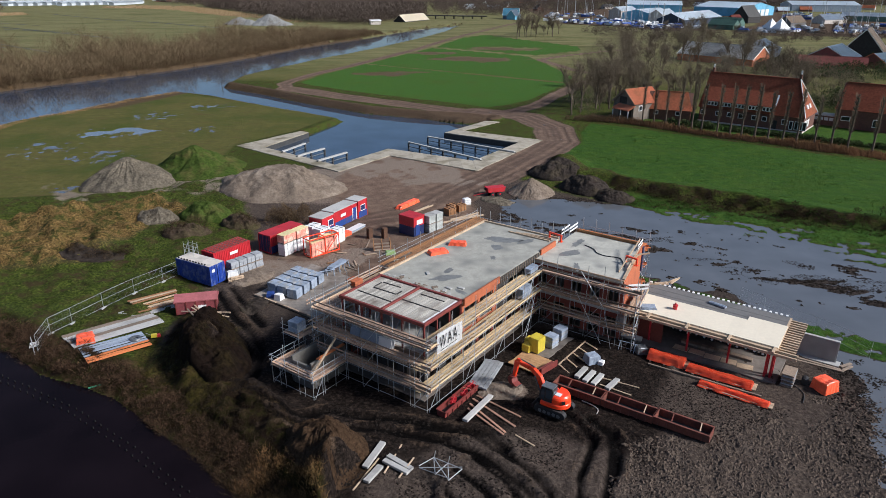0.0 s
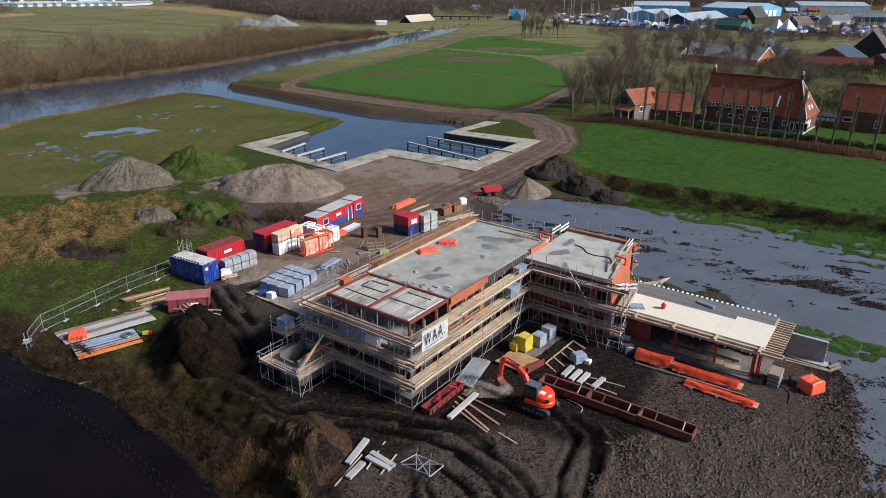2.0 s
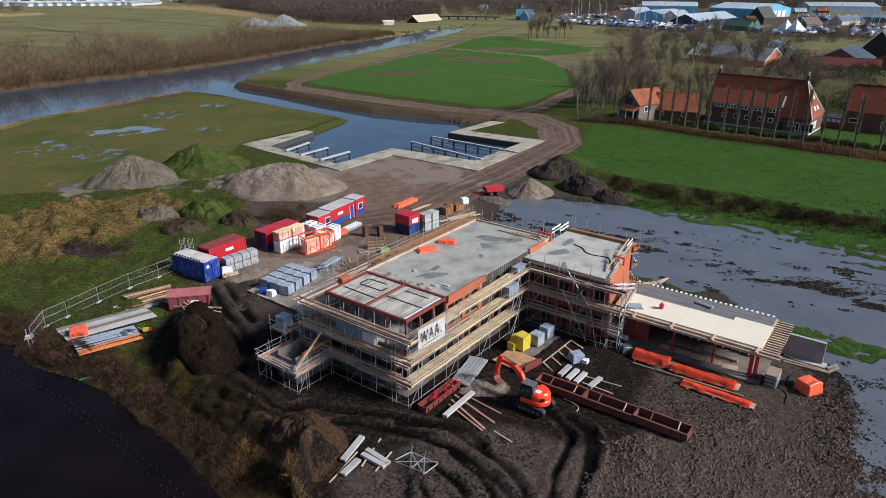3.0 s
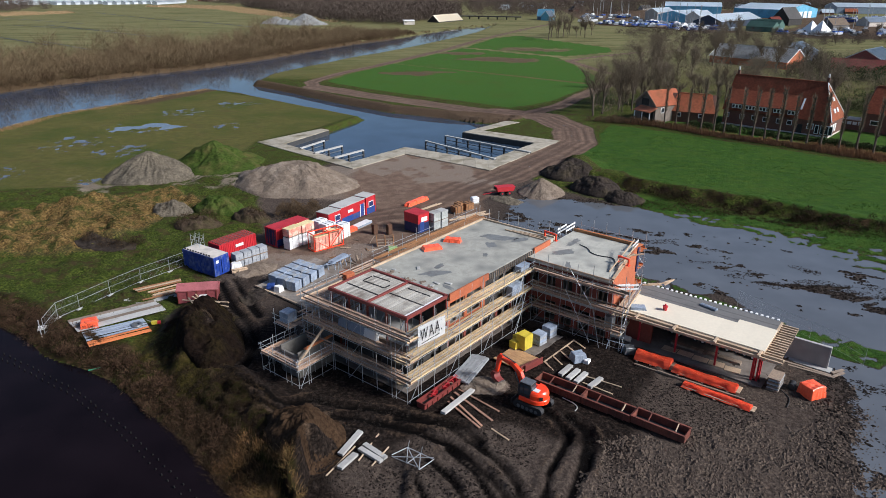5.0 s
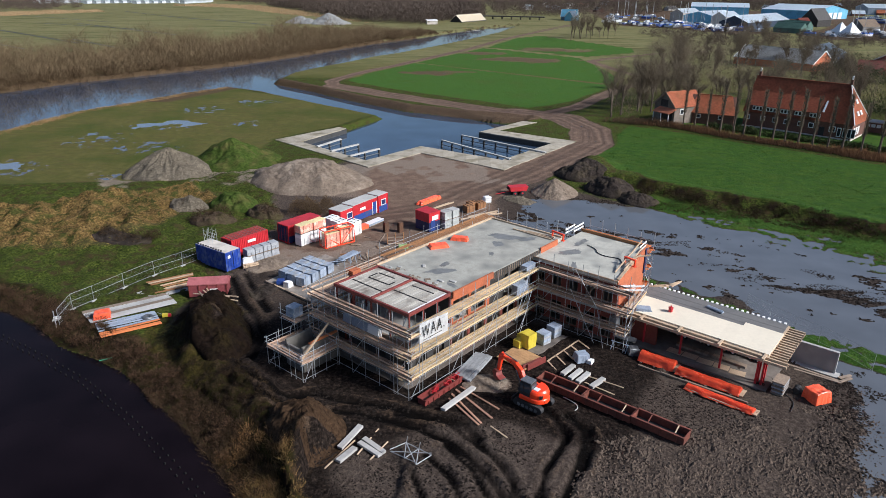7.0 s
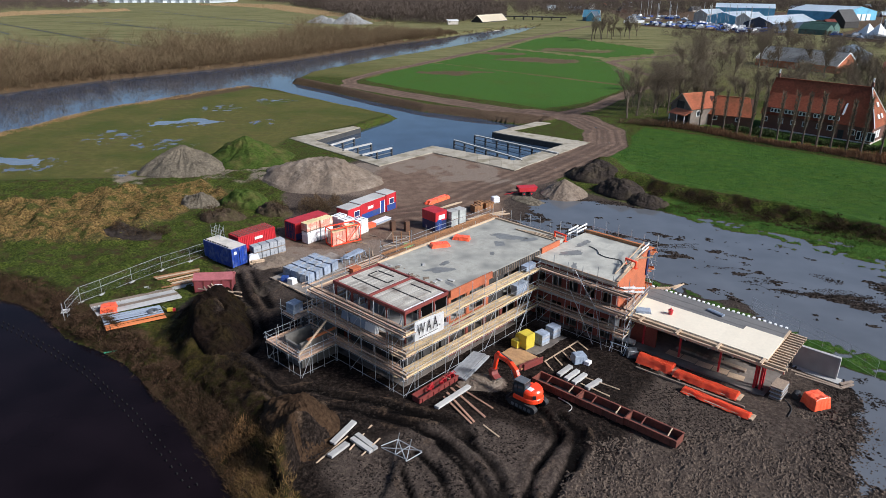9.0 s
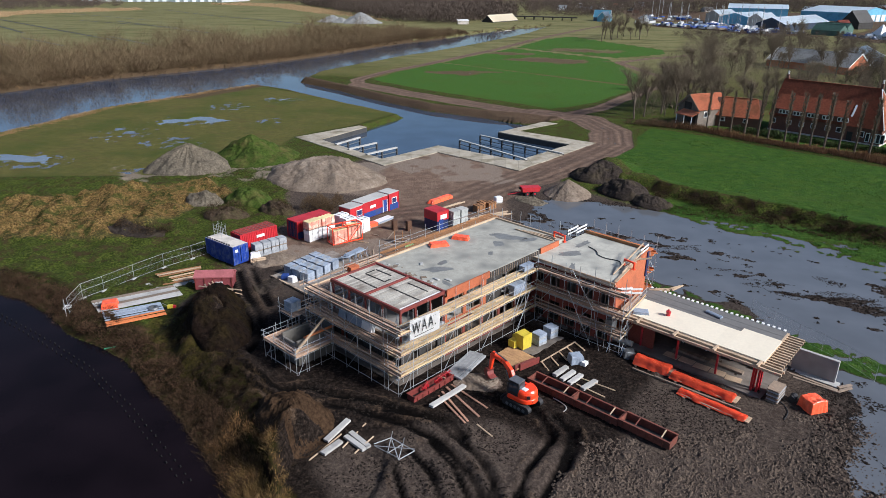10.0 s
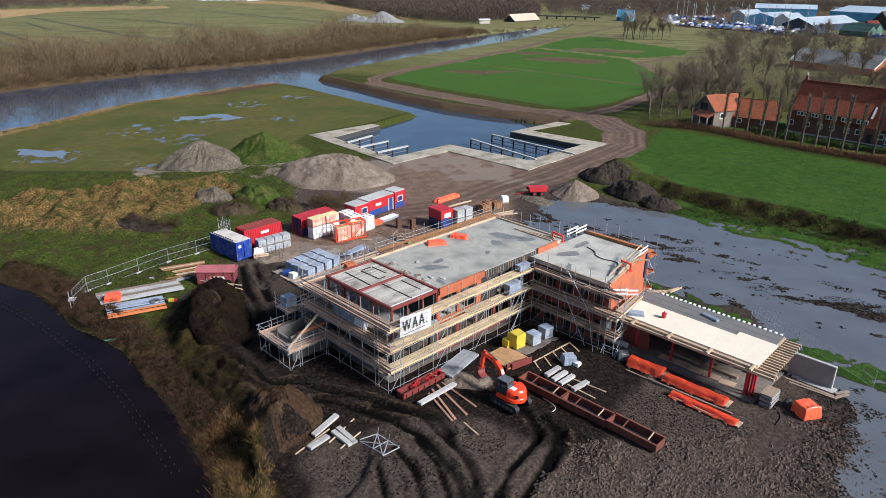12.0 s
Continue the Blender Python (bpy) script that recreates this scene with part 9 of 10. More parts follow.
M_DITCHBED = surf("wet ditch bed", (0.03, 0.03, 0.018), 0.6, vary=0.3, fine=0.5)
for (x0, y0), (x1, y1), w_ in (((-466, 543), (-242, 378), 2.4), ((-349, 389), (-255, 318), 2.0), ((-300, 333), (-262, 307), 1.8), ((-306, 381), (-250, 342), 1.8), ((-378, 537), (-265, 489), 2.2), ((-420, 738), (-306, 637), 2.4), ((-306, 637), (-246, 600), 3.0), ((-246, 600), (-146, 516), 3.2), ((-349, 542), (-216, 445), 2.4), ((-262, 402), (-207, 357), 2.0), ((-470, 640), (-330, 560), 2.0), ((-400, 470), (-330, 412), 1.8)):
    d_ = Vector((x1 - x0, y1 - y0, 0))
    tagged(part("field_ditch", block((0, 0, -0.1), (d_.length, w_, 0.3)), M_DITCHBED), "dark drainage ditch across the far meadows", "ditch", kind="structure").matrix_basis = pose((x0 + x1) / 2, (y0 + y1) / 2, gz((x0 + x1) / 2, (y0 + y1) / 2) + 0.0, 0, 0, math.degrees(math.atan2(d_.y, d_.x)))

# ---- trees and growth ----
def sliver_material(name, a, b):
    m, t, p = nodes_of(name, 0.9)
    p.inputs["Specular IOR Level"].default_value = 0.1
    g = t.nodes.new("ShaderNodeNewGeometry")
    link(t, ramp(t, g.outputs["Random Per Island"], [(0.0, a), (1.0, b)]), p.inputs["Base Color"])
    return m


S_TWIG = sliver_material("bare twigs", (0.090, 0.072, 0.050), (0.23, 0.185, 0.130))
S_FARWOOD = sliver_material("distant leafless wood", (0.060, 0.045, 0.036), (0.135, 0.105, 0.085))
S_SCRUB = sliver_material("brown scrub", (0.085, 0.060, 0.034), (0.205, 0.150, 0.086))
S_REED = sliver_material("dry reed", (0.16, 0.095, 0.04), (0.36, 0.24, 0.12))
S_RUSTREED = sliver_material("rusty reed", (0.13, 0.065, 0.032), (0.34, 0.185, 0.095))
S_STRAW = sliver_material("dead grass", (0.07, 0.045, 0.016), (0.33, 0.215, 0.085))
S_BRUSH = sliver_material("dark brushwood", (0.070, 0.047, 0.027), (0.145, 0.098, 0.056))
S_RIDGE = sliver_material("dark dead growth", (0.010, 0.007, 0.004), (0.060, 0.040, 0.022))
S_FIELD = sliver_material("field grass", (0.028, 0.072, 0.008), (0.095, 0.150, 0.03))
S_GRASS = sliver_material("rough green grass", (0.022, 0.040, 0.007), (0.095, 0.115, 0.028))
S_DULL = sliver_material("dull bank growth", (0.012, 0.008, 0.005), (0.095, 0.062, 0.034))
S_BANKBRUSH = sliver_material("reddish brushwood", (0.014, 0.008, 0.005), (0.13, 0.078, 0.046))
S_TUSSOCK = sliver_material("tan tussock", (0.08, 0.042, 0.016), (0.34, 0.20, 0.085))
S_HEDGE = sliver_material("dark hedge", (0.022, 0.036, 0.012), (0.062, 0.078, 0.030))


def scatter(n, area, seed, clear=None):
    """n places inside an outline."""
    r = np.random.default_rng(seed)
    xs, ys = [p_[0] for p_ in area], [p_[1] for p_ in area]
    x, y = r.uniform(min(xs), max(xs), n * 14), r.uniform(min(ys), max(ys), n * 14)
    ok = inside(x, y, area)
    if clear is not None:
        ok &= clear(x, y)
    return x[ok][:n], y[ok][:n]


def scrub(name, x, y, h0, h1, per, width, spread, mat, label, category, seed, lean=0.45, lift=0.0):
    """Clumps of slivers that fan out from the ground."""
    r = np.random.default_rng(seed)
    n = len(x)
    h = r.uniform(h0, h1, n) * (0.55 + 0.8 * vnoise(x / 14, y / 14, seed))
    X, Y, H = np.repeat(x, per), np.repeat(y, per), np.repeat(h, per) * r.uniform(0.45, 1.0, n * per)
    rad = np.repeat(h, per) * spread * np.sqrt(r.uniform(0, 1, n * per)) * 0.45
    t = r.uniform(0, 2 * np.pi, n * per)
    X, Y = X + rad * np.cos(t), Y + rad * np.sin(t)
    up = lift * r.uniform(0, 1, n * per)
    return blades(name, X, Y, gz_many(X, Y) - 0.1 + up * H, H * (1 - 0.8 * up), width * r.uniform(0.6, 1.4, n * per), r.uniform(0.0, lean, n * per), mat, label, category, r)


def haze(name, x, y, h0, h1, girth, per, twig, width, mat, label, category, seed, base=0.05, wild=0.55):
    """Bushes: each a lumpy dome filled with short slivers that point up and outwards."""
    r = np.random.default_rng(seed)
    n = len(x)
    h = r.uniform(h0, h1, n) * (0.6 + 0.75 * vnoise(x / 11, y / 11, seed))
    X, Y, H = np.repeat(x, per), np.repeat(y, per), np.repeat(h, per)
    a, q, v = r.uniform(0, 2 * np.pi, n * per), np.sqrt(r.uniform(0, 1, n * per)), r.uniform(base, 1, n * per)
    lump = 0.75 + 0.5 * vnoise(np.cos(a) * 1.7 + X, np.sin(a) * 1.7 + Y + 3 * v, seed + 1)
    rad = H * girth * q * np.sqrt(np.clip(1.05 - v * v, 0.02, 1)) * lump
    o = np.stack([X + rad * np.cos(a), Y + rad * np.sin(a), gz_many(X, Y) + H * v * lump - 0.1], -1)
    d = np.stack([np.cos(a) * q, np.sin(a) * q, np.full(n * per, 0.75)], -1) + r.normal(0, wild, (n * per, 3))
    d *= (twig * H * r.uniform(0.5, 1.3, n * per) / np.linalg.norm(d, axis=1))[:, None]
    s = np.cross(d, r.normal(0, 1, (n * per, 3)))
    s *= (width * r.uniform(0.6, 1.4, n * per) / 2 / (np.linalg.norm(s, axis=1) + 1e-9))[:, None]
    return tri_mesh(name, np.stack([o - s, o + s, o + d], 1).reshape(-1, 3), mat, label, category)


# scrub belt on the canal's far bank
belt = CANAL_FAR[::-1]
FAR_BELT = [(x - 1, y + 1) for x, y in belt] + [(x - 42, y + 38) for x, y in CANAL_FAR]
x, y = scatter(2600, FAR_BELT, 101, lambda a, b: (b < 480) & (sdist(a, b, CANAL) > 1.2) & (sdist(a, b, CANAL) < 40 + 14 * fbm(a, b, 40, 2, 151)))
haze("scrub_belt", x, y, 3.0, 7.0, 0.5, 110, 0.40, 0.075, S_SCRUB, "brown leafless scrub along the far canal bank", "scrub", 102, wild=0.28)
x, y = scatter(420, FAR_BELT, 161, lambda a, b: (b < 430) & (sdist(a, b, CANAL) > 3) & (fbm(a, b, 30, 3, 152) > -0.1))
haze("scrub_belt", x, y, 7.0, 12.0, 0.34, 260, 0.34, 0.07, S_SCRUB, "taller leafless willows in the scrub", "scrub", 162, 0.15, 0.26)
x, y = scatter(1500, FAR_BELT, 107, lambda a, b: (b < 500) & (sdist(a, b, CANAL) > 0.3) & (sdist(a, b, CANAL) < 16))
haze("scrub_belt", x, y, 1.8, 3.6, 0.9, 150, 0.42, 0.11, S_BRUSH, "dense dark brushwood at the foot of the scrub", "scrub", 108, wild=0.3)
WATERLINE = [(x + 2, y - 2) for x, y in CANAL_FAR] + [(x - 4, y + 4) for x, y in CANAL_FAR[::-1]]
x, y = scatter(1500, WATERLINE, 112, lambda a, b: (sdist(a, b, CANAL) > -0.4) & (sdist(a, b, CANAL) < 2.0))
haze("scrub_belt", x, y, 0.8, 1.6, 0.8, 50, 0.5, 0.12, S_BRUSH, "brushwood hanging over the canal edge", "scrub", 113)
x, y = scatter(500, FAR_BELT, 103, lambda a, b: (sdist(a, b, CANAL) > 0.2) & (sdist(a, b, CANAL) < 3.5))
scrub("reed_fringe", x, y, 0.9, 1.8, 40, 0.07, 1.8, S_REED, "pale dry reeds along the far canal edge", "reeds", 104)
NEAR_REED = [(-140, 100), (-127, 136), (-121, 160), (-120, 182), (-112, 198), (-104, 219), (-95, 236), (-90, 238), (-99, 219), (-107, 197), (-115, 181), (-116, 160), (-120, 130), (-130, 100)]
x, y = scatter(900, NEAR_REED, 105)
scrub("reed_fringe", x, y, 0.3, 0.8, 50, 0.05, 3.5, S_REED, "pale dry reeds along the meadow shore", "reeds", 106)
# woods beyond
FAR_WOODS = [
    ([(-150, 640), (-110, 606), (-74, 596), (-62, 640), (-30, 690), (-40, 900), (-330, 1000), (-340, 960), (-235, 790)], 1500, 7, 15),
    ([(-480, 1130), (-345, 965), (-235, 800), (-120, 860), (-200, 1300), (-500, 1400)], 900, 7, 13),
    ([(-900, 620), (-560, 610), (-545, 680), (-500, 790), (-560, 860), (-900, 1000)], 900, 6, 11),
    ([(-10, 730), (60, 745), (150, 790), (190, 900), (520, 1000), (700, 1100), (700, 1300), (-60, 1200)], 1300, 6, 13),
    ([(105, 440), (150, 430), (215, 440), (330, 490), (420, 520), (420, 535), (300, 498), (215, 508), (160, 540), (120, 560), (95, 520)], 380, 2, 6),
    ([(-1100, 1250), (420, 1250), (900, 1150), (900, 1700), (-1100, 1700)], 900, 9, 16),
]
for k, (area, n, lo, hi) in enumerate(FAR_WOODS):
    x, y = scatter(n, area, 110 + k)
    haze("far_wood", x, y, lo, hi, 0.62, 170, 0.17, 0.36 if k != 4 else 0.14, S_FARWOOD, "distant leafless wood on the skyline", "wood", 120 + k)
S_TAN = sliver_material("far dry reed", (0.24, 0.165, 0.085), (0.42, 0.30, 0.17))
for k, area in enumerate(([(-452, 503), (-479, 602), (-434, 721), (-466, 760), (-520, 668), (-537, 597)], [(-446, 900), (-349, 862), (-232, 720), (-155, 643), (-113, 590), (-150, 650), (-235, 790), (-345, 940), (-430, 960)])):
    x, y = scatter(900, area, 170 + k)
    scrub("reed_bed", x, y, 1.0, 2.2, 26, 0.5, 3.4, S_TAN, "pale dry reed bed at the edge of the far meadows", "reeds", 172 + k)
# trees round the farm
FARM_SCRUB = [(33, 190), (46, 186), (52, 205), (66, 215), (92, 200), (120, 195), (150, 250), (170, 330), (140, 400), (90, 430), (62, 330), (52, 260), (36, 214)]
x, y = scatter(420, FARM_SCRUB, 140, lambda a, b: (seg_dist(a, b, TRACK_FARM) > 4) & (seg_dist(a, b, TRACK_LOOP) > 4) & (np.hypot(a - 51, b - 195) > 11) & (sdist(a, b, [(66, 192), (92, 171), (112, 180), (84, 212)]) > 1))
haze("farm_scrub", x, y, 3.0, 8.5, 0.45, 190, 0.30, 0.045, S_TWIG, "leafless bushes and saplings behind the farm", "scrub", 141)
REED_STRIP = [(39, 187), (48, 183), (57, 174.6), (73, 162), (90, 149.5), (112, 133), (114, 137), (93, 154), (75, 167), (58, 178), (44, 189)]
x, y = scatter(850, REED_STRIP, 142)
scrub("reed_strip", x, y, 1.0, 1.9, 44, 0.09, 1.3, S_RUSTREED, "strip of rusty dry reeds along the field ditch", "reeds", 143)
heap("grassy_mound", -39.4, 103.6, 5.0, 3.2, 2.6, -20, E_GRASSY, "low soil heap overgrown with dark green grass", 41, 0.7, 1.2, 0.15, "soil pile")
CLAY_SPOTS = [(-39.6, 95.5), (-38.2, 96.4), (-41.2, 94.8), (-32.8, 100.2), (-31.4, 99.4), (-48.5, 85.4), (-46.2, 86.0), (-50.6, 85.0), (-44.6, 86.6), (-46.8, 101.4)]
x, y = np.array(CLAY_SPOTS).T
haze("dead_brushwood", x, y, 1.3, 2.3, 0.95, 620, 0.24, 0.05, S_DULL, "tangled dead brushwood on the clay heaps", "brushwood", 150)
x, y = np.array([(-27.6, 101.8), (-26.2, 102.8), (-25.0, 101.9), (-23.4, 103.4)]).T
haze("brown_bush", x, y, 2.4, 3.4, 0.7, 1300, 0.18, 0.06, S_BRUSH, "dark brown leafless bush behind the cabins", "bush", 152)
x, y = scatter(60, [(31, 190), (36, 186), (46, 183.5), (50, 184), (47, 186.5), (38, 189.5)], 154)
haze("brown_bush", x, y, 0.9, 1.8, 0.9, 160, 0.25, 0.07, S_BRUSH, "low dark scrub between the field and the track", "bush", 155)
HEDGE = [(57, 184.5), (75, 171.8), (100, 155.6), (120, 140.5), (121, 143), (101, 158.2), (76, 174.2), (58, 186.6)]
x, y = scatter(420, HEDGE, 144)
haze("garden_hedge", x, y, 0.9, 1.6, 0.8, 90, 0.2, 0.2, S_HEDGE, "dark low hedge before the farmhouse", "hedge", 145)
x, y = scatter(90, [(120, 290), (150, 250), (190, 300), (210, 360), (170, 350), (140, 320)], 146)
haze("dark_thicket", x, y, 2, 5, 0.6, 300, 0.14, 0.2, S_HEDGE, "dark evergreen thicket between the barns", "thicket", 147)
x, y = scatter(34, [(100, 205), (118, 196), (150, 215), (140, 240), (104, 226)], 148)
haze("dark_thicket", x, y, 2, 5, 0.7, 320, 0.14, 0.18, S_HEDGE, "dark evergreen shrubs behind the farmhouse", "thicket", 149)


def bare_tree(seed, height, spread, twigs, name="bare_tree"):
    """A leafless tree: tapered trunk, forked limbs and a haze of twigs. Returned as a thing with its parts at the origin."""
    r = random.Random(seed)
    trunk, tips = bmesh.new(), []

    def grow(a, way, length, rad, depth):
        b = a + way * length
        tube(trunk, a, b, rad, rad * 0.6, 6 if depth < 2 else 4)
        tips.append((b, way, length))
        if depth < 3:
            for _ in range(3 if depth else 5):
                t = r.uniform(0.45, 1.0)
                turn = Vector((r.uniform(-1, 1), r.uniform(-1, 1), r.uniform(0.3, 1.1))).normalized()
                grow(a + (b - a) * t, (way * (1.1 - spread * 0.5) + turn * spread).normalized(), length * r.uniform(0.5, 0.72), rad * 0.5, depth + 1)

    grow(Vector((0, 0, -0.2)), Vector((r.uniform(-0.06, 0.06), r.uniform(-0.06, 0.06), 1)).normalized(), height * 0.42, height * 0.016, 0)
    t = thing(name, "leafless grey-brown tree with fine twigs", "tree")
    part("trunk", trunk, M_BARK, t)
    g = np.random.default_rng(seed)
    pick = [tips[i] for i in g.integers(1, len(tips), twigs)]
    co = np.empty((twigs, 3, 3))
    for i, (p_, w_, l_) in enumerate(pick):
        d = np.array(w_) * 0.6 + g.normal(0, 0.65, 3) + np.array((0, 0, 0.35))
        d *= l_ * g.uniform(0.8, 1.7) / np.linalg.norm(d)
        s = np.cross(d, g.normal(0, 1, 3))
        s *= 0.012 / (np.linalg.norm(s) + 1e-6)
        o = np.array(p_) - np.array(w_) * l_ * g.uniform(0, 0.7)
        co[i] = (o - s, o + s, o + d)
    tri_mesh("crown", co.reshape(-1, 3), S_TWIG, parent=t)
    return t


def pollard(seed):
    r = random.Random(seed)
    t = thing("pollard_tree", "tall slender pollarded tree, leafless with knobbly stubs", "tree", None, "pollard row")
    bm = bmesh.new()
    x = y = 0.0
    for k in range(6):
        nx, ny = x + r.uniform(-0.07, 0.07), y + r.uniform(-0.07, 0.07)
        tube(bm, (x, y, k * 1.75 - 0.2), (nx, ny, k * 1.75 + 1.6), 0.23 - 0.02 * k, 0.21 - 0.02 * k, 7)
        x, y = nx, ny
    for k in range(16):
        z = r.uniform(3.0, 10.3)
        a = r.uniform(0, math.tau)
        tube(bm, (0, 0, z), (0.55 * math.cos(a), 0.55 * math.sin(a), z + r.uniform(0.3, 0.8)), 0.09, 0.05, 5)
    part("trunk", bm, M_BARK, t)
    g = np.random.default_rng(seed)
    n = 420
    z = g.uniform(3.5, 10.6, n)
    a = g.uniform(0, 2 * np.pi, n)
    o = np.stack([0.3 * np.cos(a), 0.3 * np.sin(a), z], -1)
    d = np.stack([np.cos(a) * g.uniform(0.1, 0.6, n), np.sin(a) * g.uniform(0.1, 0.6, n), g.uniform(0.4, 1.2, n)], -1)
    s = np.stack([-np.sin(a), np.cos(a), 0 * a], -1) * 0.03
    tri_mesh("crown", np.stack([o - s, o + s, o + d], 1).reshape(-1, 3), S_TWIG, parent=t)
    return t


def planted(model, x, y, rng_, lo=0.85, hi=1.15):
    t = copy_thing(model, Matrix.Translation((x, y, gz(x, y) - 0.1)) @ Matrix.Rotation(rng_.uniform(0, math.tau), 4, "Z") @ Matrix.Diagonal((*[rng_.uniform(lo, hi)] * 3, 1)))
    return t


rng = random.Random(8)
MODELS = [bare_tree(200 + k, 10.5 + 1.4 * k, 0.8, 1700) for k in range(4)]
for k, m_ in enumerate(MODELS):
    m_.matrix_basis = Matrix.Translation((62 + 9 * k, 214 + 5 * k, gz(62 + 9 * k, 214 + 5 * k) - 0.1))
POLL = [pollard(300 + k) for k in range(3)]
ROW = [(52.1, 185.4), (54.6, 183.4), (57.1, 181.4), (60.0, 179.1), (62.7, 176.9), (64.7, 175.4), (67.7, 172.5), (70.1, 170.3), (72.2, 168.2), (74.5, 166.1), (77.0, 164.1), (79.6, 162.2), (82.1, 160.5), (85.2, 158.2), (88.1, 156.2), (90.8, 154.2), (94.8, 151.3), (99.5, 148.2)]
for k, (x, y) in enumerate(ROW):
    if k < 3:
        POLL[k].matrix_basis = Matrix.Translation((x, y, gz(x, y) - 0.1))
    else:
        planted(POLL[k % 3], x, y, rng, 1.06, 1.25)
TREE_AREAS = [([(34, 192), (50, 190), (60, 215), (50, 262), (38, 240)], 18), ([(60, 212), (100, 200), (140, 260), (150, 330), (100, 400), (66, 300)], 52), ([(110, 330), (200, 420), (300, 520), (180, 560), (100, 470)], 14), ([(30, 440), (60, 460), (80, 500), (70, 520), (40, 480)], 12)]
for k, (area, n) in enumerate(TREE_AREAS):
    x, y = scatter(n, area, 400 + k, lambda a, b: (seg_dist(a, b, TRACK_FARM) > 4) & (seg_dist(a, b, TRACK_LOOP) > 4) & (np.hypot(a - 51, b - 195) > 11))
    for px_, py_ in zip(x, y):
        planted(MODELS[rng.randrange(4)], float(px_), float(py_), rng, 0.8, 1.35)

# rough growth near the site
def growth(name, area, n, per, h0, h1, width, mat, label, seed, clear=None, spread=1.4):
    x, y = scatter(n, area, seed, clear)
    return scrub(name, x, y, h0, h1, per, width, spread, mat, label, "grass", seed + 1, 1.3)


growth("dead_grass", [(-80, 95), (-62, 106), (-51, 115), (-44, 106), (-47, 95), (-50, 83), (-64, 79), (-82, 82)], 1300, 22, 0.15, 0.5, 0.05, S_STRAW, "matted straw-coloured dead grass on the mounds", 500, lambda a, b: fbm(a, b, 3.5, 3, 86) > 0.0)
growth("rough_grass", ROUGH, 5200, 13, 0.2, 0.5, 0.055, S_GRASS, "rough tufted grass beside the site", 510, lambda a, b: sdist(a, b, STRAW) > 0.5)
BANK_DITCH = [(-58, 70), (-46, 66), (-35, 60), (-27, 55), (-21, 50), (-16, 46), (-11, 41), (-8, 34), (-11, 34), (-16, 41), (-24, 48.5), (-33, 55.5), (-43, 60.5), (-58, 67)]
growth("bank_growth", BANK_DITCH, 3400, 22, 0.15, 0.6, 0.045, S_DULL, "dull brown growth on the ditch bank", 520)
growth("dry_tussock", [(-12.5, 40.5), (-8, 40), (-6.5, 36), (-10, 33.5), (-12, 36.5)], 90, 60, 0.4, 0.9, 0.03, S_STRAW, "tall straw-coloured tussocks above the ditch", 530)
growth("ridge_grass", [(-27, 67), (-24, 62), (-20, 55.5), (-15, 51), (-10.5, 47), (-7.5, 41), (-10, 38), (-15, 44), (-22, 49), (-28, 56), (-30, 64)], 2600, 22, 0.12, 0.5, 0.04, S_RIDGE, "dead grass and moss on the spoil ridge", 535)
growth("bank_grass", [(28, 118), (47, 113.5), (66, 103.5), (90, 92.5), (120, 78), (118, 73), (88, 88), (64, 99), (45, 108.5), (30, 113)], 1500, 16, 0.2, 0.6, 0.06, S_DULL, "brown tufts along the flooded field bank", 540)
growth("bank_grass", [(28, 118), (47, 113.5), (66, 103.5), (90, 92.5), (120, 78), (118, 73), (88, 88), (64, 99), (45, 108.5), (30, 113)], 2400, 16, 0.2, 0.5, 0.06, S_FIELD, "green tufts on the flooded field bank", 542, lambda a, b: fbm(a, b, 5, 3, 94) > -0.05)
x, y = scatter(130, [(27, 125), (47, 114.5), (66, 104.5), (90, 93.5), (120, 79), (119, 76), (89, 90), (65, 101.5), (46, 111), (29, 120)], 556)
haze("bank_brushwood", x, y, 0.8, 1.9, 0.9, 170, 0.3, 0.06, S_RIDGE, "dark brushwood on the flooded field bank", "brushwood", 557)
x, y = scatter(230, BANK_DITCH, 558, lambda a, b: (sdist(a, b, DITCH) > 0.1) & (sdist(a, b, DITCH) < 4.5))
haze("bank_brushwood", x, y, 0.35, 0.95, 1.1, 130, 0.5, 0.03, S_BANKBRUSH, "tangled reddish-brown brushwood along the ditch edge", "brushwood", 559)
growth("dry_tussock", [(-17, 44.6), (-13, 45), (-9, 40), (-9, 35), (-13, 36), (-16, 41)], 110, 60, 0.3, 0.75, 0.03, S_TUSSOCK, "tan tussocks arching over the ditch edge", 532, lambda a, b: sdist(a, b, DITCH) > 0.2)
growth("field_grass", FIELD_R, 5200, 9, 0.12, 0.4, 0.06, S_FIELD, "uneven tufts in the green field", 547, lambda a, b: fbm(a * 0.6 + b * 0.4, b - 0.4 * a, 7, 3, 91) > -0.05)
growth("verge_grass", VERGE, 2600, 12, 0.12, 0.4, 0.06, S_FIELD, "green tufts in the shallow flood below the bank", 545, lambda a, b: (gz_many(a, b) > FLOOD_Z - 0.02) & (gz_many(a, b) < 0.6))
growth("flood_grass", [(25, 82), (31, 79), (36, 75), (42, 70.5), (48, 65), (45, 62), (40, 65.5), (34, 70), (28, 75)], 700, 10, 0.08, 0.25, 0.05, S_FIELD, "green grass patch in the shallow flood", 550, lambda a, b: gz_many(a, b) > FLOOD_Z - 0.03)


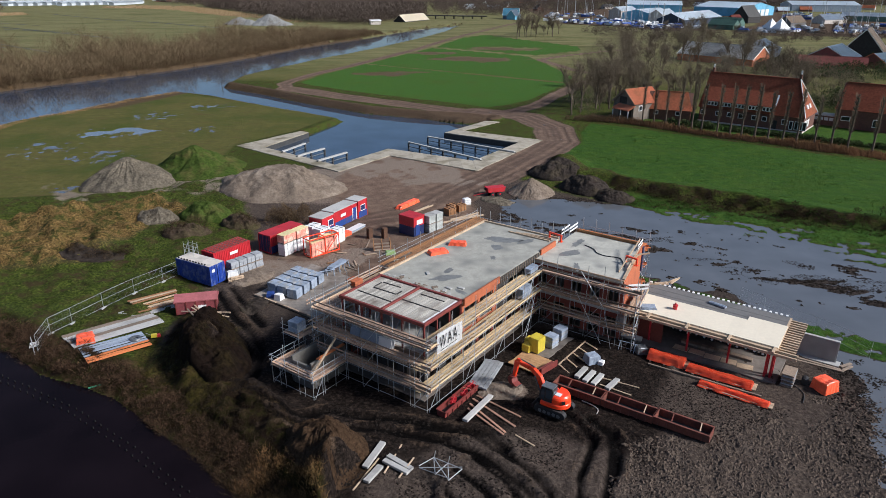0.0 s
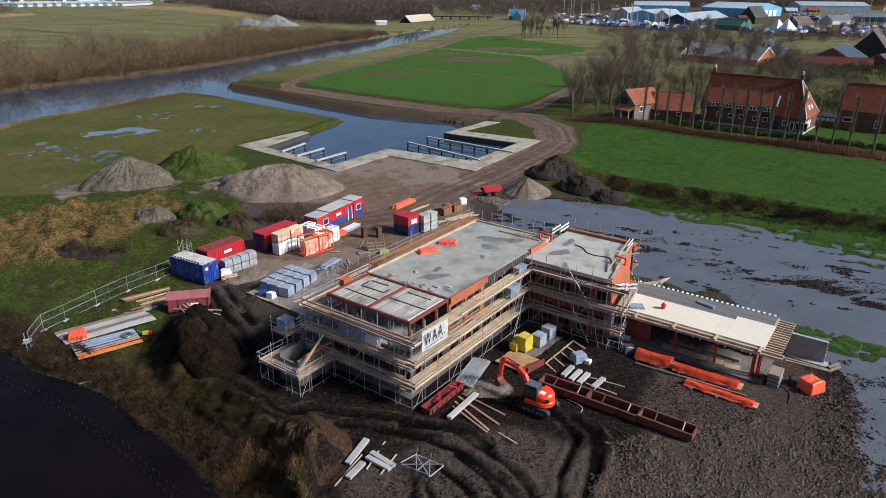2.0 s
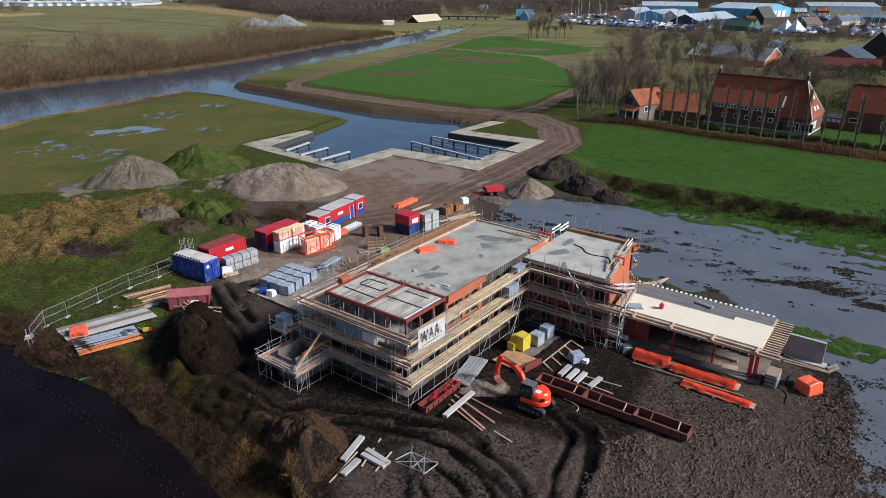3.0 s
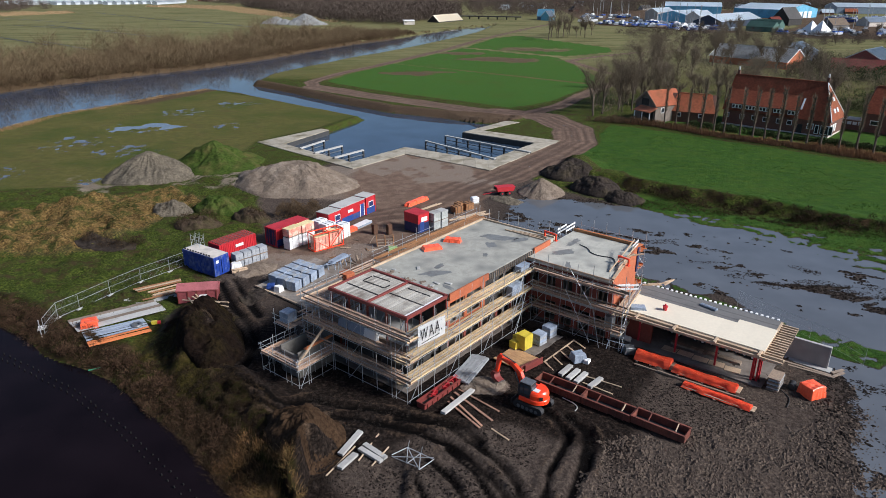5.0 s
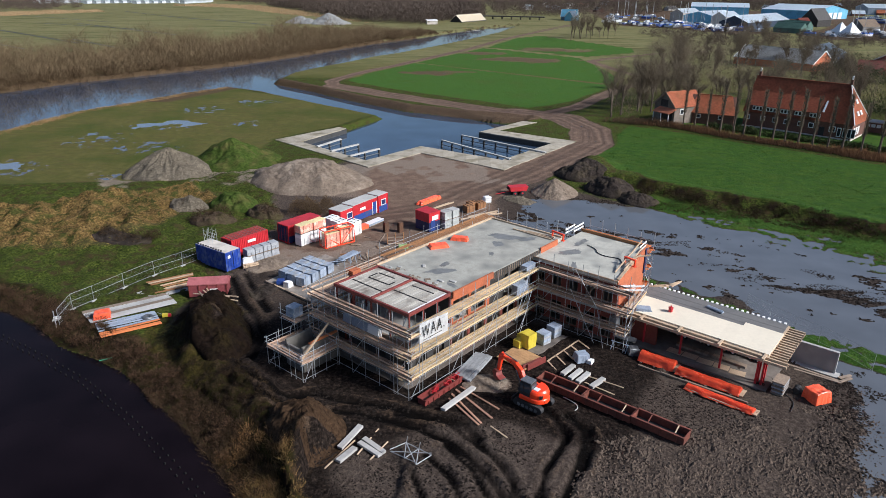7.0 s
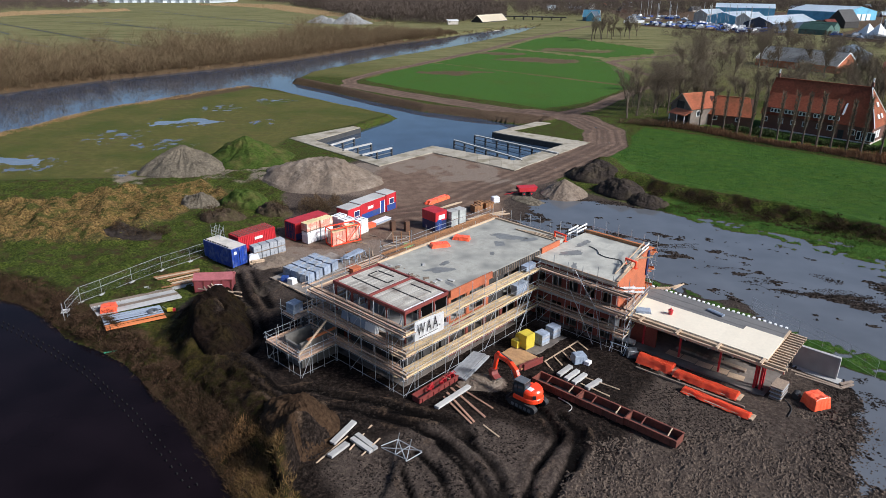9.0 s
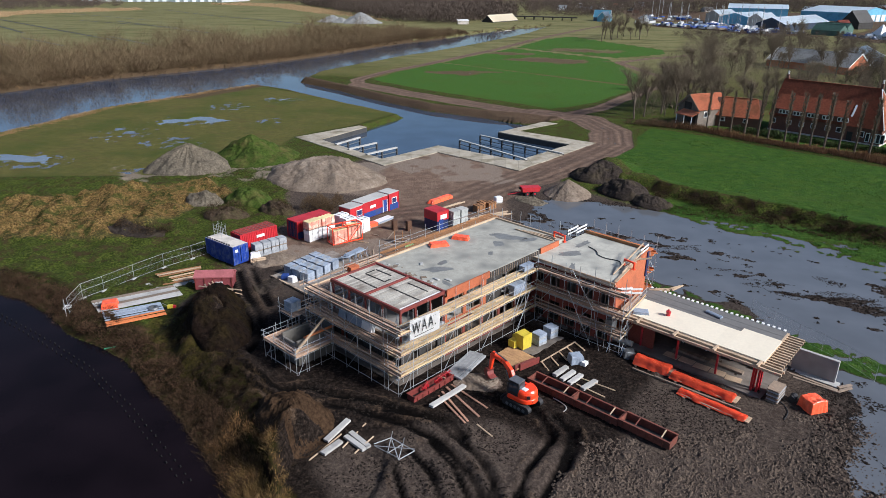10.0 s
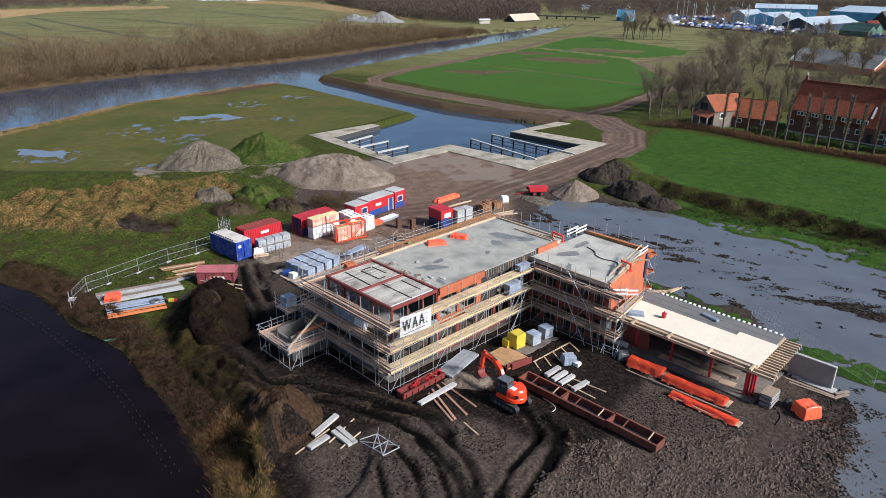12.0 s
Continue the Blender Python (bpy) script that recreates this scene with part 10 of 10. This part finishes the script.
# ---- clods ----
def clods(name, x, y, size, mat, label, seed, sink=0.35, flat=0.6, lowest=-9.0):
    """Many small angular lumps of soil in one mesh."""
    r = np.random.default_rng(seed)
    n = len(x)
    base = np.array([(1, 0, 0), (0, 1, 0), (-1, 0, 0), (0, -1, 0), (0, 0, 1)], float)
    v = base[None] * (1 + r.uniform(-0.4, 0.4, (n, 5, 3))) + r.uniform(-0.25, 0.25, (n, 5, 3))
    v[:, :, 2] *= flat
    v[:, :4, 2] -= 0.35 * flat
    v *= size[:, None, None]
    ang = r.uniform(0, 2 * np.pi, n)
    c, s = np.cos(ang)[:, None], np.sin(ang)[:, None]
    vx, vy = v[:, :, 0] * 1.35, v[:, :, 1]
    co = np.stack([vx * c - vy * s + x[:, None], vx * s + vy * c + y[:, None], v[:, :, 2] + (np.maximum(gz_many(x, y), lowest) + size * flat * (0.35 - sink))[:, None]], -1)
    tri = np.array([(0, 1, 4), (1, 2, 4), (2, 3, 4), (3, 0, 4)])
    return tri_mesh(name, co[:, tri].reshape(-1, 3), mat, label, "clods")


E_CLOD = earth("peat clods", [(0.3, (0.042, 0.031, 0.024)), (0.7, (0.176, 0.136, 0.107))], fine=5, relief=0.05)
E_WETCLOD = earth("wet peat clods", [(0.3, (0.009, 0.007, 0.006)), (0.7, (0.040, 0.032, 0.027))], fine=5, relief=0.05)
crng = np.random.default_rng(77)
MUD_AREA = [(14, 47), (24, 50), (34, 54), (40, 60), (48, 58), (56, 40), (40, 28), (14, 28), (12, 38)]
x, y = scatter(15000, MUD_AREA, 600, lambda a, b: vnoise(a / 3.5, b / 3.5, 61) + 0.35 * vnoise(a, b, 62) > 0.42)
clods("mud_clods", x, y, crng.uniform(0.07, 0.21, len(x)), E_CLOD, "churned peat clods on the wet mud", 601)
x, y = scatter(3200, [(-16, 54), (0, 50), (14, 56), (24, 50), (14, 38), (4, 34), (-6, 38)], 602, lambda a, b: vnoise(a / 2.2, b / 2.2, 63) > 0.42)
clods("mud_clods", x, y, crng.uniform(0.04, 0.14, len(x)), E_WETCLOD, "dark peat crumbs on the site mud", 603)
x, y = scatter(7000, FLOOD, 604, lambda a, b: (gz_many(a, b) > FLOOD_Z - 0.03) & (sdist(a, b, VERGE) > 0) & (seg_dist(a, b, STRIP) > 4) & (gz_many(a, b) < 0.35) & (b > 45))
clods("flood_clods", x, y, crng.uniform(0.05, 0.2, len(x)), E_WETCLOD, "dark peat clods standing out of the flood water", 605, 0.2)
BAND = [(26, 96), (34, 98), (44, 92), (54, 84), (66, 76), (80, 62), (78, 54), (64, 64), (52, 74), (40, 82), (30, 90)]
x, y = scatter(5500, BAND, 610, lambda a, b: fbm(a * 0.7 + b * 0.5, b * 1.5 - a * 0.2, 3.0, 4, 81) + 0.5 * fbm(a, b, 16, 2, 82) > 0.20)
clods("flood_clods", x, y, crng.uniform(0.04, 0.15, len(x)), E_WETCLOD, "dark peat clods strewn in the shallow flood water", 611, 0.3, 0.4, FLOOD_Z - 0.01)
x, y = scatter(5200, [(36, 62), (48, 62), (60, 52), (64, 40), (50, 34), (40, 46)], 612, lambda a, b: fbm(a, b, 2.6, 4, 83) > 0.08)
clods("flood_clods", x, y, crng.uniform(0.06, 0.18, len(x)), E_WETCLOD, "dark peat clods strewn in the shallow flood water", 613, 0.3, 0.45, FLOOD_Z - 0.01)
x, y = scatter(2500, [(12, 60), (22, 58), (32, 52), (24, 48), (13, 54)], 606)
clods("mud_clods", x, y, crng.uniform(0.04, 0.12, len(x)), E_WETCLOD, "dark soil crumbs in the yard", 607)
